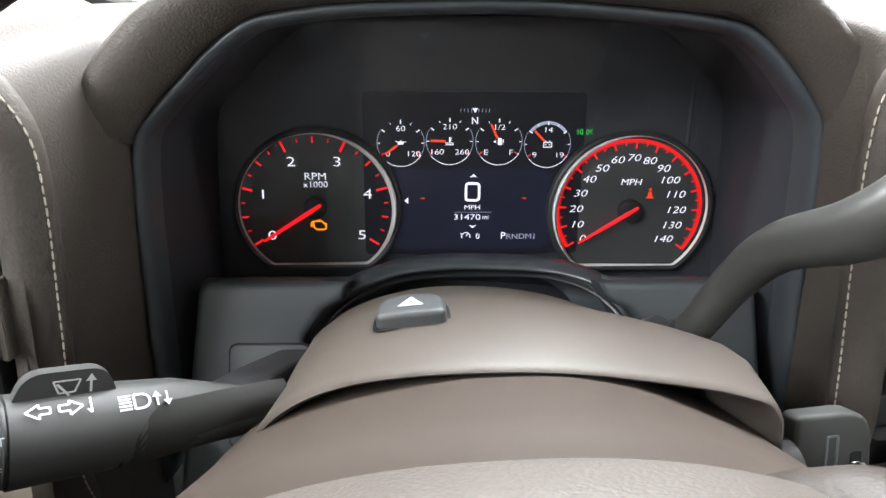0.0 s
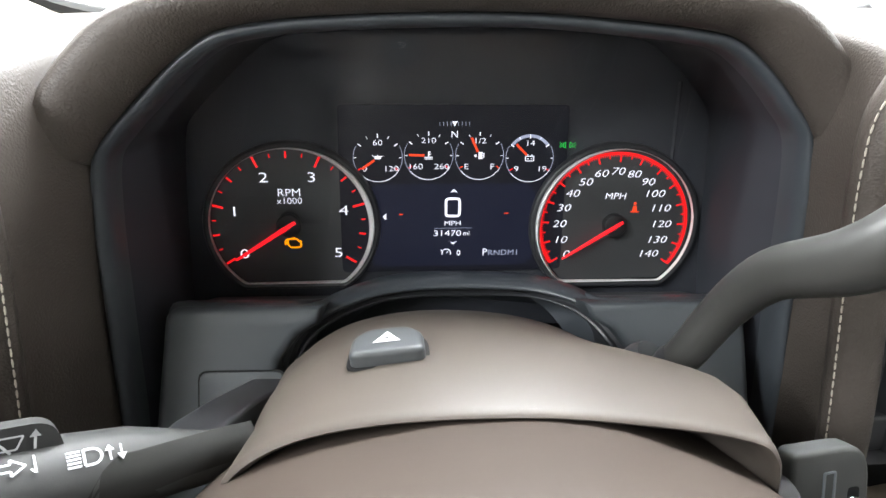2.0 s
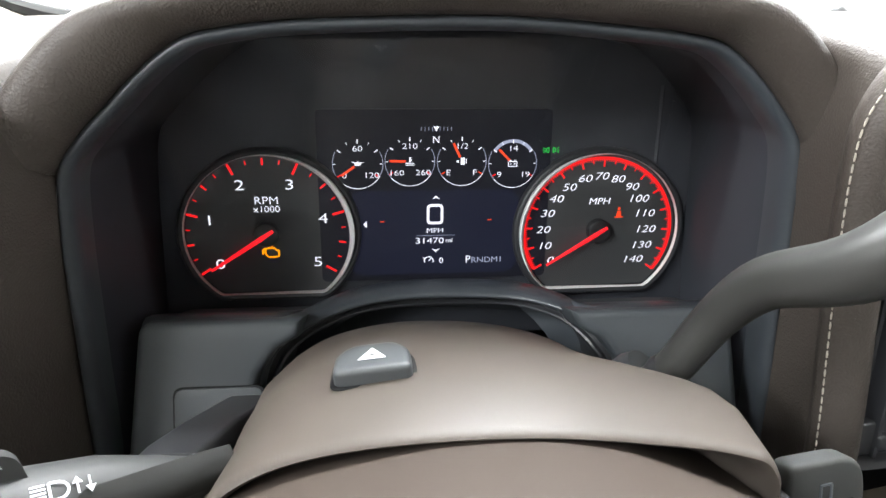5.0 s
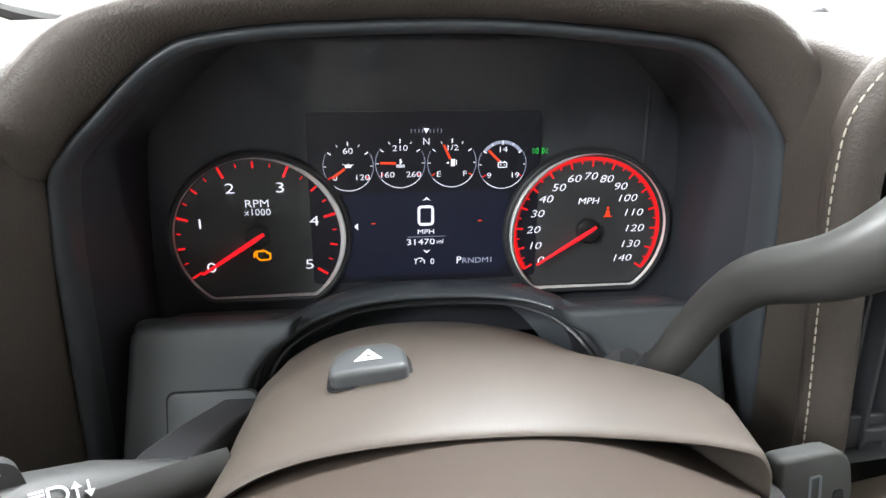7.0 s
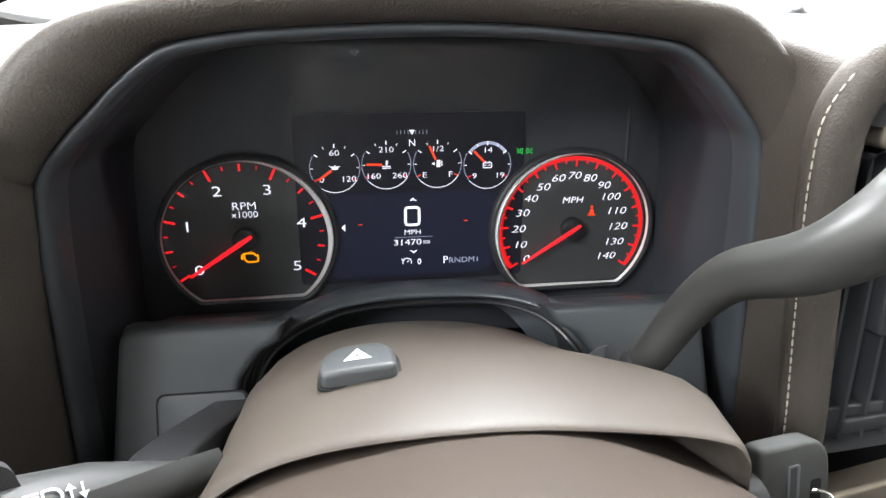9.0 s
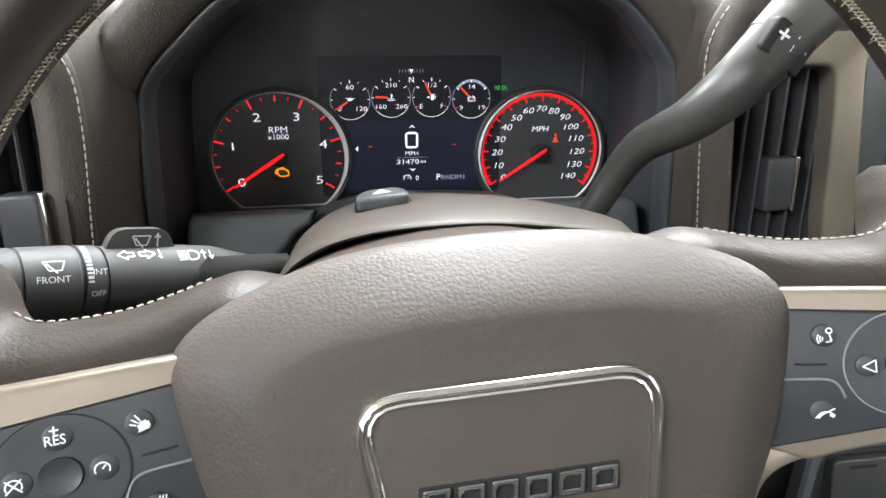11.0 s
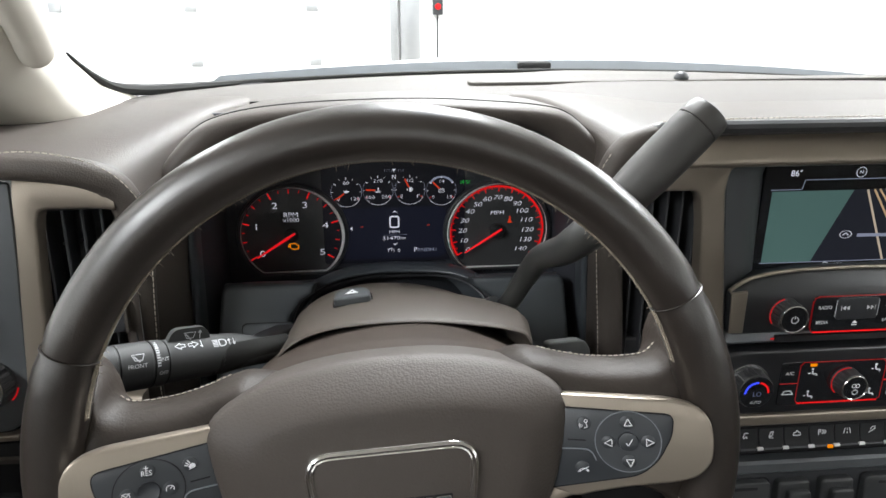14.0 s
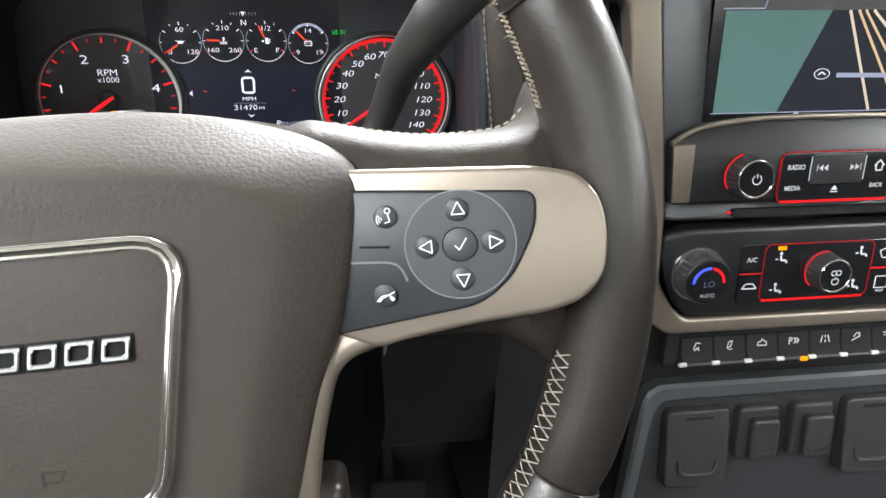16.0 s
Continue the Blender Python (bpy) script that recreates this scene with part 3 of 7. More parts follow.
OUT = [(-0.207, 1.502), (-0.2035, 1.511), (-0.196, 1.522), (-0.184, 1.5355), (-0.168, 1.550), (-0.150, 1.5585), (-0.118, 1.5655), (-0.07, 1.570), (-0.005, 1.572), (0.05, 1.5715), (0.105, 1.568), (0.145, 1.564), (0.170, 1.558), (0.190, 1.543), (0.208, 1.522), (0.2175, 1.5055)]
NI = 4
ip, op = spline([(x, 0, z) for x, z in IN], NI), spline([(x, 0, z) for x, z in OUT], NI)
lipy = lambda i: 0.345 + 0.013 * i / (len(ip) - 1)
loops = []
for i, (a, b) in enumerate(zip(ip, op)):
    y = lipy(i)
    sec = [(a.x, 0.40, a.z), (a.x, y + 0.010, a.z)]
    for f, d in ((0, -0.001), (0.05, 0.0030), (0.14, 0.0065), (0.30, 0.0110), (0.50, 0.0145), (0.70, 0.0160), (0.86, 0.0140), (0.96, 0.0080), (1.0, 0.0)):
        q = a.lerp(b, f)
        sec.append((q.x, y - d, q.z))
    sec += [(b.x, y + 0.03, b.z), (b.x * 0.985, 0.46, b.z - 0.006), (b.x * 0.96, 0.56, min(b.z - 0.016, 1.539)), (b.x * 0.95, 0.62, min(b.z, 1.53) - 0.01)]
    loops.append(sec)


def hood_end(sec, k):
    """The rounded lower end of the hood: the section rolls under and back."""
    way = (Vector((ip[k].x, 0, ip[k].z)) - Vector((ip[k + 1 if k == 0 else k - 1].x, 0, ip[k + 1 if k == 0 else k - 1].z))).normalized()
    out = []
    for e in (0.3, 0.6, 0.85, 1.0):
        drop, back = 0.0045 * math.sin(e * math.pi / 2), 1 - math.cos(e * math.pi / 2)
        out.append([(x + way.x * drop, y + max(0, 0.385 - y) * back, z + way.z * drop) for x, y, z in sec])
    return out


loops = hood_end(loops[0], 0)[::-1] + loops + hood_end(loops[-1], len(ip) - 1)
part("gauge_hood", loft(loops, ring=False), LEATHER, dash, "brown leather gauge hood", sharp=60)
# seam across the top of the hood
part("hood_seam", sweep([(p.x, lipy(i) + 0.010, p.z) for i, p in enumerate(op)][9:-7], 0.0010, 6), DARK, dash, "dark seam line along the hood's edge")
# added roll between dash top and bronze brow; its black is the recess shadow
part("recess_shade_roll", sweep(spline([(0.66, 0.3085, 1.5500), (0.45, 0.3085, 1.5500), (0.262, 0.3085, 1.5500), (0.240, 0.310, 1.5465), (0.2275, 0.313, 1.534), (0.2235, 0.316, 1.505)], 8), 0.0066, 10), BLACK, dash, "dark roll between dash top and brow, black for the recess shadow")

# bezel: a rolled flange, then walls back to the gauges
FR = [(-0.201, 1.25), (-0.1975, 1.289), (-0.195, 1.321), (-0.1935, 1.358), (-0.1915, 1.3995), (-0.189, 1.4438)] + IN + [(0.2045, 1.4375), (0.2065, 1.3835), (0.211, 1.3234), (0.2145, 1.25)]
fr = [(p.x, p.z) for p in spline([(x, 0, z) for x, z in FR], 4)]
loops = []
for d, dy in ((-0.0015, 0.012), (-0.0006, 0.0040), (0.0008, 0.0008), (0.0024, -0.0004), (0.0042, 0.0002), (0.0058, 0.0020), (0.0070, 0.0052), (0.0076, 0.0100), (0.0080, 0.022), (0.0090, 0.060), (0.0105, 0.1285)):
    loops.append([(x, 0.3475 + 0.0335 * (x0 + 0.19) * (1 if dy < 0.05 else 0) + dy + (0.004 if dy > 0.05 else 0), z) for (x, z), (x0, z0) in zip(inset(fr, d), fr)])
part("gauge_bezel", loft(loops[:9], ring=False), BEZEL, dash, "dark satin bezel round the gauges", sharp=60)
part("bezel_wall", loft(loops[8:], ring=False), MASK, dash, "black wall between bezel and gauges", sharp=60)

# ledge under the gauges and the panel below it, with an arch over the column
AR = spline([(-0.110, 0.366, 1.295), (-0.1076, 0.372, 1.3197), (-0.1051, 0.375, 1.3357), (-0.1005, 0.377, 1.3508), (-0.0924, 0.381, 1.3619), (-0.0796, 0.391, 1.3682), (-0.0631, 0.403, 1.3717), (-0.0419, 0.413, 1.3742), (-0.0124, 0.421, 1.3742), (0.0181, 0.424, 1.373), (0.0485, 0.421, 1.3728), (0.07, 0.413, 1.3729), (0.0897, 0.400, 1.3707), (0.102, 0.389, 1.3649), (0.1101, 0.378, 1.3581), (0.1184, 0.372, 1.3448), (0.126, 0.366, 1.31)], 4)
top = 1.381


def arch_at(x):
    """Depth and height of the column arch over x, or None beside it."""
    for a, b in zip(AR, AR[1:]):
        if a.x <= x < b.x and -0.088 < x < 0.0985:
            p = a.lerp(b, (x - a.x) / (b.x - a.x))
            return p.y, p.z
    return None


rows = []
for i in range(57):
    ex = -0.170 + 0.350 * i / 56
    row = [(0.474, top - 0.046), (0.455, top - 0.034), (0.435, top - 0.0215), (0.415, top - 0.010), (0.398, top - 0.0025), (0.389, top + 0.0003), (0.3835, top - 0.0002), (0.3800, top - 0.0022), (0.3785, top - 0.006)]
    at = arch_at(ex)
    if at:
        y1, z1 = at[0] + 0.016, at[1] + 0.0030
        row = [(0.474 + (y1 - 0.474) * k / 8, top - 0.046 + (z1 - top + 0.046) * math.sin(k * math.pi / 16)) for k in range(9)]
    rows.append([(ex, y, z) for y, z in row])
part("ledge", loft(rows, ring=False), BEZEL, dash, "dark ledge under the gauges", sharp=70)
for sx, x0, x1 in ((-1, -0.172, -0.085), (1, 0.095, 0.186)):
    if sx < 0:
        out = rounded([(x0 - 0.014, -0.16), (-0.112, -0.16), (-0.108, -0.060), (-0.103, -0.034), (-0.092, -0.0185), (-0.080, -0.012), (-0.076, 0.0), (x0, 0.0)], [0, 0, 0, 0, 0, 0, 0, 0.010])
    else:
        out = rounded([(0.126, -0.16), (x1 + 0.008, -0.16), (x1, 0.0), (0.085, 0.0), (0.090, -0.010), (0.104, -0.018), (0.117, -0.036), (0.122, -0.060)], [0, 0, 0.010, 0, 0, 0, 0, 0])
    part("lower_panel", prism(out, -0.075, 0.006, 0.0055, 4), PANEL, dash, "dark grey panel under the gauges", m=axes((0, 0.3855, 1.381), (1, 0, 0), (0, 0.38, 1)))
part("cover_plate", prism(rounded([(-0.151, -0.105), (-0.100, -0.105), (-0.100, -0.040), (-0.151, -0.040)], 0.006), 0.004, 0.0072, 0.0005), PANEL, dash, "flush cover plate", m=axes((0, 0.3855, 1.381), (1, 0, 0), (0, 0.38, 1)))
part("cover_gap", prism(rounded([(-0.1520, -0.106), (-0.099, -0.106), (-0.099, -0.039), (-0.1520, -0.039)], 0.006), 0.004, 0.0065), DARK, dash, "dark gap line", m=axes((0, 0.3855, 1.381), (1, 0, 0), (0, 0.38, 1)))
# arch: a lip with a dark tunnel behind
loops = []
for out, dy in ((-0.034, 0.060), (-0.012, 0.046), (-0.001, 0.034), (0.0036, 0.023), (0.0052, 0.0125), (0.0048, 0.0060), (0.0032, 0.0018), (0.0014, 0.0002), (-0.0004, 0.0006), (-0.0018, 0.0030), (-0.0028, 0.0085), (-0.0060, 0.0105), (-0.0076, 0.0075), (-0.0092, 0.0080), (-0.0104, 0.0110), (-0.0120, 0.022), (-0.017, 0.06), (-0.024, 0.12)):
    ring = []
    for p in AR:
        way = Vector((p.x - 0.004, p.z - 1.30)).normalized()
        ring.append((p.x + way.x * out, p.y + dy, p.z + way.y * out))
    loops.append(ring)
part("column_arch", loft(loops[:11], ring=False), BEZEL, dash, "satin black arch over the steering column", sharp=70)
part("column_gaiter", loft(loops[10:], ring=False), BLACK, dash, "black arched gaiter over the steering column")
# Sheet added behind the column; its dark colour stands for the opening's shade.
part("column_shade_sheet", prism([(-0.12, 1.15), (0.13, 1.15), (0.12, 1.38), (-0.11, 1.38)], 0, 0.004), DARK, dash, "dark sheet standing in for the hollow's shade", m=axes((0, 0.535, 0), (1, 0, 0), (0, 0, 1)))
# lower dash and knee panel, near-black to carry the under-dash shade
part("knee_panel", loft([[(x, y, z) for x in (DL, -0.25, 0.0, 0.12, 0.21)] for y, z in ((0.262, 1.300), (0.252, 1.296), (0.250, 1.285), (0.262, 1.27), (0.30, 1.262), (0.32, 1.20), (0.36, 1.10), (0.46, 1.04), (0.9, 1.0))], ring=False), DARK, dash, "black lower knee panel, deepened for the under-dash shade")
low = part("pedal_switch", prism(rounded([(-0.030, -0.022), (0.030, -0.022), (0.030, 0.022), (-0.030, 0.022)], 0.004), -0.004, 0.0025, 0.0015), BLACK, dash, "black adjuster switch with worn marks", m=axes((-0.415, 0.3335, 1.160), (1, 0, 0), (0, -0.40, 1)))
for u, v in ((-0.012, 0.012), (0.004, 0.012), (-0.014, -0.008), (0.010, -0.006)):
    part("switch_mark", bar(u - 0.003, v, u + 0.003, v + 0.001, 0.0022, 0.0028), PRINTDIM, low, "small worn white mark")
part("lower_roll", sweep([(DL, 0.262, 1.281), (-0.25, 0.26, 1.279), (-0.20, 0.265, 1.277)], 0.010, 10), LEATHER, dash, "brown padded lower edge")
part("passenger_fascia", loft([[(x, y, z) for x in (0.66, 0.9, DR)] for y, z in ((0.31, 1.55), (0.29, 1.54), (0.30, 1.45), (0.30, 1.20), (0.36, 1.05), (0.9, 0.95))], ring=False), LEATHER, dash)
# Fascia in DARK: the under-dash shade is put into its colour.
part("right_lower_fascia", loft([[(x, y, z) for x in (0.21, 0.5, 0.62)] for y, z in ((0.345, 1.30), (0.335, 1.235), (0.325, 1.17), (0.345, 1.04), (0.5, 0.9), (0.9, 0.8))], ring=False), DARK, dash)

# ---------------------------------------------------------------- instrument cluster
CL = axes((0.008, 0.470, 1.412), (0.999, 0.0436, -0.012), (0, 0.06, 1.0))
cluster = thing("instrument_cluster", CL, "black instrument cluster with two red-lit dials and a colour display", "instrument cluster")
part("mask", prism(rounded([(-0.225, -0.09), (0.225, -0.09), (0.225, 0.13), (-0.225, 0.13)], 0.02), -0.010, -0.003, 0.001), MASK, cluster, "matte black gauge mask")
part("display_glass", prism(rounded([(-0.0815, -0.044), (0.0815, -0.044), (0.0815, 0.078), (-0.0815, 0.078)], 0.004), -0.003, -0.001), LCDDARK, cluster, "dark navy colour display")
part("display_glow", poly(rounded([(-0.062, -0.040), (0.060, -0.040), (0.060, 0.022), (-0.062, 0.022)], 0.012), -0.0006), LCD, cluster, "dim blue lit lower display area")


def dial_outline(r, flat, n=56):
    """A round dial cut off flat below, a little wider than high."""
    a = math.degrees(math.asin(flat / (0.955 * r)))
    pts = [(u, v * 0.955) for u, v in disc_pts(r, n, a0=-a, a1=180 + a, open_arc=True)]
    return rounded(pts, [0.009] + [0] * (n - 2) + [0.009], 5)


def dial(u, v, name, r=0.0580, shift=0.0):
    flat = 0.0435
    d = part(name, prism([(a + shift, b) for a, b in dial_outline(r - 0.001, flat - 0.001)], -0.003, -0.0012), DIAL, cluster, "charcoal dial face", m=Matrix.Translation((u, v, 0)))
    off = Matrix.Translation((shift, 0, 0))
    # a matte collar round the dial that stands out of the mask
    prof = ((0.0052, -0.004), (0.0048, 0.0012), (0.0040, 0.0030), (0.0026, 0.0036), (0.0006, 0.0030), (-0.0004, -0.001))
    part("dial_well", loft([[(a, b, w) for a, b in dial_outline(r + e, flat + e)] for e, w in prof]), BLACK, d, "matte black dial surround", m=off)
    # chrome rim, thick on the inner side; near-white colour stands for reflected light
    side = 1 if u < 0 else -1
    L = []
    ro = dial_outline(r + 0.0004, flat + 0.0004)
    for a in ro:
        p = Vector((a[0], a[1], 0))
        t = max(0, (side * a[0] * 0.93 + a[1] * 0.37) / r)
        wd = 0.0006 + 0.0036 * t ** 1.6
        hgt = 0.0030 + 0.0034 * t
        q = p * (1 - wd / max(p.length, 1e-6))
        m1, m2 = p.lerp(q, 0.25), p.lerp(q, 0.65)
        L.append([(p.x, p.y, -0.001), (p.x, p.y, hgt - 0.0004), (m1.x, m1.y, hgt), (m2.x, m2.y, hgt * 0.72), (q.x, q.y, hgt * 0.30), (q.x, q.y, -0.001)])
    part("chrome_rim", loft(L, closed=True), RIMSHINE, d, "thin chrome rim with its reflection painted near-white", m=off)
    part("hub", lathe([(0.0088, -0.0012), (0.0088, 0.0034), (0.0078, 0.0048), (0.0060, 0.0053), (0.002, 0.0055)], 32), HUB, d, "black needle hub")
    return d


def ticks(bm, a_list, r0, r1, width, w=-0.0009, squash=1.0):
    for a in a_list:
        c, s = math.cos(radians(a)), math.sin(radians(a)) * squash
        bar(r0 * c, r0 * s, r1 * c, r1 * s, width, w, bm)
    return bm


def needle(parent, ang, r):
    c, s = math.cos(radians(ang)), math.sin(radians(ang))
    bm = bmesh.new()
    L = []
    for t, hw in ((-0.006, 0.0012), (0.004, 0.0017), (0.03, 0.0013), (r, 0.0009)):
        w = 0.0068 - 0.05 * max(0, t) 
        w = 0.0066 - 0.0022 * max(0, t) / r
        L.append([(t * c - hw * s, t * s + hw * c, w - 0.001), (t * c, t * s, w), (t * c + hw * s, t * s - hw * c, w - 0.001)])
    part("needle", loft(L, cap0=True, cap1=True), NEEDLE, parent, "red lit needle")


tach = dial(-0.1182, -0.0070, "tachometer", 0.0580, 0.0025)
A0, A1 = 213.0, -33.0
ang = lambda f: A0 + (A1 - A0) * f
for k in range(6):
    part("major_tick", ticks(bmesh.new(), [ang(k / 5)], 0.0475, 0.0560, 0.0016, squash=0.96), RED, tach)
for k in range(1, 10, 2):
    part("half_tick", ticks(bmesh.new(), [ang(k / 10)], 0.0500, 0.0550, 0.0013, squash=0.96), RED, tach)
for k in range(1, 20, 2):
    part("minor_tick", ticks(bmesh.new(), [ang(k / 20)], 0.0515, 0.0545, 0.0009, squash=0.96), RED, tach)
for k in range(6):
    a = ang(k / 5)
    part("numeral", letters(str(k), 0.0102, 0.0402 * math.cos(radians(a)) + 0.0006, 0.0385 * math.sin(radians(a)) - 0.0010, -0.0009, sx=1.45, bold=-0.008), WHITE, tach)
part("caption", letters("x1000", 0.0066, 0.0010, 0.0172, -0.0009, letters("RPM", 0.0078, 0.0010, 0.0232, -0.0009, sx=1.15, bold=-0.010), sx=1.1, bold=-0.010), WHITE, tach, "lit RPM caption")
bm = bmesh.new()
for q in (((-0.0055, 0.0022), (-0.0035, 0.0032)), ((-0.0035, 0.0032), (0.0025, 0.0032)), ((0.0025, 0.0032), (0.0040, 0.0012)), ((0.0040, 0.0012), (0.0052, 0.0018)), ((0.0052, 0.0018), (0.0052, -0.0026)),
          ((0.0052, -0.0026), (0.0030, -0.0032)), ((0.0030, -0.0032), (-0.0020, -0.0032)), ((-0.0020, -0.0032), (-0.0040, -0.0012)), ((-0.0040, -0.0012), (-0.0040, 0.0026)), ((-0.0058, 0.0020), (-0.0058, -0.0014)),
          ((-0.0058, 0.0002), (-0.0040, 0.0002)), ((-0.0015, 0.0032), (-0.0015, 0.0045)), ((-0.0030, 0.0046), (0.0012, 0.0046))):
    bar(q[0][0], q[0][1], q[1][0], q[1][1], 0.0011, -0.0009, bm)
part("engine_lamp", bm, AMBER, tach, "amber engine warning outline", m=Matrix.Translation((0.0022, -0.0140, 0)))
needle(tach, 213, 0.046)

speedo = dial(0.1202, -0.0098, "speedometer", 0.0595, 0.0)
S0, S1 = 213.0, -36.0
sang = lambda f: S0 + (S1 - S0) * f
part("lit_ring", arc_line(0, 0, 0.0556, S0, S1, 0.0021, -0.0009, 90), RED, speedo, "red lit ring", m=Matrix.Diagonal((1, 0.96, 1, 1)))
for k in range(15):
    part("major_tick", ticks(bmesh.new(), [sang(k / 14)], 0.0490, 0.0558, 0.0013, squash=0.96), RED, speedo)
for k in range(1, 28, 2):
    part("half_tick", ticks(bmesh.new(), [sang(k / 28)], 0.0515, 0.0558, 0.0010, squash=0.96), RED, speedo)
tagged(part("fine_ticks", ticks(bmesh.new(), [sang(k / 140) for k in range(140) if k % 5], 0.0532, 0.0558, 0.0006, squash=0.96), RED, speedo, "fine red ticks"), kind="stuff")
for k in range(15):
    a = sang(k / 14)
    part("numeral", letters(str(10 * k), 0.0077, 0.0402 * math.cos(radians(a)) - (0.0040 if k >= 10 else 0.0012), 0.0400 * math.sin(radians(a)) - (0.0010 if k < 6 else 0.0), -0.0009, sx=1.40, shear=0.2, bold=-0.008), WHITE, speedo)
part("caption", letters("MPH", 0.0068, -0.0003, 0.0215, -0.0009, sx=1.2, shear=0.15), WHITE, speedo, "lit MPH caption")
bm = poly(disc_pts(0.0011, 10, 0.0152, 0.0160), -0.0008)
poly([(0.0132, 0.0100), (0.0172, 0.0100), (0.0164, 0.0142), (0.0140, 0.0142)], -0.0008, bm)
bar(0.0120, 0.0096, 0.0186, 0.0096, 0.0009, -0.0007, bm)
part("belt_lamp", bm, ORANGE, speedo, "orange seat belt warning symbol")
needle(speedo, 213, 0.046)


def small_gauge(u, v, name, marks, ptr, icon, lo, mid, hi):
    g = part(name, poly(disc_pts(0.0172, 36), -0.0005), LCDDARK, cluster, "small round display gauge", m=Matrix.Translation((u, v, 0)))
    part("ring", arc_line(0, 0, 0.0172, 150, 390, 0.0004, 0, 40), DIMWHITE, g, "thin pale ring")
    part("ring_highlight", arc_line(0, 0, 0.0172, 220, 330, 0.00045, 0.0001, 30), WHITE, g, "bright lower arc")
    if name == "voltmeter":
        part("arc_band", arc_line(0, 0, 0.0158, 35, 145, 0.0022, 0.00005, 24), DIMWHITE, g, "blue-grey arc")
    part("scale_ticks", ticks(ticks(bmesh.new(), (145, 90, 35), 0.0140, 0.0168, 0.0008, 0.0002), (118, 62, 180, 0), 0.0150, 0.0168, 0.0005, 0.0002), WHITE, g, "white scale marks")
    for a in (212, -32):
        part("end_tick", ticks(bmesh.new(), (a,), 0.0140, 0.0168, 0.0008, 0.0002), RED if name != "fuel_gauge" else ORANGE, g, "red end mark")
    for txt, du, dv in ((mid, 0, 0.0104), (lo, -0.0094, -0.0080), (hi, 0.0092, -0.0080)):
        part("digits", letters(txt, 0.0056, du, dv, 0.0003, sx=1.3, bold=-0.008), WHITE, g, "lit digits")
    c, s = math.cos(radians(ptr)), math.sin(radians(ptr))
    part("pointer", bar(0.0030 * c, 0.0030 * s, 0.0140 * c, 0.0140 * s, 0.0016, 0.0004), ORANGE, g, "orange-red pointer")
    part("symbol", icon(), WHITE, g, "white symbol")


def icon_oil():
    bm = poly([(-0.0022, -0.0010), (0.0018, -0.0010), (0.0024, 0.0006), (0.0044, 0.0012), (0.0016, 0.0012), (-0.0022, 0.0012)], 0.0004)
    bar(-0.0022, 0.0008, -0.0040, 0.0016, 0.0005, 0.0004, bm)
    return bar(0, 0.0012, 0, 0.0022, 0.0005, 0.0004, bm)


def icon_temp():
    bm = bar(0, -0.0006, 0, 0.0030, 0.0009, 0.0004)
    for k in range(3):
        bar(0, 0.0008 + 0.0009 * k, 0.0014, 0.0008 + 0.0009 * k, 0.0004, 0.0004, bm)
    bar(-0.0030, -0.0012, 0.0030, -0.0012, 0.0006, 0.0004, bm)
    return bar(-0.0030, -0.0024, 0.0030, -0.0024, 0.0006, 0.0004, bm)


def icon_fuel():
    bm = poly([(-0.0008, -0.0024), (0.0020, -0.0024), (0.0020, 0.0026), (-0.0008, 0.0026)], 0.0004)
    bar(0.0030, -0.0016, 0.0030, 0.0020, 0.0006, 0.0004, bm)
    return poly([(-0.0042, 0), (-0.0022, 0.0012), (-0.0022, -0.0012)], 0.0004, bm)


def icon_battery():
    bm = bmesh.new()
    for q in ((-0.0030, 0.0014, 0.0030, 0.0014), (-0.0030, -0.0020, 0.0030, -0.0020), (-0.0030, 0.0014, -0.0030, -0.0020), (0.0030, 0.0014, 0.0030, -0.0020), (-0.0020, 0.0022, -0.0010, 0.0022), (0.0010, 0.0022, 0.0020, 0.0022), (-0.0020, -0.0003, -0.0008, -0.0003), (0.0008, -0.0003, 0.0020, -0.0003)):
        bar(*q, 0.0006, 0.0004, bm)
    return bm


small_gauge(-0.0540, 0.0412, "oil_gauge", 5, 215, icon_oil, "0", "60", "120")
small_gauge(-0.0182, 0.0426, "temperature_gauge", 5, 178, icon_temp, "160", "210", "260")
small_gauge(0.0180, 0.0424, "fuel_gauge", 5, 115, icon_fuel, "E", "1/2", "F")
small_gauge(0.0541, 0.0405, "voltmeter", 5, 135, icon_battery, "9", "14", "19")
bm = letters("N", 0.0068, 0.0, 0.0573, 0.0003)
poly([(-0.0020, 0.0665), (0.0020, 0.0665), (0, 0.0630)], 0.0003, bm)
part("compass_mark", bm, WHITE, cluster, "white compass letter and arrow")
bm = bmesh.new()
for k in range(-4, 5):
    if k:
        bar(k * 0.0026, 0.0635, k * 0.0026, 0.0662, 0.0004, 0.0003, bm)
part("compass_scale", bm, DIMWHITE, cluster, "dim compass scale")
zero = resample(rounded([(-0.0065, -0.0026), (0.0053, -0.0026), (0.0053, 0.0122), (-0.0065, 0.0122)], 0.0034), 48)
part("speed_readout", frame_ring(zero, inset(zero, 0.0019), 0.0001, 0.0003), WHITE, cluster, "large lit zero")
part("speed_unit", letters("MPH", 0.0050, -0.0006, -0.0072, 0.0003, sx=1.25), WHITE, cluster, "lit MPH unit")
part("odometer", letters("mi", 0.0048, 0.0096, -0.0148, 0.0003, letters("31470", 0.0062, -0.0044, -0.0148, 0.0003, sx=1.35), sx=1.1), WHITE, cluster, "lit odometer reading")
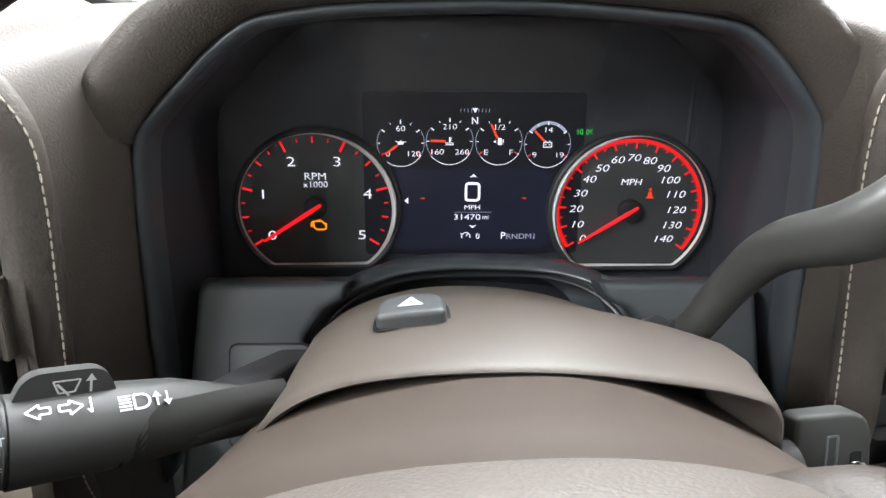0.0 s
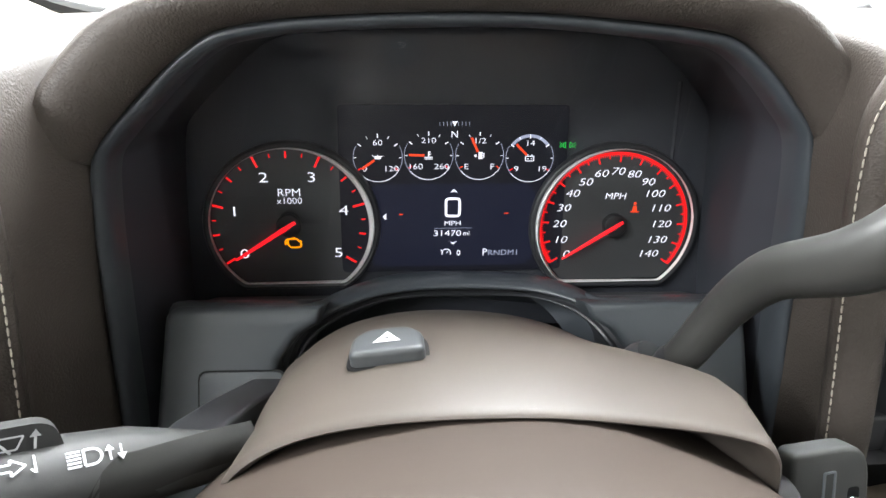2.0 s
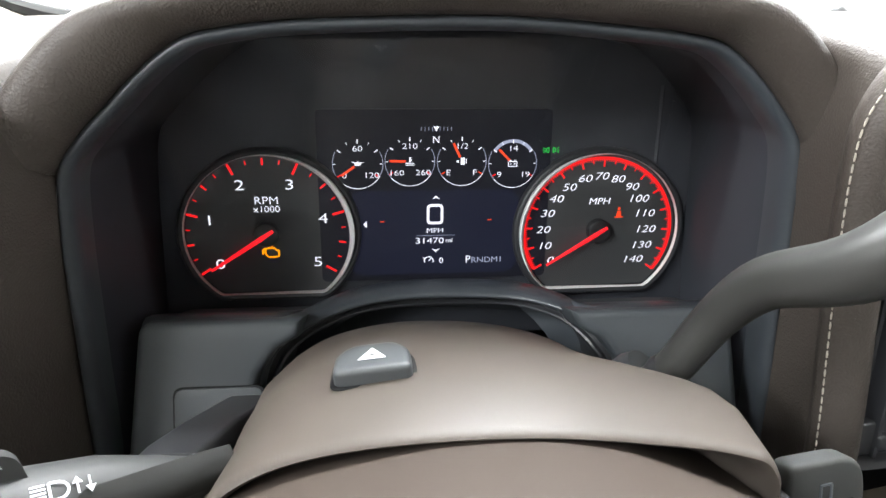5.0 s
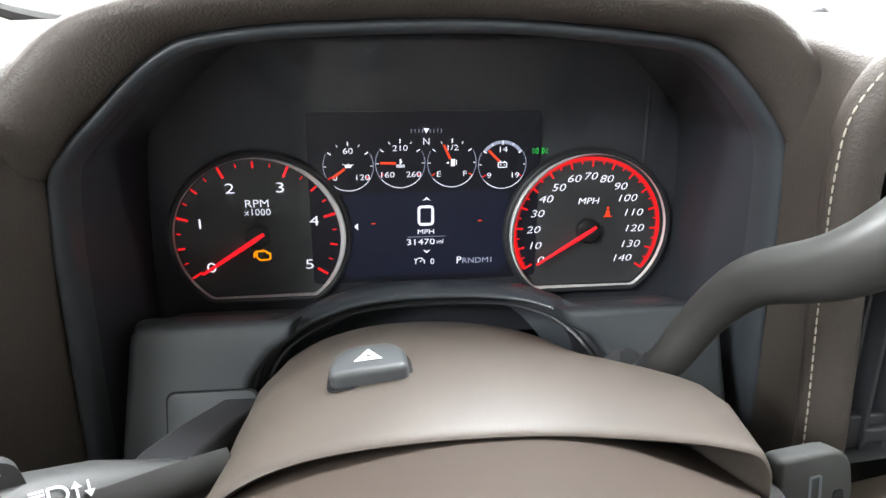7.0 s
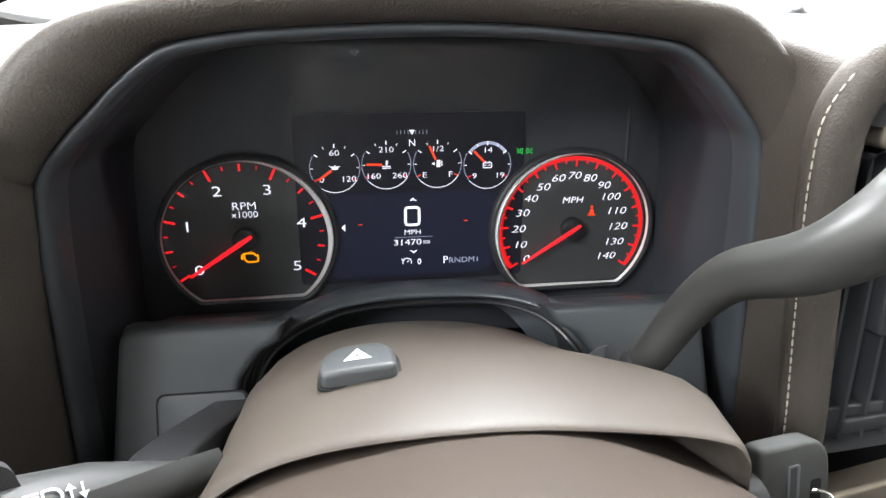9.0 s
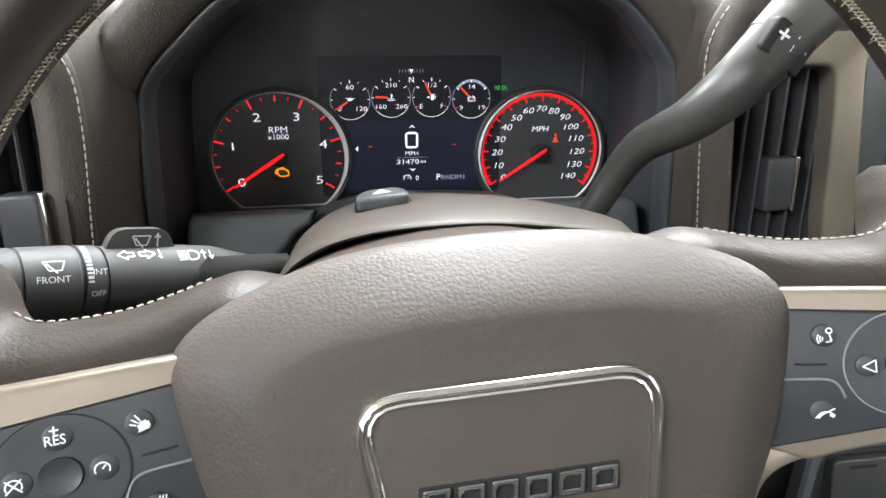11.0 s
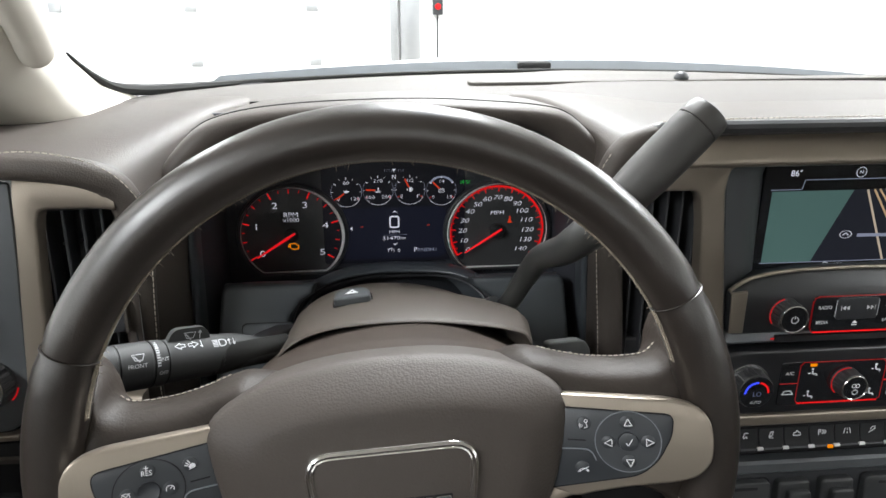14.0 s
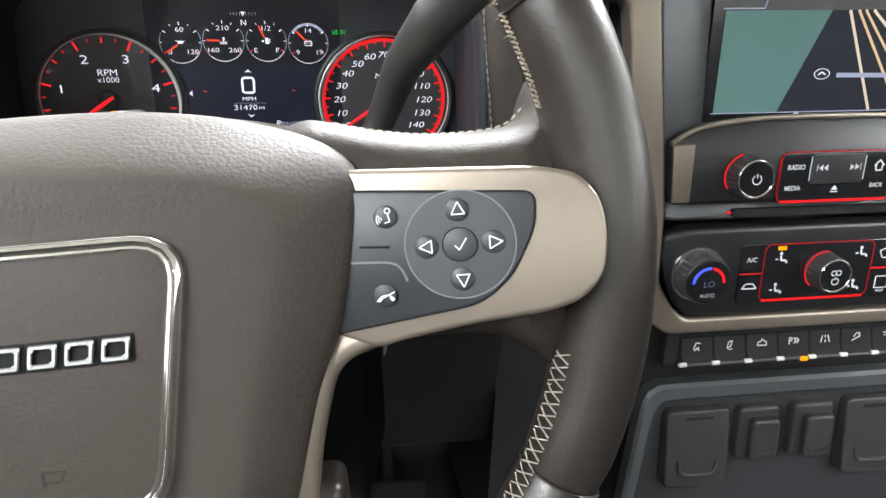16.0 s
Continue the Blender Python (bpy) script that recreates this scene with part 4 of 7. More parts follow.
part("divider", bar(-0.014, -0.0108, 0.014, -0.0108, 0.0003, 0.0003), DIMWHITE, cluster, "dim divider line")
for s, v in ((1, 0.0168), (-1, -0.0218)):
    part("page_arrow", poly([(-0.0030, v - 0.0012 * s), (0, v + 0.0016 * s), (0.0030, v - 0.0012 * s), (0, v - 0.0002 * s)], 0.0003), WHITE, cluster, "white page arrow")
part("page_arrow", poly([(-0.0515, -0.0018), (-0.0488, 0.0008), (-0.0488, -0.0044)], 0.0003), WHITE, cluster, "white page arrow")
bm = bmesh.new()
arc_line(-0.0050, -0.0300, 0.0032, -20, 200, 0.0007, 0.0003, 16, bm)
bar(-0.0050, -0.0300, -0.0035, -0.0280, 0.0006, 0.0003, bm)
bar(-0.0092, -0.0272, -0.0078, -0.0285, 0.0006, 0.0003, bm)
letters("0", 0.0062, 0.0040, -0.0300, 0.0003, bm)
part("cruise_readout", bm, WHITE, cluster, "white cruise symbol and zero")
part("gear_readout", letters("P", 0.0078, 0.0235, -0.0297, 0.0003), WHITE, cluster, "lit gear letter")
part("gear_letters", letters("RNDM1", 0.0060, 0.0375, -0.0302, 0.0003, sx=1.15), DIMWHITE, cluster, "dim gear letters")
for u in (-0.0380, 0.0387):
    part("display_mark", bar(u - 0.0015, 0.0, u + 0.0015, 0.0, 0.0008, 0.0003), ORANGE, cluster, "small red display mark")
    part("display_bar", bar(u, -0.0090, u, -0.0010, 0.0022, 0.0002), LCD, cluster, "dim display bar")
bm = bmesh.new()
for s in (-1, 1):
    arc_line(0.0815 + s * 0.0019, 0.0478, 0.0022, 90 if s < 0 else -90, 270 if s < 0 else 90, 0.0006, 0.0003, 10, bm)
    bar(0.0815 + s * 0.0019, 0.0456, 0.0815 + s * 0.0019, 0.0500, 0.0006, 0.0003, bm)
    for k in (-1, 0, 1):
        bar(0.0815 + s * 0.0050, 0.0478 + k * 0.0013, 0.0815 + s * 0.0072, 0.0478 + k * 0.0021, 0.0005, 0.0003, bm)
part("parking_lamp_symbol", bm, GREEN, cluster, "green parking lamp symbol", m=Matrix.Translation((0.0152, 0.0110, 0)) @ Matrix.Scale(0.81, 4))
# faint moulded ridges of the surround above the dials
part("surround_ridge", sweep([(0.1606, -0.005, 0), (0.1606, 0.05, 0), (0.1606, 0.094, 0)], 0.0022, 8, up=(0, 0, 1)), MASK, cluster, "faint moulded ridge", m=Matrix.Translation((0, 0, -0.0042)))

# the curved clear lens that leans over the gauges
rows = []
for i in range(15):
    t = i / 14
    rows.append([CL.inverted() @ Vector((x, 0.432 - 0.038 * t ** 1.25, 1.374 + 0.166 * t)) for x in (-0.172, -0.09, 0.0, 0.09, 0.186)])
gl = part("gauge_lens", loft(rows, ring=False), LENS, cluster, "clear curved gauge lens")
gl.visible_shadow = False

# ---------------------------------------------------------------- steering wheel
WF = axes((0.0035, 0.042, 1.3790), (0.9987, 0.0167, 0.0477), (-0.0506, 0.330, 0.9426))
wheel = thing("steering_wheel", WF, "brown leather steering wheel with bronze spoke trims and chrome emblem frame", "steering wheel")
RF = WF.inverted() @ axes((0.0031, 0.0670, 1.4040), (0.9985, 0.0119, 0.0537), (-0.055, 0.216, 0.975))
RR, RT = 0.1913, 0.0158


def rim_point(a, phi, extra=0.0):
    """A point of the rim: angle a round the wheel, phi round the tube (0 outward, 90 to the driver)."""
    grip = 0.0016 * math.exp(-((abs((a + 180) % 360 - 180) % 180 - 0) / 22) ** 2) + 0.0016 * math.exp(-((180 - abs((a + 180) % 360 - 180)) / 22) ** 2)
    r = RT + grip + extra
    c = RR + r * 1.0 * math.cos(radians(phi))
    return Vector((c * math.cos(radians(a)), c * math.sin(radians(a)), r * 1.06 * math.sin(radians(phi))))


def rim_section(a0, a1, label=""):
    n = max(8, int(abs(a1 - a0) / 3))
    loops = []
    for i in range(n + 1):
        a = a0 + (a1 - a0) * i / n
        e = -0.0012 if i in (0, n) else 0.0
        loops.append([tuple(rim_point(a, p * 15, e)) for p in range(24)])
    part("rim_section", loft(loops, cap0=True, cap1=True), RIM, wheel, label, m=RF)


rim_section(26.0, 154.0, "smooth brown leather upper rim")
rim_section(-28.0, 25.8, "smooth brown leather grip")
rim_section(154.2, 208.0, "smooth brown leather grip")
rim_section(208.2, 331.8, "smooth brown leather lower rim")
for a in (25.9, 154.1, -28.1, 208.1):
    part("seam", loft([[tuple(rim_point(a + d, p * 15, e)) for p in range(24)] for d, e in ((-0.22, -0.0006), (-0.12, 0.0002), (0.12, 0.0002), (0.22, -0.0006))]), RIM, wheel, "stitched leather joint", m=RF)


def lacing(a0, a1, mat, step=1.05, width=8, fuzz=0.0, mid=166, thick=0.0004):
    rnd = random.Random(int(a0 * 7))
    bm = bmesh.new()
    a = a0
    k = 0
    while a < a1:
        for s in (1, -1):
            p, q = rim_point(a, mid - s * width, 0.0001), rim_point(a + step * 0.8, mid + s * width, 0.0001)
            m = rim_point(a + step * 0.4, mid, 0.0005)
            sweep([p, m, q], thick * rnd.uniform(0.8, 1.15), 4, bm=bm)
        if fuzz and rnd.random() < fuzz:
            p = rim_point(a, mid + rnd.uniform(-6, 6), 0.0)
            d = Vector((rnd.uniform(-1, 1), rnd.uniform(-1, 1), rnd.uniform(-0.4, 0.6))) * 0.0016
            q = p - Vector((p.x, p.y, 0)).normalized() * 0.0022 + d
            sweep([p, (p + q) / 2 + d * 0.3, q], 0.00018, 3, bm=bm)
        a += step
        k += 1
    tagged(part("lacing", bm, mat, wheel, "worn thread lacing on the inner rim", m=RF), kind="stuff")


lacing(65, 115, DARKTHREAD, 0.55, 4, 0.15, 172, 0.00028)
for a0, a1 in ((27, 65), (115, 153)):
    lacing(a0, a1, LACE, 0.55, 5, 0.25, 171, 0.00034)
lacing(-70, -13, PALETHREAD, 1.5, 15, 0.1, 160, 0.00036)
lacing(193, 250, LACE, 1.2, 9, 0.1, 174, 0.00032)
for a0, a1 in ((15, 26), (154, 165)):
    lacing(a0, a1, LACE, 0.62, 7, 0.2, 172, 0.00044)


def both(fn):
    for sx in (1, -1):
        fn(sx)


def dish(sx, w):
    return lambda u, v, q: (u, v, q + w + 0.30 * (max(abs(u), 0.09) - 0.105))


SPOKE_TOP = [(0.066, 0.0800), (0.085, 0.0860), (0.098, 0.0842), (0.112, 0.0798), (0.128, 0.0763), (0.145, 0.0752), (0.1565, 0.0765), (0.164, 0.0825), (0.169, 0.094), (0.182, 0.104), (0.196, 0.094)]


def sink(u, v):
    """How far the spoke dips as it runs into the rim above and below its trim."""
    e = min(1, max(0, (abs(v - 0.033) - 0.026) / 0.02))
    return e * (4.0 * max(0, u - 0.155) ** 1.5 + 0.25 * max(0, u - 0.165))


def spoke(sx):
    S = lambda pts: [(sx * u, v) for u, v in pts][::sx]
    # a padded strip between its upper and lower outline, with rounded long edges
    grow = lambda u: u + (0.0075 * min(1, max(0, (u - 0.105) / 0.05)) if sx > 0 else 0)
    ue = spline([(grow(u), v, 0) for u, v in SPOKE_TOP], 4)
    le = spline([(0.066, -0.0160, 0), (0.084, -0.0120, 0), (0.100, -0.0050, 0), (0.118, -0.0006, 0), (0.136, 0.0002, 0), (0.149, -0.0008, 0), (0.159, -0.0050, 0), (0.1640, -0.0090, 0), (0.1690, -0.0140, 0), (0.1755, -0.0235, 0), (0.196, -0.020, 0)], 4)
    lean = lambda u, v, q: (sx * u, v, q + 0.20 * (max(u, 0.09) - 0.105) - 0.05 * max(0, v - 0.05) - 0.5 * max(0, 0.088 - u) - sink(u, v))
    rows = []
    for a, b in zip(ue, le):
        d = b - a
        e, ln = d.normalized(), d.length
        turn = [(0.008 * (1 - math.cos(k * math.pi / 12)), -0.029 + 0.008 * math.sin(k * math.pi / 12)) for k in range(7)]
        crown = [(0.014 * (1 - math.cos(k * math.pi / 12)), -0.052 + 0.031 * math.sin(k * math.pi / 12)) for k in range(7)]
        sec = [(0.004, -0.062)] + crown + [(ln * f, -0.021) for f in (0.3, 0.5, 0.7)] + [(ln - s, w) for s, w in turn[::-1]] + [(ln, -0.040)]
        rows.append([lean((a + e * s).x, (a + e * s).y, w) for s, w in sec])
    part("spoke", loft(rows, ring=False), SPOKE, wheel, "brown leather spoke", sharp=60)
    L2 = lambda u, v: (u, v) if sx > 0 else (u - 0.0055 * min(1, max(0, (u - 0.11) / 0.06)), v + 0.0040 * min(1, max(0, (u - 0.11) / 0.06)))
    trim = rounded(S([L2(*q) for q in [(0.088, 0.0635), (0.164, 0.0572), (0.1770, 0.0535), (0.1832, 0.0450), (0.1845, 0.033), (0.1828, 0.0205), (0.1760, 0.0122), (0.164, 0.0086), (0.140, 0.0062), (0.117, 0.0022), (0.108, -0.0003), (0.098, 0.0030), (0.085, 0.010)]]), 0.008)
    part("spoke_trim", prism(trim, -0.022, -0.0125, 0.0022, 3, fn=dish(sx, 0.0)), TRIM, wheel, "satin bronze spoke trim")
    # the strip of the trim that bends down along the airbag cover and flares at its foot
    oe = spline([(0.1150, 0.0017, 0), (0.1045, -0.0010, 0), (0.0970, -0.0046, 0), (0.0922, -0.0105, 0), (0.0888, -0.0205, 0), (0.0850, -0.0340, 0), (0.0822, -0.0480, 0), (0.0805, -0.0620, 0), (0.0800, -0.0770, 0), (0.0830, -0.0950, 0), (0.092, -0.115, 0)], 4)
    ie = spline([(0.1080, 0.0105, 0), (0.0960, 0.0080, 0), (0.0870, 0.0030, 0), (0.0815, -0.0080, 0), (0.0770, -0.0205, 0), (0.0725, -0.0340, 0), (0.0695, -0.0480, 0), (0.0665, -0.0620, 0), (0.0640, -0.0790, 0), (0.0640, -0.1000, 0), (0.0680, -0.122, 0)], 4)
    d0 = dish(sx, 0.0)
    L = []
    for p, q in zip(oe, ie):
        e = (q - p).normalized()
        row = [(q, -0.024), (q, -0.0135), (p + e * 0.0060, -0.0123), (p + e * 0.0028, -0.0125), (p + e * 0.0012, -0.0132), (p + e * 0.0002, -0.0150), (p, -0.0175), (p, -0.024)]
        dip = 0.0012 * max(0, 1 - len(L) / 9)
        L.append([d0(sx * w.x, w.y, z - dip) for w, z in row])
    part("trim_leg", loft(L, cap0=True, cap1=True), TRIM, wheel, "satin bronze strip beside the airbag cover", sharp=60)
    pod = rounded(S([(0.086, 0.0560), (0.1625, 0.0485), (0.1615, 0.037), (0.1535, 0.022), (0.143, 0.0135), (0.086, 0.0050)]), [0.001, 0.004, 0.006, 0.012, 0.010, 0.001])
    flat = lambda u, v, q: (u, v, q + 0.30 * (abs(u) - 0.105))
    part("switch_gap", prism(inset(pod, -0.0006), -0.02, -0.0118, fn=flat), DARK, wheel, "dark gap line")
    p = part("switch_pod", prism(pod, -0.02, -0.0112, 0.0008, 2, fn=flat), POD, wheel, "dark grey switch pod")
    cu, cv = (0.1375 if sx > 0 else -0.1350), 0.0335
    face = lambda u, v, q: (u, v, q - 0.0112 + 0.30 * (abs(u) - 0.105))
    bm = frame_ring(disc_pts(0.0182, 48, cu, cv), disc_pts(0.0176, 48, cu, cv), -0.001, 0.0002, fn=face)
    # Grey on the right, dark on the left: the groove's highlight and shade.
    part("ring_line", bm, GREY if sx > 0 else DARK, p, "thin ring line with the groove's light and shade in its colour")
    bm = frame_ring(disc_pts(0.0178, 48, cu, cv), disc_pts(0.0055, 48, cu, cv), -0.001, 0.00035, 0.0003, fn=face)
    part("rocker", bm, POD, p, "round four-way rocker")
    L = []
    for r, w in ((0.0056, -0.001), (0.0054, 0.0012), (0.0040, 0.0016 if sx > 0 else 0.0006), (0.001, 0.0018 if sx > 0 else 0.0002)):
        L.append([face(cu + r * math.cos(k * math.pi / 12), cv + r * math.sin(k * math.pi / 12), w) for k in range(24)])
    part("centre_button", loft(L, cap0=True, cap1=True), POD, p, "round centre button")

    def bump(u, v, r=0.0040):
        L = [[face(u + q * math.cos(k * math.pi / 10), v + q * math.sin(k * math.pi / 10), w) for k in range(20)] for q, w in ((r, 0.0), (r * 0.96, 0.0007), (r * 0.7, 0.0012), (r * 0.2, 0.0013))]
        part("button", loft(L, cap0=True, cap1=True), POD, p)

    for du, dv in ((0, 0.0115), (0, -0.0115), (0.0108, 0), (-0.0108, 0)):
        bump(cu + du, cv + dv)
    bump(sx * 0.1140, 0.0448, 0.0040)
    bump(sx * 0.1115, 0.0183, 0.0040)
    # groove that leaves the ring for the inner edge, grey for its highlight
    gv = spline([(0.1195, 0.0225), (0.1178, 0.0268), (0.1150, 0.0290), (0.1100, 0.0296), (0.1010, 0.0300)], 5)
    part("groove", sweep([face(sx * q[0], q[1], 0.00005) for q in gv], 0.00045, 6, up=(0, 0, 1)), GREY, p, "thin raised grey line for the groove's highlight")
    part("slot_line", sweep([face(sx * 0.1145, 0.0345, 0.0), face(sx * 0.1045, 0.0352, 0.0)], 0.0004, 6, up=(0, 0, 1)), DARK, p, "short dark groove")
    ic = bmesh.new()
    f3 = lambda u, v: face(u, v, 0.0021)

    def line(u0, v0, u1, v1, wd=0.00045):
        d = Vector((u1 - u0, v1 - v0)).normalized()
        n = Vector((-d.y, d.x)) * wd / 2
        ic.faces.new([ic.verts.new(f3(*q)) for q in ((u0 + n.x, v0 + n.y), (u0 - n.x, v0 - n.y), (u1 - n.x, v1 - n.y), (u1 + n.x, v1 + n.y))])

    def ringline(u, v, r, a0=0, a1=360, n=14, wd=0.00045):
        pts = [(u + r * math.cos(radians(a0 + (a1 - a0) * i / n)), v + r * math.sin(radians(a0 + (a1 - a0) * i / n))) for i in range(n + 1)]
        for a, b in zip(pts, pts[1:]):
            line(*a, *b, wd)

    if sx > 0:
        for du, dv, rot in ((0, 0.0115, 90), (0, -0.0115, 270), (0.0108, 0, 0), (-0.0108, 0, 180)):
            tri = [(cu + du + 0.0026 * math.cos(radians(rot + a)), cv + dv + 0.0026 * math.sin(radians(rot + a))) for a in (0, 125, 235)]
            for a, b in zip(tri, tri[1:] + tri[:1]):
                line(*a, *b)
        line(cu - 0.0018, cv - 0.0002, cu - 0.0005, cv - 0.0018)
        line(cu - 0.0005, cv - 0.0018, cu + 0.0020, cv + 0.0020)
        # voice and hang-up symbols
        ringline(0.1147, 0.0467, 0.0009)
        line(0.1147, 0.0457, 0.1153, 0.0431)
        line(0.1153, 0.0431, 0.1135, 0.0427)
        for k in range(3):
            ringline(0.1133, 0.0440, 0.0008 + 0.0008 * k, 140, 220, 6, 0.0004)
        line(0.1085, 0.0165, 0.1148, 0.0195)
        ringline(0.1118, 0.0155, 0.0030, 40, 140, 8)
        line(0.1092, 0.0165, 0.1102, 0.0177, 0.0012)
        line(0.1132, 0.0177, 0.1144, 0.0167, 0.0012)
    else:
        # cruise, cancel, follow-distance and heated wheel symbols
        ringline(cu + 0.0108, cv, 0.0020, -30, 210)
        line(cu + 0.0108, cv, cu + 0.0118, cv + 0.0012)
        ringline(cu - 0.0108, cv, 0.0020, -30, 210)
        line(cu - 0.0128, cv - 0.0018, cu - 0.0088, cv + 0.0020)
        line(cu - 0.0128, cv + 0.0020, cu - 0.0088, cv - 0.0018)
        ringline(-0.1122, 0.0180, 0.0024)
        for k in range(3):
            line(-0.1108 + 0.0009 * k, 0.0192, -0.1102 + 0.0009 * k, 0.0218, 0.0004)
        line(-0.1140, 0.0180, -0.1104, 0.0180, 0.0005)
        line(-0.1122, 0.0180, -0.1122, 0.0158, 0.0005)
        line(-0.1140, 0.0436, -0.1108, 0.0446, 0.0016)
        line(-0.1134, 0.0446, -0.1116, 0.0452, 0.0012)
        line(-0.1156, 0.0464, -0.1138, 0.0450, 0.0005)
        line(-0.1146, 0.0476, -0.1132, 0.0456, 0.0005)
        line(-0.1162, 0.0450, -0.1144, 0.0444, 0.0005)
        line(-0.1140, 0.0424, -0.1108, 0.0434, 0.0005)
        ic.faces.new([ic.verts.new(f3(*q)) for q in ((-0.1038, 0.0127), (-0.1018, 0.0127), (-0.1018, 0.0143), (-0.1038, 0.0143))])
        for txt, dv in (("RES", 0.0110), ("SET", -0.0112)):
            t = letters(txt, 0.0042, cu, cv + dv, 0, sx=0.85, bold=0.01)
            for v in t.verts:
                v.co = f3(v.co.x, v.co.y)
            me = bpy.data.meshes.new("tmp")
            t.to_mesh(me)
            t.free()
            ic.from_mesh(me)
            bpy.data.meshes.remove(me)
        line(cu - 0.0012, cv + 0.0140, cu + 0.0012, cv + 0.0140, 0.0005)
        line(cu, cv + 0.0128, cu, cv + 0.0152, 0.0005)
        line(cu - 0.0012, cv - 0.0140, cu + 0.0012, cv - 0.0140, 0.0005)
    part("symbol_print", ic, PRINT, p, "white printed icons")


both(spoke)
for sx in (1, -1):
    sw = lambda u, v, q: (sx * u, v, q + 0.20 * (max(u, 0.09) - 0.105) - 0.05 * max(0, v - 0.05) - 0.5 * max(0, 0.088 - u))
    grow = lambda u: u + (0.0075 * min(1, max(0, (u - 0.105) / 0.05)) if sx > 0 else 0)
    seam = [sw(p.x, p.y + 0.0004, -0.0500) for p in spline([(grow(u), v, 0) for u, v in SPOKE_TOP[2:8]], 8)]
    part("stitching", stitches(seam, 0.0024, 0.0012, 0.00050), THREAD, wheel, "pale stitched seam along the spoke")
# airbag cover
half = [(0.0, 0.0915), (0.030, 0.0905), (0.058, 0.0865), (0.083, 0.079), (0.0985, 0.071), (0.1065, 0.060), (0.1045, 0.042), (0.1000, 0.022), (0.0942, 0.005), (0.0860, -0.013), (0.0790, -0.036), (0.0740, -0.053), (0.0695, -0.0665), (0.0600, -0.0750), (0.035, -0.0780), (0.0, -0.0785)]
front = [(0.0, 0.064), (0.026, 0.0635), (0.049, 0.0615), (0.065, 0.058), (0.073, 0.053), (0.0775, 0.045), (0.0765, 0.034), (0.073, 0.018), (0.068, 0.002), (0.063, -0.016), (0.0600, -0.033), (0.0575, -0.045), (0.0555, -0.056), (0.050, -0.0625), (0.03, -0.0655), (0.0, -0.066)]


def whole(h):
    return [tuple(p) for p in spline(h + [(-u, v) for u, v in h[-2:0:-1]], 3, closed=True)]


outl, fout = whole(half), whole(front)
loops = []
for d, w, lift in ((0.0, -0.050, 0), (0.0, -0.026, 0.010), (0.0006, -0.0220, 0.0088), (0.0022, -0.0175, 0.0066), (0.0050, -0.0145, 0.0055)):
    loops.append([(u, v, w + lift * min(1, max(0, (0.082 - v) / 0.03)) - 0.008 * max(0, (v - 0.045) / 0.045) ** 2) for u, v in inset(outl, d)])
rim0 = loops[-1]
for t, e in ((0.25, 0.32), (0.5, 0.60), (0.75, 0.84), (0.92, 0.955), (1.0, 0.985)):
    loops.append([(a[0] + (b[0] - a[0]) * t, a[1] + (b[1] - a[1]) * t, a[2] + (-0.0004 - a[2]) * e) for a, b in zip(rim0, fout)])
for s, w in ((0.88, -0.0002), (0.6, 0.0004), (0.3, 0.0008), (0.05, 0.0010)):
    loops.append([(u * s, v * s, w) for u, v in fout])
part("airbag_cover", loft(loops, cap0=True, cap1=True), PAD, wheel, "grained brown leather airbag cover", sharp=60)
for sx in (1, -1):
    part("lower_spoke", prism(rounded([(sx * 0.060, -0.05), (sx * 0.090, -0.05), (sx * 0.094, -0.155), (sx * 0.062, -0.160)][::sx], 0.006), -0.05, -0.024, 0.006), RIM, wheel, "brown lower spoke")
em = rounded([(-0.0490, 0.0440), (0.0490, 0.0440), (0.0360, -0.0410), (-0.0360, -0.0410)], [0.015, 0.015, 0.013, 0.013], 7)
em = resample(em, 72)
L = []
for d, w in ((-0.0029, -0.0005), (-0.0026, 0.0016), (-0.0016, 0.0034), (-0.0004, 0.0040), (0.0006, 0.0034), (0.0012, 0.0024), (0.0020, 0.0026), (0.0026, 0.0020), (0.0028, -0.0005)):
    L.append([(u, v, w) for u, v in inset(em, d)])
part("emblem_frame", loft(L, closed=True), CHROME, wheel, "chrome emblem frame")
part("emblem_panel", prism(inset(em, 0.001), -0.001, 0.0016, 0.0006), PAD, wheel, "brown leather panel inside the frame")
for k in range(6):
    u = -0.0268 + 0.0108 * k
    o = resample(rounded([(u - 0.0049, 0.0076), (u + 0.0039, 0.0076), (u + 0.0049, 0.0152), (u - 0.0039, 0.0152)], 0.0010), 40)
    part("emblem_bar", frame_ring(o, inset(o, 0.0017), 0.001, 0.0034, 0.0004), EMBLEM, wheel, "polished hollow emblem bar", sharp=25)
    part("emblem_backing", prism(rounded([(u - 0.0056, 0.0068), (u + 0.0050, 0.0068), (u + 0.0056, 0.0160), (u - 0.0050, 0.0160)], 0.0008), 0.001, 0.0021, 0.0002), DARK, wheel, "black bar backing")
part("horn_mark", bar(0.0012, -0.0245, 0.0012, -0.0295, 0.0007, 0.0019, bar(0.0012, -0.0247, 0.0080, -0.0247, 0.0006, 0.0019, bar(0.0012, -0.0280, 0.0062, -0.0280, 0.0006, 0.0019, bar(0.0080, -0.0247, 0.0062, -0.0280, 0.0006, 0.0019)))), COLLAR, wheel, "embossed horn mark")
part("airbag_lettering", letters("AIRBAG", 0.0055, 0.002, -0.0555, 0.0002, sx=1.2), COLLAR, wheel, "embossed lettering")

# ---------------------------------------------------------------- steering column
column = thing("steering_column", pose(0, 0, 0), "brown plastic steering column shroud", "steering column")
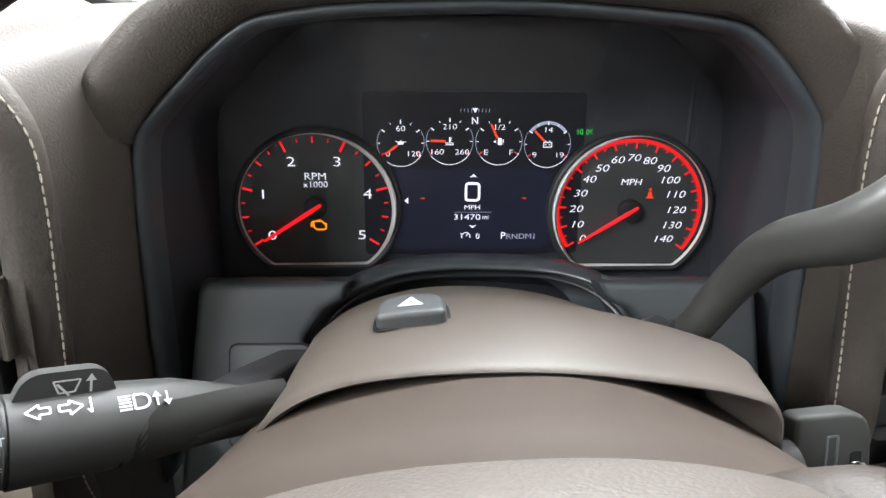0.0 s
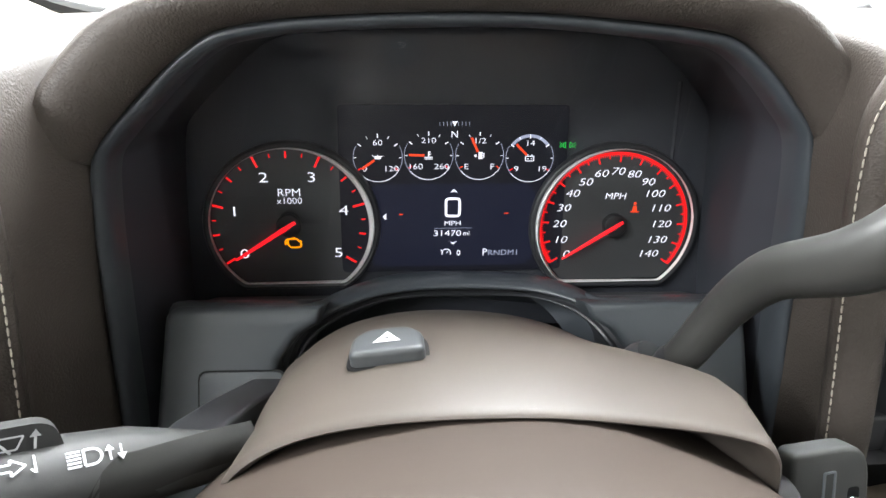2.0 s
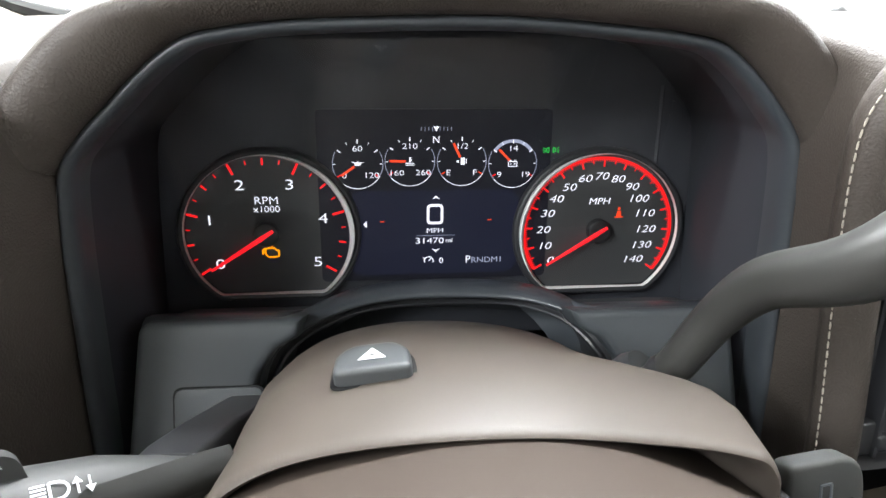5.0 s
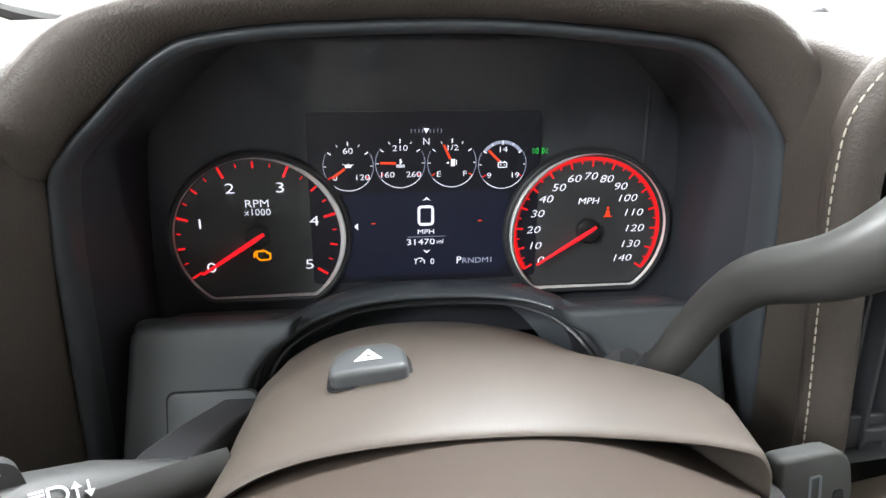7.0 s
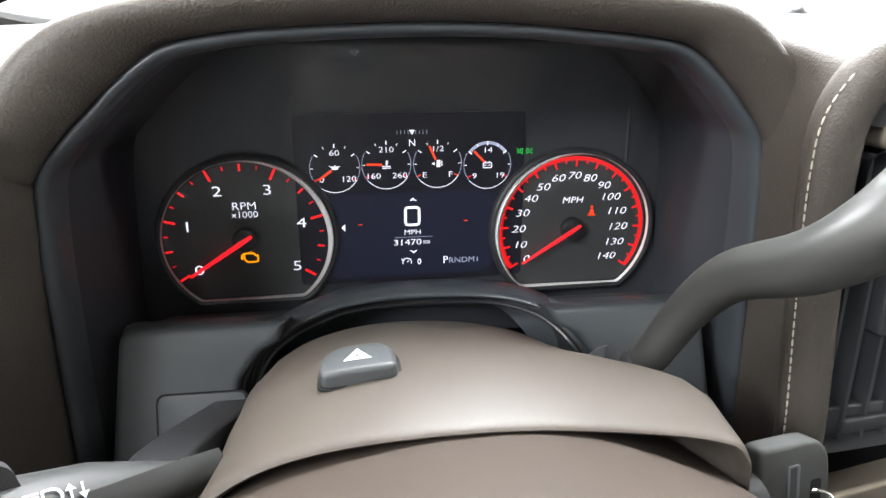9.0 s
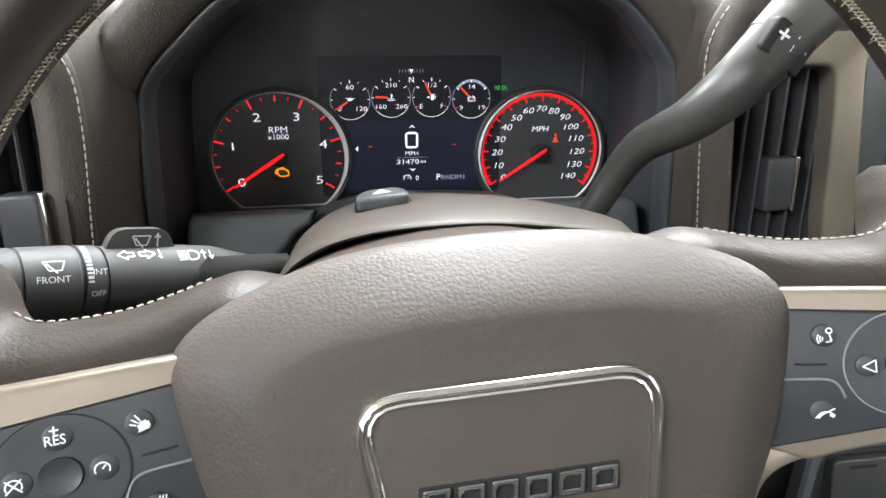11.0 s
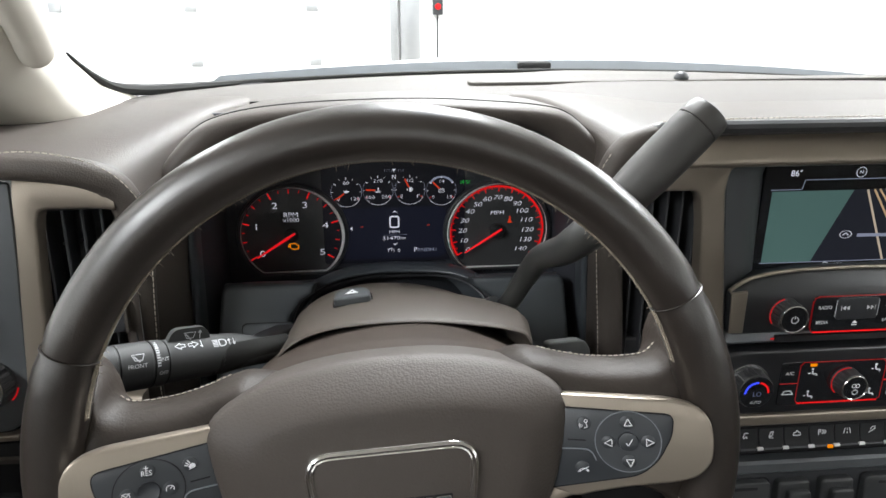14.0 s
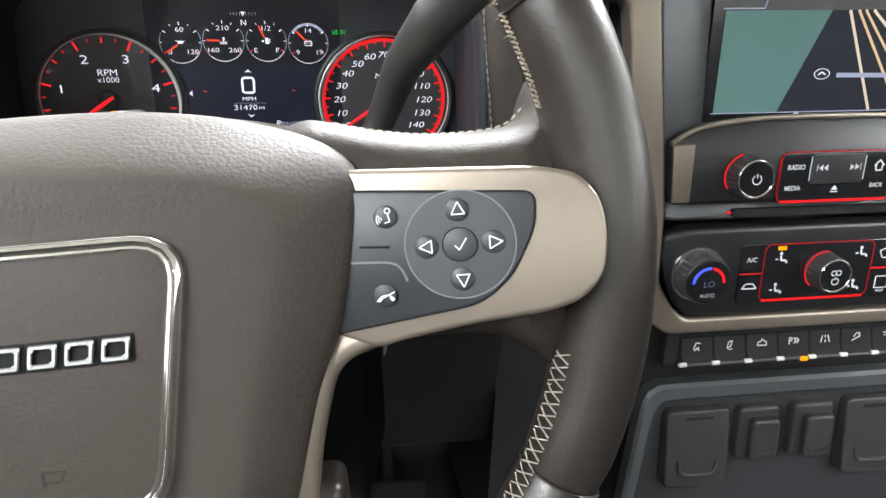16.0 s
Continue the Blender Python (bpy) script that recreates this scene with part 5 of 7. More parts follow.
SEC_LIP = [(-0.104, 1.29), (-0.101, 1.345), (-0.094, 1.383), (-0.083, 1.4045), (-0.060, 1.4187), (-0.025, 1.4254), (0.025, 1.4265), (0.070, 1.4215), (0.098, 1.4158), (0.1115, 1.4080), (0.1155, 1.385), (0.116, 1.29)]
SEC_MID = [(-0.102, 1.29), (-0.099, 1.34), (-0.091, 1.379), (-0.077, 1.406), (-0.055, 1.4195), (-0.020, 1.4265), (0.025, 1.4275), (0.068, 1.4218), (0.099, 1.4150), (0.1140, 1.4080), (0.119, 1.385), (0.119, 1.29)]
SEC_BACK = [(-0.100, 1.29), (-0.097, 1.335), (-0.0875, 1.378), (-0.073, 1.396), (-0.0515, 1.4085), (-0.020, 1.4155), (0.018, 1.4145), (0.050, 1.4070), (0.075, 1.3945), (0.091, 1.3800), (0.102, 1.355), (0.105, 1.29)]
lips, mids, backs = [spline([Vector((x, 0, z)) for x, z in sec], 6) for sec in (SEC_LIP, SEC_MID, SEC_BACK)]
loops = []
cc = Vector((0.004, 0, 1.33))
for y, a, b, t, s, q in ((0.240, lips, mids, 0, 0.86, 1), (0.226, lips, mids, 0, 0.89, 1), (0.214, lips, mids, 0, 0.93, 1), (0.2065, lips, mids, 0, 0.955, 1), (0.2030, lips, mids, 0, 0.972, 1), (0.2020, lips, mids, 0, 0.984, 1), (0.2030, lips, mids, 0, 0.9935, 1), (0.2065, lips, mids, 0.1, 0.999, 1), (0.218, lips, mids, 0.45, 1, 1), (0.235, mids, backs, 0, 1, 1),
                         (0.250, mids, backs, 0.08, 1, 1), (0.260, mids, backs, 0.20, 1, 1), (0.268, mids, backs, 0.36, 1, 1), (0.280, mids, backs, 0.64, 1, 1), (0.300, mids, backs, 1, 1, 1), (0.36, mids, backs, 1, 0.97, 0.80), (0.45, mids, backs, 1, 0.90, 0.42)):
    ring = []
    for m, n in zip(a, b):
        p = m.lerp(n, t)
        z = cc.z + (p.z - cc.z) * s
        ring.append((cc.x + (p.x - cc.x) * s, y, 1.29 + (z - 1.29) * q))
    loops.append(ring)
part("upper_shroud", loft(loops, ring=False), SHROUD, column, "brown upper column shroud", sharp=60)
COLLAR_TOP = spline([Vector((x, 0, z)) for x, z in ((-0.122, 1.345), (-0.116, 1.363), (-0.105, 1.382), (-0.087, 1.3975), (-0.055, 1.412), (-0.016, 1.4205), (0.012, 1.4225), (0.033, 1.4217), (0.055, 1.4175), (0.073, 1.4108), (0.095, 1.4005), (0.113, 1.389), (0.124, 1.365))], 5)
loops = []
for y, sx, dz in ((0.232, 0.97, -0.006), (0.207, 1.0, 0.0), (0.200, 1.0, 0.0018), (0.185, 1.02, 0.0058), (0.165, 1.06, 0.0105), (0.15, 1.10, 0.0145), (0.13, 1.12, 0.010), (0.11, 1.10, 0.0)):
    loops.append([(0.012 + (p.x - 0.012) * sx, y, p.z + dz) for p in COLLAR_TOP])
part("collar", loft(loops, ring=False), COLLAR, column, "darker brown collar behind the wheel", sharp=60)
part("lower_shroud", loft([[(sx, y, z) for sx, z in ((-0.115, 1.30), (-0.10, 1.24), (-0.05, 1.21), (0.05, 1.21), (0.10, 1.24), (0.113, 1.30))] for y in (0.12, 0.20, 0.30, 0.45)], ring=False), BLACK, column, "black lower column shroud")
part("hub_core", lathe([(0.05, -0.10), (0.052, -0.02), (0.045, 0.03)], 28), BLACK, column, "dark column core", m=axes((0, 0.10, 1.37), (1, 0, 0), (0, 0.33, 0.94)))

hz = thing("hazard_button", axes((-0.0290, 0.2505, 1.4245), (1, 0.02, 0.09), (0, 1, 0.06)), "grey hazard warning button with a white triangle", "button")
hp = rounded([(-0.0152, -0.012), (0.0152, -0.012), (0.0145, 0.003), (0.0085, 0.0105), (-0.0085, 0.0105), (-0.0145, 0.003)], 0.004)
part("slot", prism(inset(hp, -0.0016), -0.006, 0.0012, 0.0004), DARK, hz, "dark slot")
part("cap", prism(hp, -0.004, 0.0078, 0.0026, 4, fn=lambda u, v, w: (u, v, w * (1 if w < 0 else 1.0 - 0.35 * (v + 0.013) / 0.025))), HAZARD, hz)
tr = [(0, 0.0058), (-0.0056, -0.0036), (0.0056, -0.0036)]
trm = bmesh.new()
for a, b in zip(tr, tr[1:] + tr[:1]):
    d = 0.0022
    bm_q = [a, b, (b[0] * 0.25, b[1] * 0.25), (a[0] * 0.25, a[1] * 0.25)]
    trm.faces.new([trm.verts.new((p[0], p[1] - 0.001, 0.0082 - 0.0027 * (p[1] + 0.012) / 0.025)) for p in bm_q])
part("triangle", trm, PRINT, hz, "white triangle")

key = thing("ignition_key", axes((0.1515, 0.230, 1.364), (1, 0.28, -0.06), (0, 0.22, 1)), "grey ignition key with a moulded plastic head in the column lock", "key")
part("head", prism(rounded([(-0.021, -0.022), (0.016, -0.030), (0.022, -0.010), (0.020, 0.022), (-0.021, 0.023)], [0.004, 0.008, 0.01, 0.015, 0.004]), -0.0045, 0.0045, 0.0022), material("key_plastic", (0.046, 0.048, 0.047), 0.55, grain=0.2, scale=1500, kind="noise"), key)
part("moulded_panel", frame_ring(rounded([(-0.005, -0.016), (0.0015, -0.016), (0.0015, 0.013), (-0.005, 0.013)], 0.001, 2), inset(rounded([(-0.005, -0.016), (0.0015, -0.016), (0.0015, 0.013), (-0.005, 0.013)], 0.001, 2), 0.0008), 0.004, 0.0053), GREY, key, "raised moulded panel")
part("ring_hole", prism(rounded([(0.009, -0.012), (0.015, -0.012), (0.015, 0.004), (0.009, 0.004)], 0.002), 0.004, 0.0049), DARK, key, "key ring hole")
part("key_ring", sweep([(0.012 + 0.007 * math.cos(a), -0.010 + 0.009 * math.sin(a), 0.0055 + 0.004 * math.cos(a)) for a in [k * math.pi / 10 for k in range(20)]], 0.0009, 8, closed=True), CHROME, key, "split steel ring")
part("lock_barrel", lathe([(0.013, -0.012), (0.013, 0.016), (0.010, 0.018)], 24), BLACK, key, "black lock barrel", m=axes((-0.034, 0.0, 0), (0, 0, 1), (0, 1, 0)))

# ---------------------------------------------------------------- gear selector
lever = thing("gear_selector", pose(0, 0, 0), "black column gear selector lever with a thick grip", "gear lever")
arm = spline([(0.096, 0.306, 1.370), (0.102, 0.298, 1.381), (0.111, 0.289, 1.398), (0.1235, 0.282, 1.4255), (0.1320, 0.264, 1.4500), (0.1425, 0.230, 1.4705), (0.157, 0.2145, 1.491), (0.179, 0.2155, 1.513)], 6)
n = len(arm)
part("arm", sweep(arm, [0.0082 + 0.0083 * (i / (n - 1)) ** 1.8 for i in range(n)], 18, 1.0), ARM, lever, "curved black lever arm")
part("boot", sweep([(0.096, 0.309, 1.377), (0.099, 0.306, 1.384), (0.1015, 0.3035, 1.388)], [0.0125, 0.0115, 0.0095], 18), SATIN, lever, "satin grey boot ring")
part("root_ring", sweep(arm[9:12], [0.0092, 0.0100, 0.0092], 18), BLACK, lever, "black ring at the lever's root")
g0, g1 = Vector((0.177, 0.2160, 1.511)), Vector((0.2465, 0.2270, 1.5790))
gd = (g1 - g0).normalized()
gp = [g0 + (g1 - g0) * t for t in (0, 0.06, 0.15, 0.3, 0.5, 0.7, 0.83, 0.838, 0.846, 0.95, 0.985, 1.0)]
part("grip", sweep(gp, [0.0165, 0.0166, 0.0170, 0.0178, 0.0182, 0.0180, 0.0176, 0.0168, 0.0176, 0.0172, 0.0160, 0.0135], 24), GRIP, lever, "dark grained grip")
bf = axes((0.1765, 0.2012, 1.5115), (0.82, 0.02, -0.57), tuple(gd))
part("button_plate", prism(rounded([(-0.014, -0.0095), (0.014, -0.0095), (0.014, 0.0095), (-0.014, 0.0095)], 0.003), -0.008, 0.0018, 0.0012, fn=lambda u, v, w: (u, v, w - u * u / 0.06)), RUBBER, lever, "black plus and minus rocker", m=bf)
bm = bar(-0.0105, 0.002, -0.0045, 0.002, 0.0013, 0.0019)
bar(-0.0075, -0.001, -0.0075, 0.005, 0.0013, 0.0019, bm)
bar(0.0, -0.003, 0.0, 0.006, 0.0006, 0.0019, bm)
bar(0.0052, 0.002, 0.0098, 0.002, 0.0013, 0.0019, bm)
for v in bm.verts:
    v.co.z -= v.co.x * v.co.x / 0.06
part("plus_minus", bm, PRINT, lever, "white plus and minus marks", m=bf)
capf = axes(tuple(g1 + gd * 0.0002), (1, 0.2, -0.8), (0, 1, 0.3))
part("button_mark", bar(-0.006, 0, 0.006, 0.001, 0.003, 0.0004), GREY, lever, "worn mark on the end button", m=capf)

# ---------------------------------------------------------------- turn signal stalk
stalk = thing("turn_signal_stalk", axes((-0.0836, 0.2402, 1.3911), (-0.753, -0.617, 0.226), (0.2, 0.2, 1)), "black turn signal and wiper stalk with white symbols", "stalk")
SX = [(0.0, 0.0085), (0.012, 0.0090), (0.03, 0.0115), (0.05, 0.0145), (0.072, 0.0158), (0.1045, 0.0160), (0.105, 0.0152), (0.106, 0.0152), (0.1065, 0.0165), (0.1145, 0.0168), (0.115, 0.0158), (0.116, 0.0158), (0.1165, 0.0168), (0.1375, 0.0167), (0.138, 0.0158), (0.139, 0.0158), (0.1395, 0.0166), (0.158, 0.0160), (0.162, 0.0150), (0.164, 0.012)]
part("arm", sweep([(x, -0.007 * max(0, 1 - x / 0.055) ** 1.3, 0) for x, r in SX], [r for x, r in SX], 28, 0.95), STALK, stalk, "black tapered stalk")
part("paddle", prism(rounded([(0.069, 0.010), (0.105, 0.010), (0.0995, 0.0245), (0.0745, 0.0245)], [0.001, 0.001, 0.006, 0.006]), -0.003, 0.003, 0.0015), STALK, stalk, "washer paddle")


def stalk_print(name, s, b, draw, r=0.0168, label="white printed symbol"):
    """Wraps a flat drawing round the driver's side of the stalk, s from its root and b up from its middle."""
    bm = draw()
    for v in bm.verts:
        a = (v.co.y + b) / r
        v.co = Vector((s - v.co.x, r * math.sin(a), -r * 0.955 * math.cos(a)))
    part(name, bm, PRINTDIM, stalk, label)


def draw_arrows():
    bm = bmesh.new()
    for s, u in ((-1, -0.0050), (1, 0.0040)):
        for a, b in (((s * 0.004, 0), (0, 0.0028)), ((0, 0.0028), (0, 0.0012)), ((0, 0.0012), (-s * 0.0032, 0.0012)), ((-s * 0.0032, 0.0012), (-s * 0.0032, -0.0012)), ((-s * 0.0032, -0.0012), (0, -0.0012)), ((0, -0.0012), (0, -0.0028)), ((0, -0.0028), (s * 0.004, 0))):
            bar(u + a[0], a[1], u + b[0], b[1], 0.0007, 0, bm)
    bar(0.0105, -0.0030, 0.0105, 0.0030, 0.0007, 0, bm)
    return bar(0.0105, -0.0030, 0.0092, -0.0016, 0.0007, 0, bm)


def draw_beam():
    bm = arc_line(0.0008, 0, 0.0028, -90, 90, 0.0009, 0, 10)
    stroke(bm, [(0.0008, 0.0028), (-0.0016, 0.0028), (-0.0016, -0.0028), (0.0008, -0.0028)], 0.0009, 0)
    for k in range(-2, 3):
        bar(-0.0068, k * 0.0013, -0.0026, k * 0.0013, 0.0008, 0, bm)
    for u, q in ((0.0062, 1), (0.0098, -1)):
        bar(u, -0.0026, u, 0.0026, 0.0007, 0, bm)
        poly([(u - 0.0016, q * 0.0008), (u + 0.0016, q * 0.0008), (u, q * 0.0032)], 0, bm)
    return bm


def draw_wiper():
    bm = bmesh.new()
    pts = [(-0.0042, 0.0022), (0.0042, 0.0022), (0.0024, -0.0022), (-0.0024, -0.0022)]
    for a, b in zip(pts, pts[1:] + pts[:1]):
        bar(*a, *b, 0.0006, 0, bm)
    return bar(-0.003, 0.0012, 0.0008, -0.0034, 0.0008, 0, bm)


def draw_band():
    bm = bmesh.new()
    for k in range(11):
        bar(-0.0012, k * 0.0019, 0.0012, k * 0.0019, 0.0013 if k % 2 else 0.0009, 0, bm)
    return bm


stalk_print("turn_arrows", 0.0910, 0.0165, draw_arrows)
stalk_print("beam_symbol", 0.0650, 0.0145, draw_beam, 0.0160)
stalk_print("band_marks", 0.1130, 0.0045, draw_band, 0.0174)
stalk_print("wiper_symbol", 0.1265, 0.0125, draw_wiper, 0.0174)
stalk_print("front_lettering", 0.1275, 0.0063, lambda: letters("FRONT", 0.0040, 0, 0, 0), 0.0174, "white FRONT lettering")
stalk_print("int_lettering", 0.1155, 0.0085, lambda: letters("INT", 0.0038, 0.0065, 0, 0), 0.0174, "white INT lettering")
stalk_print("off_lettering", 0.1165, -0.0010, lambda: letters("OFF", 0.0036, 0.0065, 0, 0), 0.0174, "white OFF lettering")
bm = draw_wiper()
bar(0.0075, -0.003, 0.0075, 0.003, 0.0008, 0, bm)
poly([(0.0058, 0.0012), (0.0092, 0.0012), (0.0075, 0.0038)], 0, bm)
part("paddle_symbol", bm, PRINTDIM, stalk, "white washer symbol", m=Matrix.Translation((0.087, 0.0190, -0.0034)) @ Matrix.Rotation(math.pi, 4, "Y"))

# moulded dark scoop on the stalk's lower side
rs = lambda q: next(r0 + (r1 - r0) * (q - x0) / (x1 - x0) for (x0, r0), (x1, r1) in zip(SX, SX[1:]) if x0 <= q <= x1)
rows = []
for k in range(17):
    q = 0.004 + 0.071 * k / 16
    hi = 0.0125 - 0.036 * max(0, (q - 0.054) / 0.021) ** 2.2
    r = rs(q) + 0.00035
    rows.append([(q, r * math.sin(b / r), -r * 0.955 * math.cos(b / r)) for b in [hi + (-0.026 - hi) * j / 8 for j in range(9)]])
part("scoop", loft(rows, ring=False), RUBBER, stalk, "smooth darker scoop in the stalk")

tilt = thing("tilt_lever", pose(0, 0, 0), "black plastic column tilt lever with a scooped tip", "lever")
rings = []
for cx, y, cz, hw, hh in ((-0.115, 0.2535, 1.3790, 0.0118, 0.0045), (-0.115, 0.2545, 1.3790, 0.0128, 0.0058), (-0.1135, 0.262, 1.3770, 0.0132, 0.0066), (-0.108, 0.290, 1.3670, 0.0130, 0.0085), (-0.099, 0.335, 1.3490, 0.0130, 0.0105)):
    rings.append([(cx + u, y, cz + v) for u, v in rounded([(-hw, -hh), (hw, -hh), (hw, hh), (-hw, hh)], 0.003, 3)])
part("arm", loft(rings, cap0=True, cap1=True), BLACK, tilt)
part("tip_edge", sweep(spline([(-0.1265, 0.2530, 1.3800), (-0.122, 0.2525, 1.3785), (-0.115, 0.2525, 1.3790), (-0.107, 0.2530, 1.3815), (-0.1035, 0.2540, 1.3840)], 5), 0.0011, 8), GREY, tilt, "paler worn tip edge")

# ---------------------------------------------------------------- panels and vents
def rect(u0, u1, v0, v1, r=0.003):
    return rounded([(u0, v0), (u1, v0), (u1, v1), (u0, v1)], r)


def knob(parent, u, v, r, h, w0=0.0, ring=None, name="knob", ring_arc=(0, 360), base_chrome=False):
    """A fluted round knob with a chrome edge and a dark cap, on a panel's face."""
    L = []
    n = 72
    for q, w, fl in ((r * 1.02, 0, 0), (r * 1.01, h * 0.12, 0), (r * 0.99, h * 0.16, 1), (r * 0.955, h * 0.84, 1), (r * 0.94, h * 0.90, 0), (r * 0.90, h, 0)):
        L.append([(q * (1 - 0.06 * fl * (0, 0, 1)[i % 3]) * math.cos(2 * math.pi * i / n), q * (1 - 0.06 * fl * (0, 0, 1)[i % 3]) * math.sin(2 * math.pi * i / n), w) for i in range(n)])
    k = part(name, loft(L, cap0=True, cap1=True), KNOB, parent, "black fluted knob", m=Matrix.Translation((u, v, w0)))
    if base_chrome:
        part("chrome_base", lathe([(r * 1.13, 0), (r * 1.13, 0.0012), (r * 1.11, 0.0020), (r * 1.07, 0.0020), (r * 1.055, 0.001), (r * 1.0, 0.001)], 48), CHROME, k, "chrome ring at the base")
        part("cap", prism(disc_pts(r * 0.88, 40), h - 0.001, h + 0.0006, 0.0005), GLOSS, k, "black cap")
    else:
        part("chrome_edge", frame_ring(disc_pts(r * 0.91, 40), disc_pts(r * 0.80, 40), h - 0.001, h + 0.0012, 0.0006), CHROME, k, "chrome edge ring")
        part("cap", prism(disc_pts(r * 0.80, 40), h - 0.001, h + 0.0006), GLOSS, k, "black cap")
    if ring:
        part("lit_ring", arc_line(0, 0, r * 1.045, ring_arc[0], ring_arc[1], r * 0.08, h * 0.2, 40), ring, k, "red lit ring")
    return k


def vent(name, m, w, h, n, label, tab_v=0.0, tab_k=2, skew=0.0):
    v = thing(name, m, label, "air vent", group="dashboard air vents")
    o = resample(rect(-w / 2, w / 2, -h / 2, h / 2, 0.012), 64)
    sk = lambda u, q, z: (u + skew * q, q, z)
    part("shell", loft([[sk(*p, 0.002) for p in o], [sk(*p, -0.004) for p in inset(o, 0.003)], [sk(*p, -0.06) for p in inset(o, 0.004)]], cap1=True), BLACK, v, "black vent shell")
    for i in range(n):
        u = -w / 2 + w * (i + 0.5) / n
        prof = [(0.0012, -0.004), (0.0018, -0.010), (0.0012, -0.035), (-0.0012, -0.035), (-0.0018, -0.010), (-0.0012, -0.004), (0, -0.003)]
        L = [[sk(u + a + 0.004 * (b + 0.004) / 0.03, q, b) for a, b in prof] for q in (-h / 2 + 0.003, h / 2 - 0.003)]
        part("slat", loft(L, cap0=True, cap1=True), BLACK, v, "black vertical slat")
    for k in range(3):
        q = -h / 4 + k * h / 4
        part("louvre", box(-w / 2 + skew * q, w / 2 + skew * q, q - 0.0012, q + 0.0012, -0.056, -0.042), BLACK, v, "rear louvre")
    u = -w / 2 + w * (tab_k + 0.5) / n
    part("tab", prism(rect(u - 0.013 + skew * tab_v, u + 0.010 + skew * tab_v, tab_v - 0.020, tab_v + 0.020, 0.004), -0.010, 0.005, 0.0025), BLACK, v, "black adjuster tab")
    part("tab_edge", prism(rect(u + 0.0095 + skew * tab_v, u + 0.0125 + skew * tab_v, tab_v - 0.0205, tab_v + 0.0205, 0.001), -0.006, 0.0055, 0.0006), CHROME, v, "chrome tab edge")
    return v


# left: light switch panel, vent and bronze surround
LP = axes((-0.345, 0.266, 1.415), (1, 0.0, 0), (0, 0.13, 1))
vent("air_vent", axes((-0.250, 0.2763, 1.4225), (1, 0.06, 0), (0, 0.13, 1)), 0.076, 0.155, 5, "black vertical-slat air vent with a chrome adjuster tab", -0.012, 3)
ltrim = thing("left_trim", LP, "satin bronze trim round the left air vent and light switches", "trim", kind="structure")
oe = spline([(0.128, 0.0945, 0), (0.114, 0.1085, 0), (0.085, 0.1150, 0), (0.060, 0.1165, 0), (0.051, 0.1080, 0), (0.0470, 0.06, 0), (0.0420, 0.0, 0), (0.0370, -0.06, 0), (0.0330, -0.092, 0), (0.026, -0.106, 0), (0.030, -0.114, 0), (0.060, -0.114, 0), (0.100, -0.114, 0), (0.130, -0.114, 0)], 4)
ie = spline([(0.128, 0.0845, 0), (0.112, 0.0865, 0), (0.088, 0.0865, 0), (0.0730, 0.0860, 0), (0.0665, 0.0790, 0), (0.0640, 0.05, 0), (0.0610, 0.0, 0), (0.0580, -0.05, 0), (0.0575, -0.062, 0), (0.0590, -0.070, 0), (0.0640, -0.0760, 0), (0.075, -0.0770, 0), (0.105, -0.0775, 0), (0.130, -0.0780, 0)], 4)
part("bezel", band(oe, ie, -0.012, 0.004), TRIM, ltrim, "satin bronze bezel", sharp=60)
part("lower_strip", prism(rounded([(-0.12, -0.1150), (0.022, -0.1150), (0.024, -0.1095), (-0.12, -0.1095)], 0.001), -0.012, 0.004, 0.0015), TRIM, ltrim, "thin bronze strip")
lights = thing("light_switch_panel", LP, "black switch panel with headlight and four wheel drive knobs", "switch panel")
part("plate", prism(rounded([(-0.12, -0.107), (0.020, -0.107), (0.036, -0.088), (0.046, 0.06), (0.048, 0.109), (-0.12, 0.109)], [0.001, 0.014, 0.014, 0.01, 0.004, 0.001]), -0.020, 0.0015, 0.0015), SATIN, lights, "dark grey panel")
part("frame_edge", prism(rounded([(-0.12, -0.1085), (0.022, -0.1085), (0.039, -0.088), (0.049, 0.06), (0.051, 0.1165), (-0.12, 0.1165)], [0.001, 0.014, 0.014, 0.01, 0.004, 0.001]), -0.022, -0.0005, 0.001), GLOSS, lights, "gloss black edge")
k1 = knob(lights, -0.0083, 0.001, 0.0190, 0.0165, 0.0015, ring=REDDIM, name="drive_mode_knob", ring_arc=(-50, 60))
k2 = knob(lights, 0.0080, -0.061, 0.0205, 0.0185, 0.0015, ring=REDDIM, name="headlight_knob", ring_arc=(95, 150))
part("knob_marks", letters("2", 0.006, -0.007, 0.002, 0.0174, letters("4", 0.006, 0.0, 0.005, 0.0174, letters("4", 0.006, 0.007, 0.002, 0.0174))), PRINT, k1, "white drive mode marks")
part("drive_symbol", stroke(bmesh.new(), [(-0.003, -0.006), (0.003, -0.006), (0, -0.006), (0, -0.010), (-0.003, -0.010), (0.003, -0.010)], 0.0009, 0.0174), PRINT, k1, "white axle symbol")
bm = stroke(bmesh.new(), [(-0.010, 0.003), (-0.006, 0.003), (-0.006, -0.001), (-0.010, -0.001), (-0.010, 0.003)], 0.0008, 0.0194)
arc_line(0.008, 0.001, 0.002, -90, 90, 0.0008, 0.0194, 8, bm)
stroke(bm, [(-0.002, -0.005), (-0.002, -0.001), (0.002, -0.001), (0.002, -0.005)], 0.0008, 0.0194)
arc_line(0, -0.010, 0.0022, 0, 360, 0.0008, 0.0194, 12, bm)
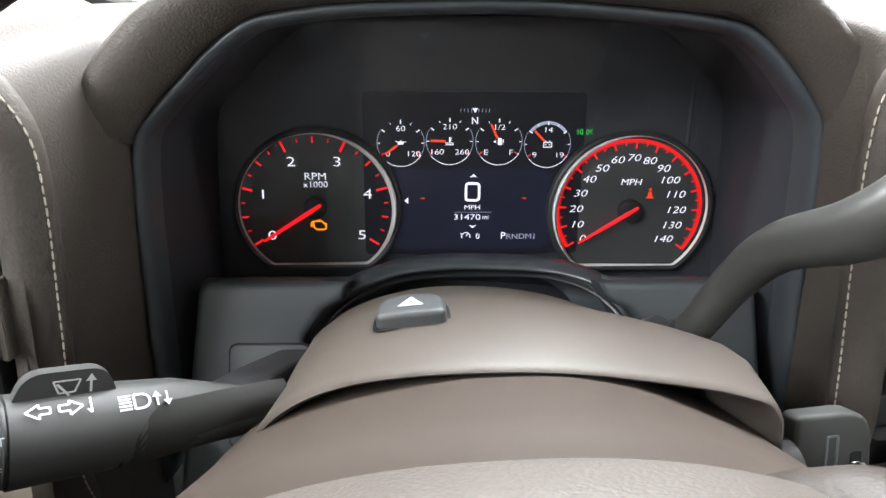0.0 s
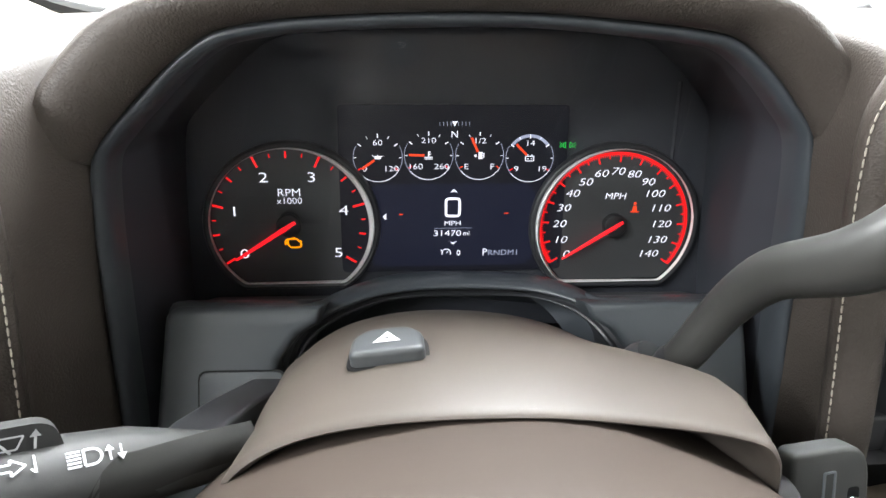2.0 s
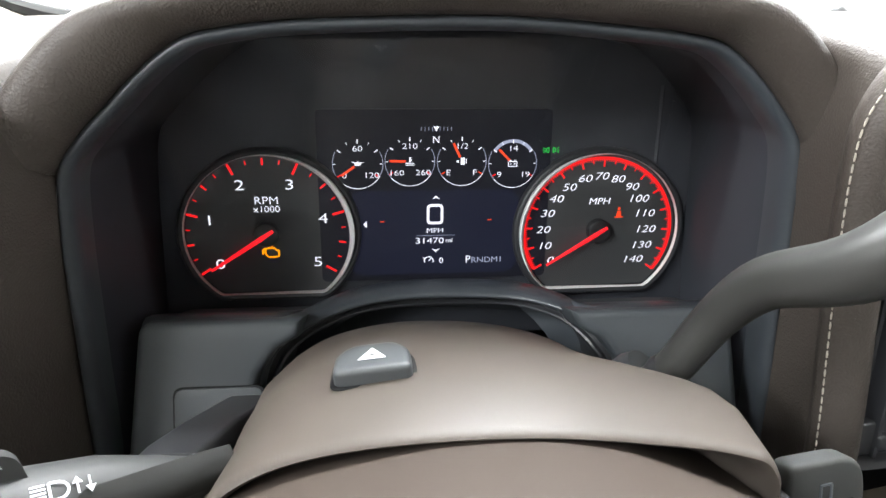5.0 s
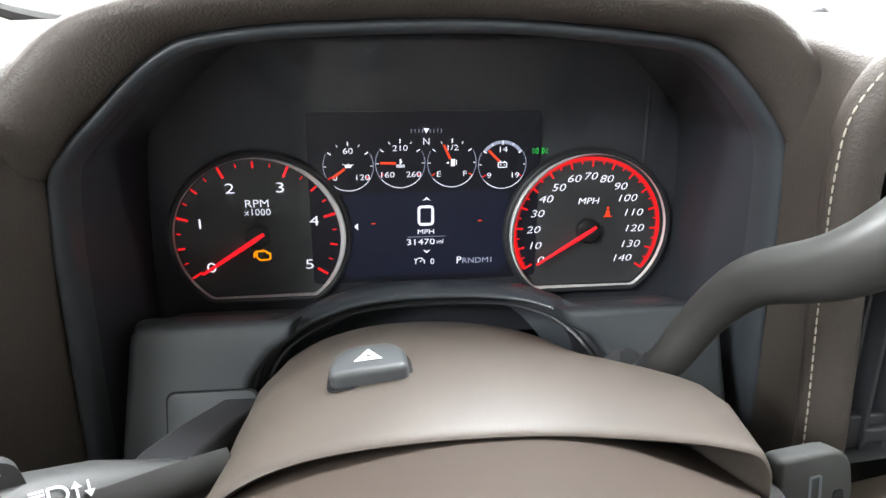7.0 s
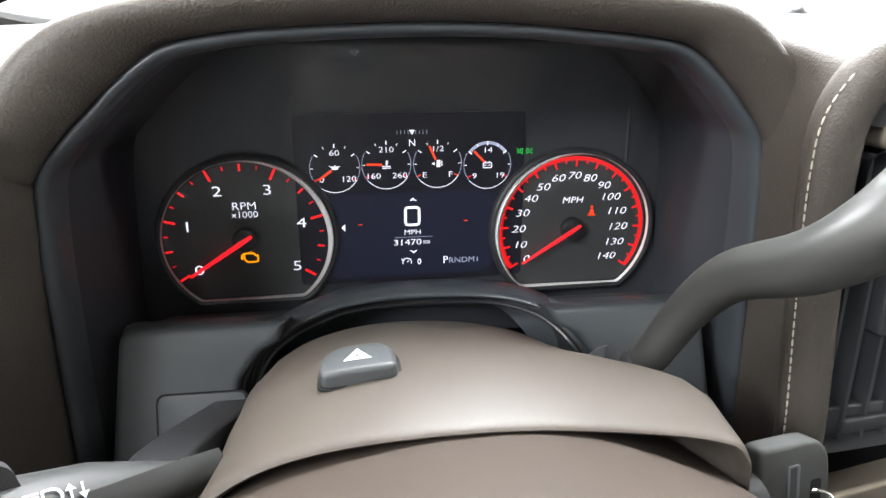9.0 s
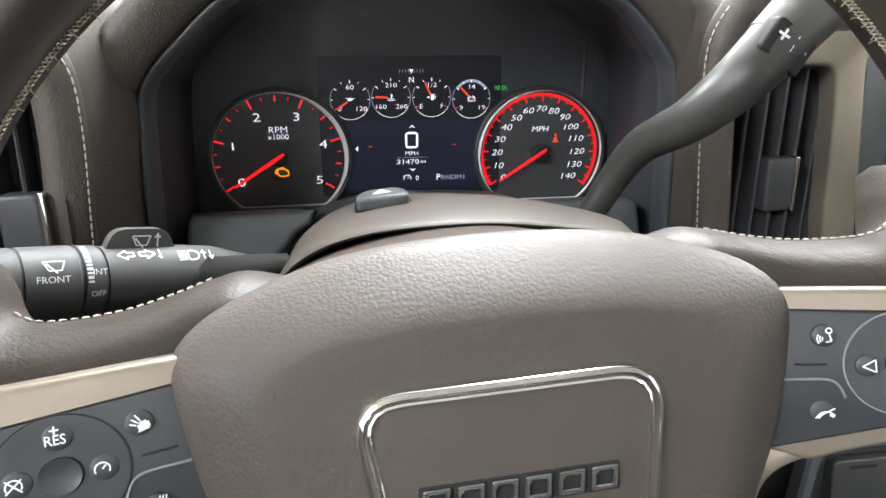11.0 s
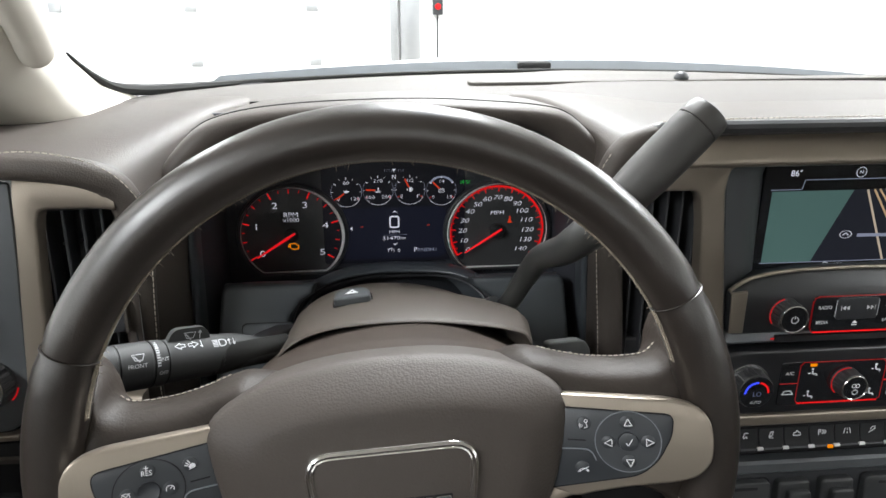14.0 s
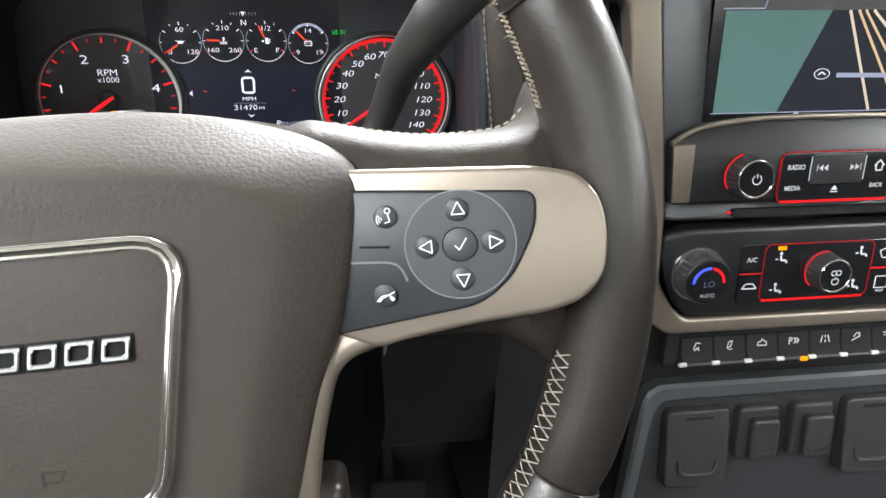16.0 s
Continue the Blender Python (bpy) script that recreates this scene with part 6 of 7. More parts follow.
for kk in range(5):
    bar(-0.006 + kk * 0.003, 0.0065, -0.004 + kk * 0.003, 0.0065, 0.002, 0.0194, bm)
part("light_symbol", bm, PRINT, k2, "white lamp icons")
part("lit_ring", arc_line(0, 0, 0.0205 * 1.045, -48, -12, 0.0016, 0.0008, 16), REDDIM, k2, "red lit ring")
# trailer brake gain switch and slider
tb = part("gain_switch", prism(rect(-0.050, 0.016, 0.033, 0.059, 0.002), 0.001, 0.0035, 0.0008), POD, lights, "trailer brake gain switch")
part("gap", bar(-0.050, 0.0455, 0.016, 0.0455, 0.0009, 0.0037), DARK, tb, "dark joint")
bm = bar(0.0050, 0.0400, 0.0105, 0.0400, 0.0011, 0.0038, bmesh.new())
bar(0.00775, 0.0373, 0.00775, 0.0427, 0.0011, 0.0038, bm)
bar(-0.0120, 0.0400, -0.0070, 0.0400, 0.0011, 0.0038, bm)
stroke(bm, [(-0.0045, 0.0530), (0.0010, 0.0530), (0.0010, 0.0575), (-0.0045, 0.0575), (-0.0045, 0.0530)], 0.0009, 0.0038)
stroke(bm, [(-0.0040, 0.0515), (0.0005, 0.0515)], 0.0009, 0.0038)
poly([(-0.0027, 0.0375), (-0.0010, 0.0375), (-0.0010, 0.0485), (-0.0027, 0.0485)], 0.0039, bm)
part("marks", bm, PRINT, tb, "white plus and minus marks")
part("slot", prism(rect(-0.08, 0.028, 0.0725, 0.0750, 0.001), 0.001, 0.0018), DARK, lights, "slider slot")
for su in (0.0085, -0.0335):
    part("slider", prism(rect(su, su + 0.0120, 0.0640, 0.0850, 0.0025), 0.0015, 0.0120, 0.002), BLACK, lights, "black brake slider lever")
part("dimmer", prism(rect(-0.060, -0.030, -0.075, -0.038, 0.003), 0.0015, 0.007, 0.003), BLACK, lights, "black dimmer wheel")

# right vent
rv = vent("air_vent", axes((0.266, 0.319, 1.402), (1, 0.10, 0), (0, 0.06, 1)), 0.076, 0.178, 5, "black vertical-slat air vent with a chrome adjuster tab", 0.004, 2, 0.02)
part("sill", prism(rect(-0.036, 0.036, -0.086, -0.064, 0.004), -0.02, -0.006, 0.002), BLACK, rv, "black sill below the slats")
part("shut_off_wheel", prism(rect(-0.018, 0.016, -0.081, -0.071, 0.003), -0.008, -0.002, 0.002), BLACK, rv, "ribbed shut-off wheel")
part("wheel_edge", prism(rect(0.0165, 0.0195, -0.081, -0.071, 0.001), -0.008, -0.0005, 0.0006), CHROME, rv, "chrome wheel edge")

# ---------------------------------------------------------------- centre stack
SF = axes((0.463, 0.312, 1.36), (1, 0.0, 0), (0, 0.05, 1))
stack = thing("centre_stack_trim", SF, "satin bronze surround of the centre stack and right air vent", "trim", kind="structure")
arch = rounded([(-0.230, 0.160), (-0.234, 0.152), (-0.234, 0.134), (-0.228, 0.131), (-0.178, 0.131), (-0.172, 0.125), (-0.168, 0.10), (-0.160, -0.02), (-0.158, -0.06), (-0.230, -0.075), (-0.230, -0.09), (-0.152, -0.090), (-0.138, -0.110), (-0.120, -0.125), (0.120, -0.125), (0.138, -0.110), (0.152, -0.090), (0.150, -0.078), (0.132, -0.078), (0.118, -0.100), (0.106, -0.112), (-0.106, -0.112), (-0.118, -0.100), (-0.130, -0.078), (-0.131, -0.02), (-0.149, 0.13), (-0.146, 0.150), (-0.132, 0.1585), (0.132, 0.1585), (0.146, 0.150), (0.149, 0.13), (0.131, -0.02), (0.130, -0.078), (0.152, -0.078), (0.170, 0.10), (0.176, 0.160)], 0.006)
part("bezel", prism(arch, -0.012, 0.006, 0.003), TRIM, stack, "satin bronze bezel")
BROW = spline([(0.004, 0.1892, 0), (-0.0025, 0.1866, 0), (-0.0085, 0.1815, 0), (-0.0140, 0.1748, 0), (-0.0182, 0.1675, 0), (-0.0208, 0.1605, 0), (-0.0192, 0.1556, 0), (-0.010, 0.1540, 0), (0.002, 0.1540, 0)], 3)
loops = []
for x in [-0.228, -0.226, -0.222, -0.215, -0.205, -0.19] + [-0.17 + 0.04 * k for k in range(10)]:
    t = min(1, (x + 0.229) / 0.028)
    t = math.sqrt(1 - (1 - t) ** 2)
    loops.append([(x, 0.156 + (p.y - 0.156) * (0.12 + 0.88 * t), -p.x * (0.4 + 0.6 * t)) for p in BROW])
part("brow", loft(loops, ring=False), TRIM, stack, "rounded bronze brow", sharp=80)
ho = resample(rounded([(-0.150, 0.150), (-0.131, -0.030), (0.131, -0.030), (0.150, 0.150), (0.140, 0.160), (-0.140, 0.160)], 0.006), 80)
hi = resample(rounded([(-0.098, 0.146), (-0.094, 0.030), (0.094, 0.030), (0.098, 0.146), (0.09, 0.149), (-0.09, 0.149)], 0.003), 80)
sec = [[(u, v, -0.012) for u, v in ho], [(u, v, 0.0) for u, v in ho], [(u, v, 0.001) for u, v in inset(ho, 0.002)], [(u, v, -0.001) for u, v in inset(ho, 0.005)]]
for t, w in ((0.35, -0.006), (0.7, -0.014), (0.92, -0.020), (1.0, -0.024)):
    sec.append([(a[0] + (b[0] - a[0]) * t, a[1] + (b[1] - a[1]) * t, w) for a, b in zip(inset(ho, 0.005), hi)])
sec.append([(u, v, -0.030) for u, v in hi])
part("housing", loft(sec), SATIN, stack, "dark sloping housing round the screen")

touch = thing("touchscreen", axes((0.463, 0.338, 1.448), (1, 0, 0), (0, 0.03, 1)), "lit colour touchscreen showing a navigation map", "screen")
part("glass", prism(rect(-0.097, 0.097, -0.060, 0.062, 0.003), -0.006, 0.0), GLOSS, touch, "black screen glass")
part("map_background", poly([(-0.088, -0.041), (0.088, -0.041), (0.088, 0.033), (-0.088, 0.033)], 0.0004), MAPDARK, touch, "dark map background")
part("map_land", poly([(-0.088, -0.041), (-0.036, -0.041), (-0.004, 0.033), (-0.088, 0.033)], 0.0007), MAPGREEN, touch, "teal map area")
bm = bar(0.010, 0.033, 0.041, -0.041, 0.0023, 0.0009)
part("map_road", bm, ROADTAN, touch, "tan road line")
bm = bar(0.0170, 0.033, 0.066, -0.041, 0.0021, 0.0010)
bar(0.0225, 0.033, 0.082, -0.041, 0.0019, 0.0010, bm)
part("map_road", bm, ROADORANGE, touch, "orange road lines")
part("map_road", bar(0.029, 0.033, 0.088, -0.020, 0.0022, 0.0011), ROADTAN, touch, "pale road line")
bm = stroke(bmesh.new(), [(-0.090, 0.0345), (-0.058, 0.0345), (-0.056, 0.044), (0.055, 0.044), (0.058, 0.0345), (0.090, 0.0345)], 0.0007, 0.0006)
stroke(bm, [(-0.090, -0.0415), (0.090, -0.0415)], 0.0007, 0.0006)
part("screen_outline", bm, DIMWHITE, touch, "thin grey frame lines")
part("temperature", letters("86°", 0.0085, -0.066, 0.0505, 0.0006, bold=0.01), WHITE, touch, "white temperature reading")
part("clock", letters("16:43", 0.0085, 0.066, 0.0505, 0.0006, bold=0.01), WHITE, touch, "white clock reading")
bm = arc_line(0.0, 0.0505, 0.0050, 0, 360, 0.0006, 0.0006, 24)
letters("N", 0.005, 0, 0.0505, 0.0006, bm)
part("compass", bm, WHITE, touch, "small compass")
bm = arc_line(0, 0, 0.0062, 0, 360, 0.0007, 0.0013, 28)
for v in bm.verts:
    v.co.y *= 0.62
stroke(bm, [(-0.003, -0.0008), (0, 0.0016), (0.003, -0.0008)], 0.001, 0.0013)
part("position_mark", bm, WHITE, touch, "oval position arrow", m=Matrix.Translation((-0.004, -0.013, 0)))
part("street_bar", bar(0.008, -0.0140, 0.070, -0.0150, 0.0034, 0.0015), DIMWHITE, touch, "unreadable grey lettering bar")
bm = arc_line(-0.0195, -0.0455, 0.0032, 0, 360, 0.0006, 0.0008, 16)
letters("Off Road", 0.0055, -0.002, -0.0455, 0.0008, bm)
part("status_line", bm, WHITE, touch, "white status line")
part("route_note", bar(0.055, 0.028, 0.085, 0.027, 0.003, 0.0013, bar(0.050, 0.022, 0.082, 0.021, 0.002, 0.0013)), DIMWHITE, touch, "dim route note bars")

radio = thing("radio_panel", SF, "black radio control panel with two knobs and red-lit buttons", "radio")
ro = rounded([(-0.129, -0.016), (0.129, -0.016), (0.132, 0.030), (0.105, 0.040), (0.05, 0.0455), (-0.05, 0.0455), (-0.105, 0.040), (-0.132, 0.030)], 0.005)
slope = lambda v: 0.7 * max(0, v - 0.026)
part("plate", prism(ro, -0.022, 0.0085, 0.003, fn=lambda u, v, w: (u, v, w - (slope(v) if w > 0 else 0))), FASCIA, radio, "dark radio plate")
for sx in (-1, 1):
    part("end_trim", prism([(sx * 0.1285, -0.014), (sx * 0.1145, -0.014), (sx * 0.1145, 0.030), (sx * 0.131, 0.029)][::sx], 0.0, 0.0092, 0.001), TRIM, radio, "bronze end trim")
bm = bmesh.new()
top = spline([(-0.131, 0.030, 0), (-0.105, 0.040, 0), (-0.05, 0.0455, 0), (0.05, 0.0455, 0), (0.105, 0.040, 0), (0.131, 0.030, 0)], 6)
part("top_trim", sweep([(p.x, p.y, 0.0068 - slope(p.y)) for p in top], 0.0022, 8, up=(0, 0, 1)), TRIM, radio, "thin bronze top line")
for u, nm in ((-0.074, "power_knob"), (0.076, "menu_knob")):
    k = knob(radio, u, 0.006, 0.0158, 0.0165, 0.0085, ring=REDDIM, name=nm, ring_arc=(105, 215))
    if u < 0:
        bm = arc_line(0, 0, 0.0034, 120, 420, 0.0009, 0.0177, 16)
        bar(0, 0.001, 0, 0.0045, 0.0009, 0.0177, bm)
        part("power_symbol", bm, PRINT, k, "white power symbol")
    else:
        part("menu_lettering", letters("MENU", 0.0060, 0, 0, 0.0177), PRINT, k, "white lettering")
bp = part("button_block", prism(rect(-0.046, 0.046, -0.016, 0.022, 0.005), 0.007, 0.0098, 0.001), GLOSS, radio, "black button block")
part("lit_edge", frame_ring(resample(rect(-0.0464, 0.0464, -0.0164, 0.0224, 0.006), 48), resample(rect(-0.0457, 0.0457, -0.0157, 0.0217, 0.005), 48), 0.0084, 0.0100), REDFAINT, bp, "dim red lit edge")
part("lit_lower_edge", bar(-0.043, -0.0158, 0.043, -0.0158, 0.0018, 0.0102), RED, bp, "red lit lower edge")
part("centre_button", prism(rect(-0.021, 0.021, -0.0025, 0.020, 0.002), 0.009, 0.0112, 0.0006), BLACK, bp, "black seek button")
for u in (-0.022, 0.022):
    part("divider_line", bar(u, 0.000, u, 0.018, 0.0007, 0.0101), PRINT, bp, "thin pale divider")
for txt, size, u, v in (("RADIO", 0.0054, -0.0335, 0.0105), ("MEDIA", 0.0052, -0.0345, -0.0055), ("BACK", 0.0050, 0.034, -0.0050)):
    part("lettering", letters(txt, size, u, v, 0.0102, sx=0.85, bold=0.006), PRINT, bp, "white %s lettering" % txt)
for s in (-1, 1):
    bm = bmesh.new()
    for q in (0, 0.004):
        poly([(s * (0.009 + q), 0.0125), (s * (0.009 + q), 0.0075), (s * (0.0125 + q), 0.010)][::s], 0.0115, bm)
    part("seek_symbol", bar(s * 0.0175, 0.0075, s * 0.0175, 0.0125, 0.0007, 0.0115, bm), PRINT, bp, "white seek symbol")
bm = poly([(-0.003, -0.0075), (0.003, -0.0075), (0, -0.004)], 0.0102)
part("eject_symbol", bar(-0.003, -0.0090, 0.003, -0.0090, 0.0009, 0.0102, bm), PRINT, bp, "white eject symbol")
bm = bmesh.new()
stroke(bm, [(0.030, 0.010), (0.034, 0.0145), (0.038, 0.010)], 0.0010, 0.0102)
stroke(bm, [(0.0315, 0.0105), (0.0315, 0.0065), (0.0365, 0.0065), (0.0365, 0.0105)], 0.0009, 0.0102)
part("home_symbol", bm, PRINT, bp, "white home symbol")
part("disc_slot", prism(rect(-0.075, 0.075, -0.0290, -0.0225, 0.002), -0.004, 0.0030), DARK, radio, "dark disc slot")
part("slot_lamp", bar(-0.081, -0.0245, -0.077, -0.0245, 0.0020, 0.0034), REDDIM, radio, "tiny red slot lamp")
part("slot_lamp", bar(0.072, -0.0225, 0.078, -0.0225, 0.0020, 0.0034), REDDIM, radio, "tiny red slot lamp")

climate = thing("climate_panel", SF, "black climate control panel with dials and red-lit buttons", "climate control")
co = rounded([(-0.129, -0.040), (-0.131, -0.060), (-0.116, -0.098), (-0.104, -0.110), (0.104, -0.110), (0.116, -0.098), (0.131, -0.060), (0.129, -0.040), (0.11, -0.036), (-0.11, -0.036)], 0.006)
part("plate", prism(co, -0.010, 0.0065, 0.004), FASCIA, climate, "dark climate plate")
for u in (-0.100, 0.100):
    k = knob(climate, u, -0.0725, 0.0198, 0.0175, 0.0065, name="temperature_dial", base_chrome=True)
    part("cold_arc", arc_line(0, -0.001, 0.0120, 85, 180, 0.0022, 0.0185, 18), BLUE, k, "blue lit arc")
    part("warm_arc", arc_line(0, -0.001, 0.0120, 0, 80, 0.0022, 0.0185, 18), RED, k, "red lit arc")
    part("readout", letters("LO", 0.0072, 0.0005, -0.0020, 0.0185), LODIM, k, "dim LO reading")
    part("auto_lettering", letters("AUTO" if u < 0 else "SYNC", 0.0043, 0, -0.0112, 0.0185), PRINT, k, "white lettering")
bb = part("button_block", prism(rect(-0.066, 0.070, -0.100, -0.050, 0.004), 0.005, 0.0075, 0.001), GLOSS, climate, "black button block")
part("lit_edge", frame_ring(resample(rect(-0.0466, 0.0466, -0.0985, -0.0504, 0.004), 48), resample(rect(-0.0459, 0.0459, -0.0978, -0.0511, 0.0035), 48), 0.006, 0.0079), REDFAINT, bb, "dim red lit edge")
part("lit_lower_edge", bar(-0.044, -0.0978, 0.043, -0.0978, 0.0019, 0.0081), RED, bb, "red lit lower edge")
part("lit_line", bar(-0.066, -0.0745, -0.047, -0.0745, 0.0007, 0.0078), REDDIM, bb, "dim red lit line")
part("lit_line", bar(0.047, -0.0745, 0.068, -0.0745, 0.0012, 0.0078), RED, bb, "red lit line")
fk = knob(climate, 0.004, -0.0735, 0.0152, 0.0160, 0.0075, ring=REDDIM, name="fan_knob", ring_arc=(80, 230))
bm = arc_line(-0.002, 0.003, 0.002, 0, 360, 0.0008, 0.0172, 10)
arc_line(0.002, 0.003, 0.002, 0, 360, 0.0008, 0.0172, 10, bm)
arc_line(0, -0.004, 0.0028, 110, 430, 0.0008, 0.0172, 14, bm)
bar(0, -0.003, 0, 0.0, 0.0008, 0.0172, bm)
part("fan_symbol", bm, PRINT, fk, "white fan symbol")
part("lettering", letters("A/C", 0.0055, -0.0565, -0.0630, 0.0079, bold=0.006), PRINT, bb, "white A/C lettering")
bm = bmesh.new()
stroke(bm, [(-0.062, -0.087), (-0.059, -0.083), (-0.053, -0.083), (-0.050, -0.087), (-0.062, -0.087)], 0.0011, 0.0079)
part("recirculation_symbol", bm, PRINT, bb, "white car symbol")
for u, v in ((-0.032, -0.062), (-0.033, -0.088), (0.036, -0.060), (0.034, -0.088)):
    bm = bmesh.new()
    poly(disc_pts(0.0014, 12, u - 0.0006, v + 0.0034), 0.0079, bm)
    stroke(bm, [(u - 0.0008, v + 0.0016), (u, v - 0.0022), (u + 0.0038, v - 0.0022), (u + 0.0048, v - 0.0045)], 0.0017, 0.0079)
    stroke(bm, [(u - 0.0052, v - 0.0012), (u - 0.0026, v - 0.0012)], 0.0012, 0.0079)
    part("airflow_symbol", bm, PRINT, bb, "white seated airflow symbol")
bm = bmesh.new()
stroke(bm, [(0.052, -0.060), (0.055, -0.066), (0.062, -0.066), (0.065, -0.060), (0.0585, -0.0575), (0.052, -0.060)], 0.0009, 0.0079)
part("defrost_symbol", bm, PRINT, bb, "white windshield symbol")
bm = bmesh.new()
stroke(bm, [(0.053, -0.082), (0.064, -0.082), (0.064, -0.092), (0.053, -0.092), (0.053, -0.082)], 0.0009, 0.0079)
letters("REAR", 0.0032, 0.0585, -0.0945, 0.0079, bm)
part("rear_symbol", bm, PRINT, bb, "white rear window symbol")
part("mode_lamp", prism(rect(-0.036, -0.029, -0.0555, -0.0525, 0.0005), 0.007, 0.0083), AMBER, bb, "amber indicator")

switches = thing("switch_row", axes((0.463, 0.308, 1.213), (1, 0, 0), (0, 0.25, 1)), "row of black toggle switches with chrome tips", "switch row")
part("plate", prism(rounded([(-0.118, -0.010), (0.118, -0.010), (0.112, 0.022), (-0.112, 0.022)], 0.006), -0.006, 0.002, 0.001), DARK, switches, "black strip")
SIGNS = [  # traction, pedal, cargo lamp, park assist, lane, hill descent, exhaust
    [[(-0.004, -0.003), (-0.001, 0.004), (0.004, 0.003)], [(-0.003, -0.0045), (0.001, -0.001), (0.002, -0.0045)]],
    [[(-0.003, -0.004), (-0.001, 0.003), (0.003, 0.004), (0.001, -0.002), (-0.003, -0.004)], [(-0.002, -0.0055), (0.003, -0.0050)]],
    [[(-0.005, -0.003), (-0.004, 0.001), (-0.001, 0.001), (0.0, 0.004), (0.003, 0.001), (0.005, 0.001), (0.005, -0.003), (-0.005, -0.003)]],
    [[(-0.005, -0.004), (-0.005, 0.003), (-0.002, 0.003), (-0.002, 0.0), (-0.005, 0.0)], [(0.0, -0.003), (0.003, 0.0), (0.0, 0.003)], [(0.003, -0.003), (0.006, 0.0), (0.003, 0.003)]],
    [[(-0.005, -0.004), (-0.003, 0.004)], [(0.005, -0.004), (0.003, 0.004)], [(0.0, -0.004), (0.0, -0.001)], [(0.0, 0.001), (0.0, 0.004)]],
    [[(-0.005, -0.004), (0.005, 0.001)], [(-0.003, 0.0), (0.0, 0.004), (0.004, 0.004), (0.003, 0.001)]],
    [[(-0.005, 0.003), (0.004, 0.003), (0.005, 0.0), (-0.004, 0.0)], [(0.001, 0.0), (0.002, -0.004), (0.004, -0.004)]],
]
for k in range(7):
    u = -0.0885 + 0.0285 * k
    # each toggle is a scoop: flat above, kicked out at its lower edge
    prof = [(0.0145, 0.002), (0.0135, 0.0038), (0.007, 0.0038), (0.000, 0.0046), (-0.004, 0.0062), (-0.007, 0.0085), (-0.0088, 0.0080), (-0.0090, 0.002)]
    t = part("toggle", loft([[(u + e * 0.0140, q, w - (0.0010 if abs(e) > 0.99 else 0)) for q, w in prof] for e in (-1, -0.93, 0.93, 1)], cap0=True, cap1=True), DARK, switches, "black toggle switch")
    for line in SIGNS[k]:
        part("symbol", stroke(bmesh.new(), [(u + a * 0.8, 0.0062 + b * 0.8) for a, b in line], 0.0010, 0.0044), PRINT, t, "white symbol line")
for k in range(8):
    u = -0.1028 + 0.0285 * k
    part("chrome_tip", sweep([(u - 0.0034, -0.0075, 0.0072), (u - 0.0028, -0.0075, 0.0082), (u + 0.0028, -0.0075, 0.0082), (u + 0.0034, -0.0075, 0.0072)], [0.0009, 0.0020, 0.0020, 0.0009], 10, up=(0, 0, 1)), SOFTCHROME, switches, "chrome tip")
part("tip_bar", sweep([(-0.103, -0.0080, 0.0080), (0.097, -0.0080, 0.0080)], 0.0014, 8), BLACK, switches, "thin black bar")
part("parking_lamp", prism(rect(0.0005, 0.0065, -0.0100, -0.0066, 0.001), 0.004, 0.0103), AMBER, switches, "amber indicator")

lower = thing("outlet_panel", axes((0.463, 0.305, 1.12), (1, 0, 0), (0, 0.10, 1)), "black lower panel with covered power outlets and switches", "panel")
part("surround", frame_ring(resample(rounded([(-0.150, -0.11), (-0.128, 0.052), (-0.118, 0.062), (0.118, 0.062), (0.128, 0.052), (0.150, -0.11)], 0.006), 72), resample(rounded([(-0.138, -0.10), (-0.117, 0.036), (-0.110, 0.046), (0.110, 0.046), (0.117, 0.036), (0.138, -0.10)], 0.008), 72), -0.012, 0.004, 0.003), SATIN, lower, "grey satin surround")
part("plate", prism(rounded([(-0.138, -0.10), (-0.117, 0.044), (0.117, 0.044), (0.138, -0.10)], 0.004), -0.02, -0.004), BLACK, lower, "black back plate")
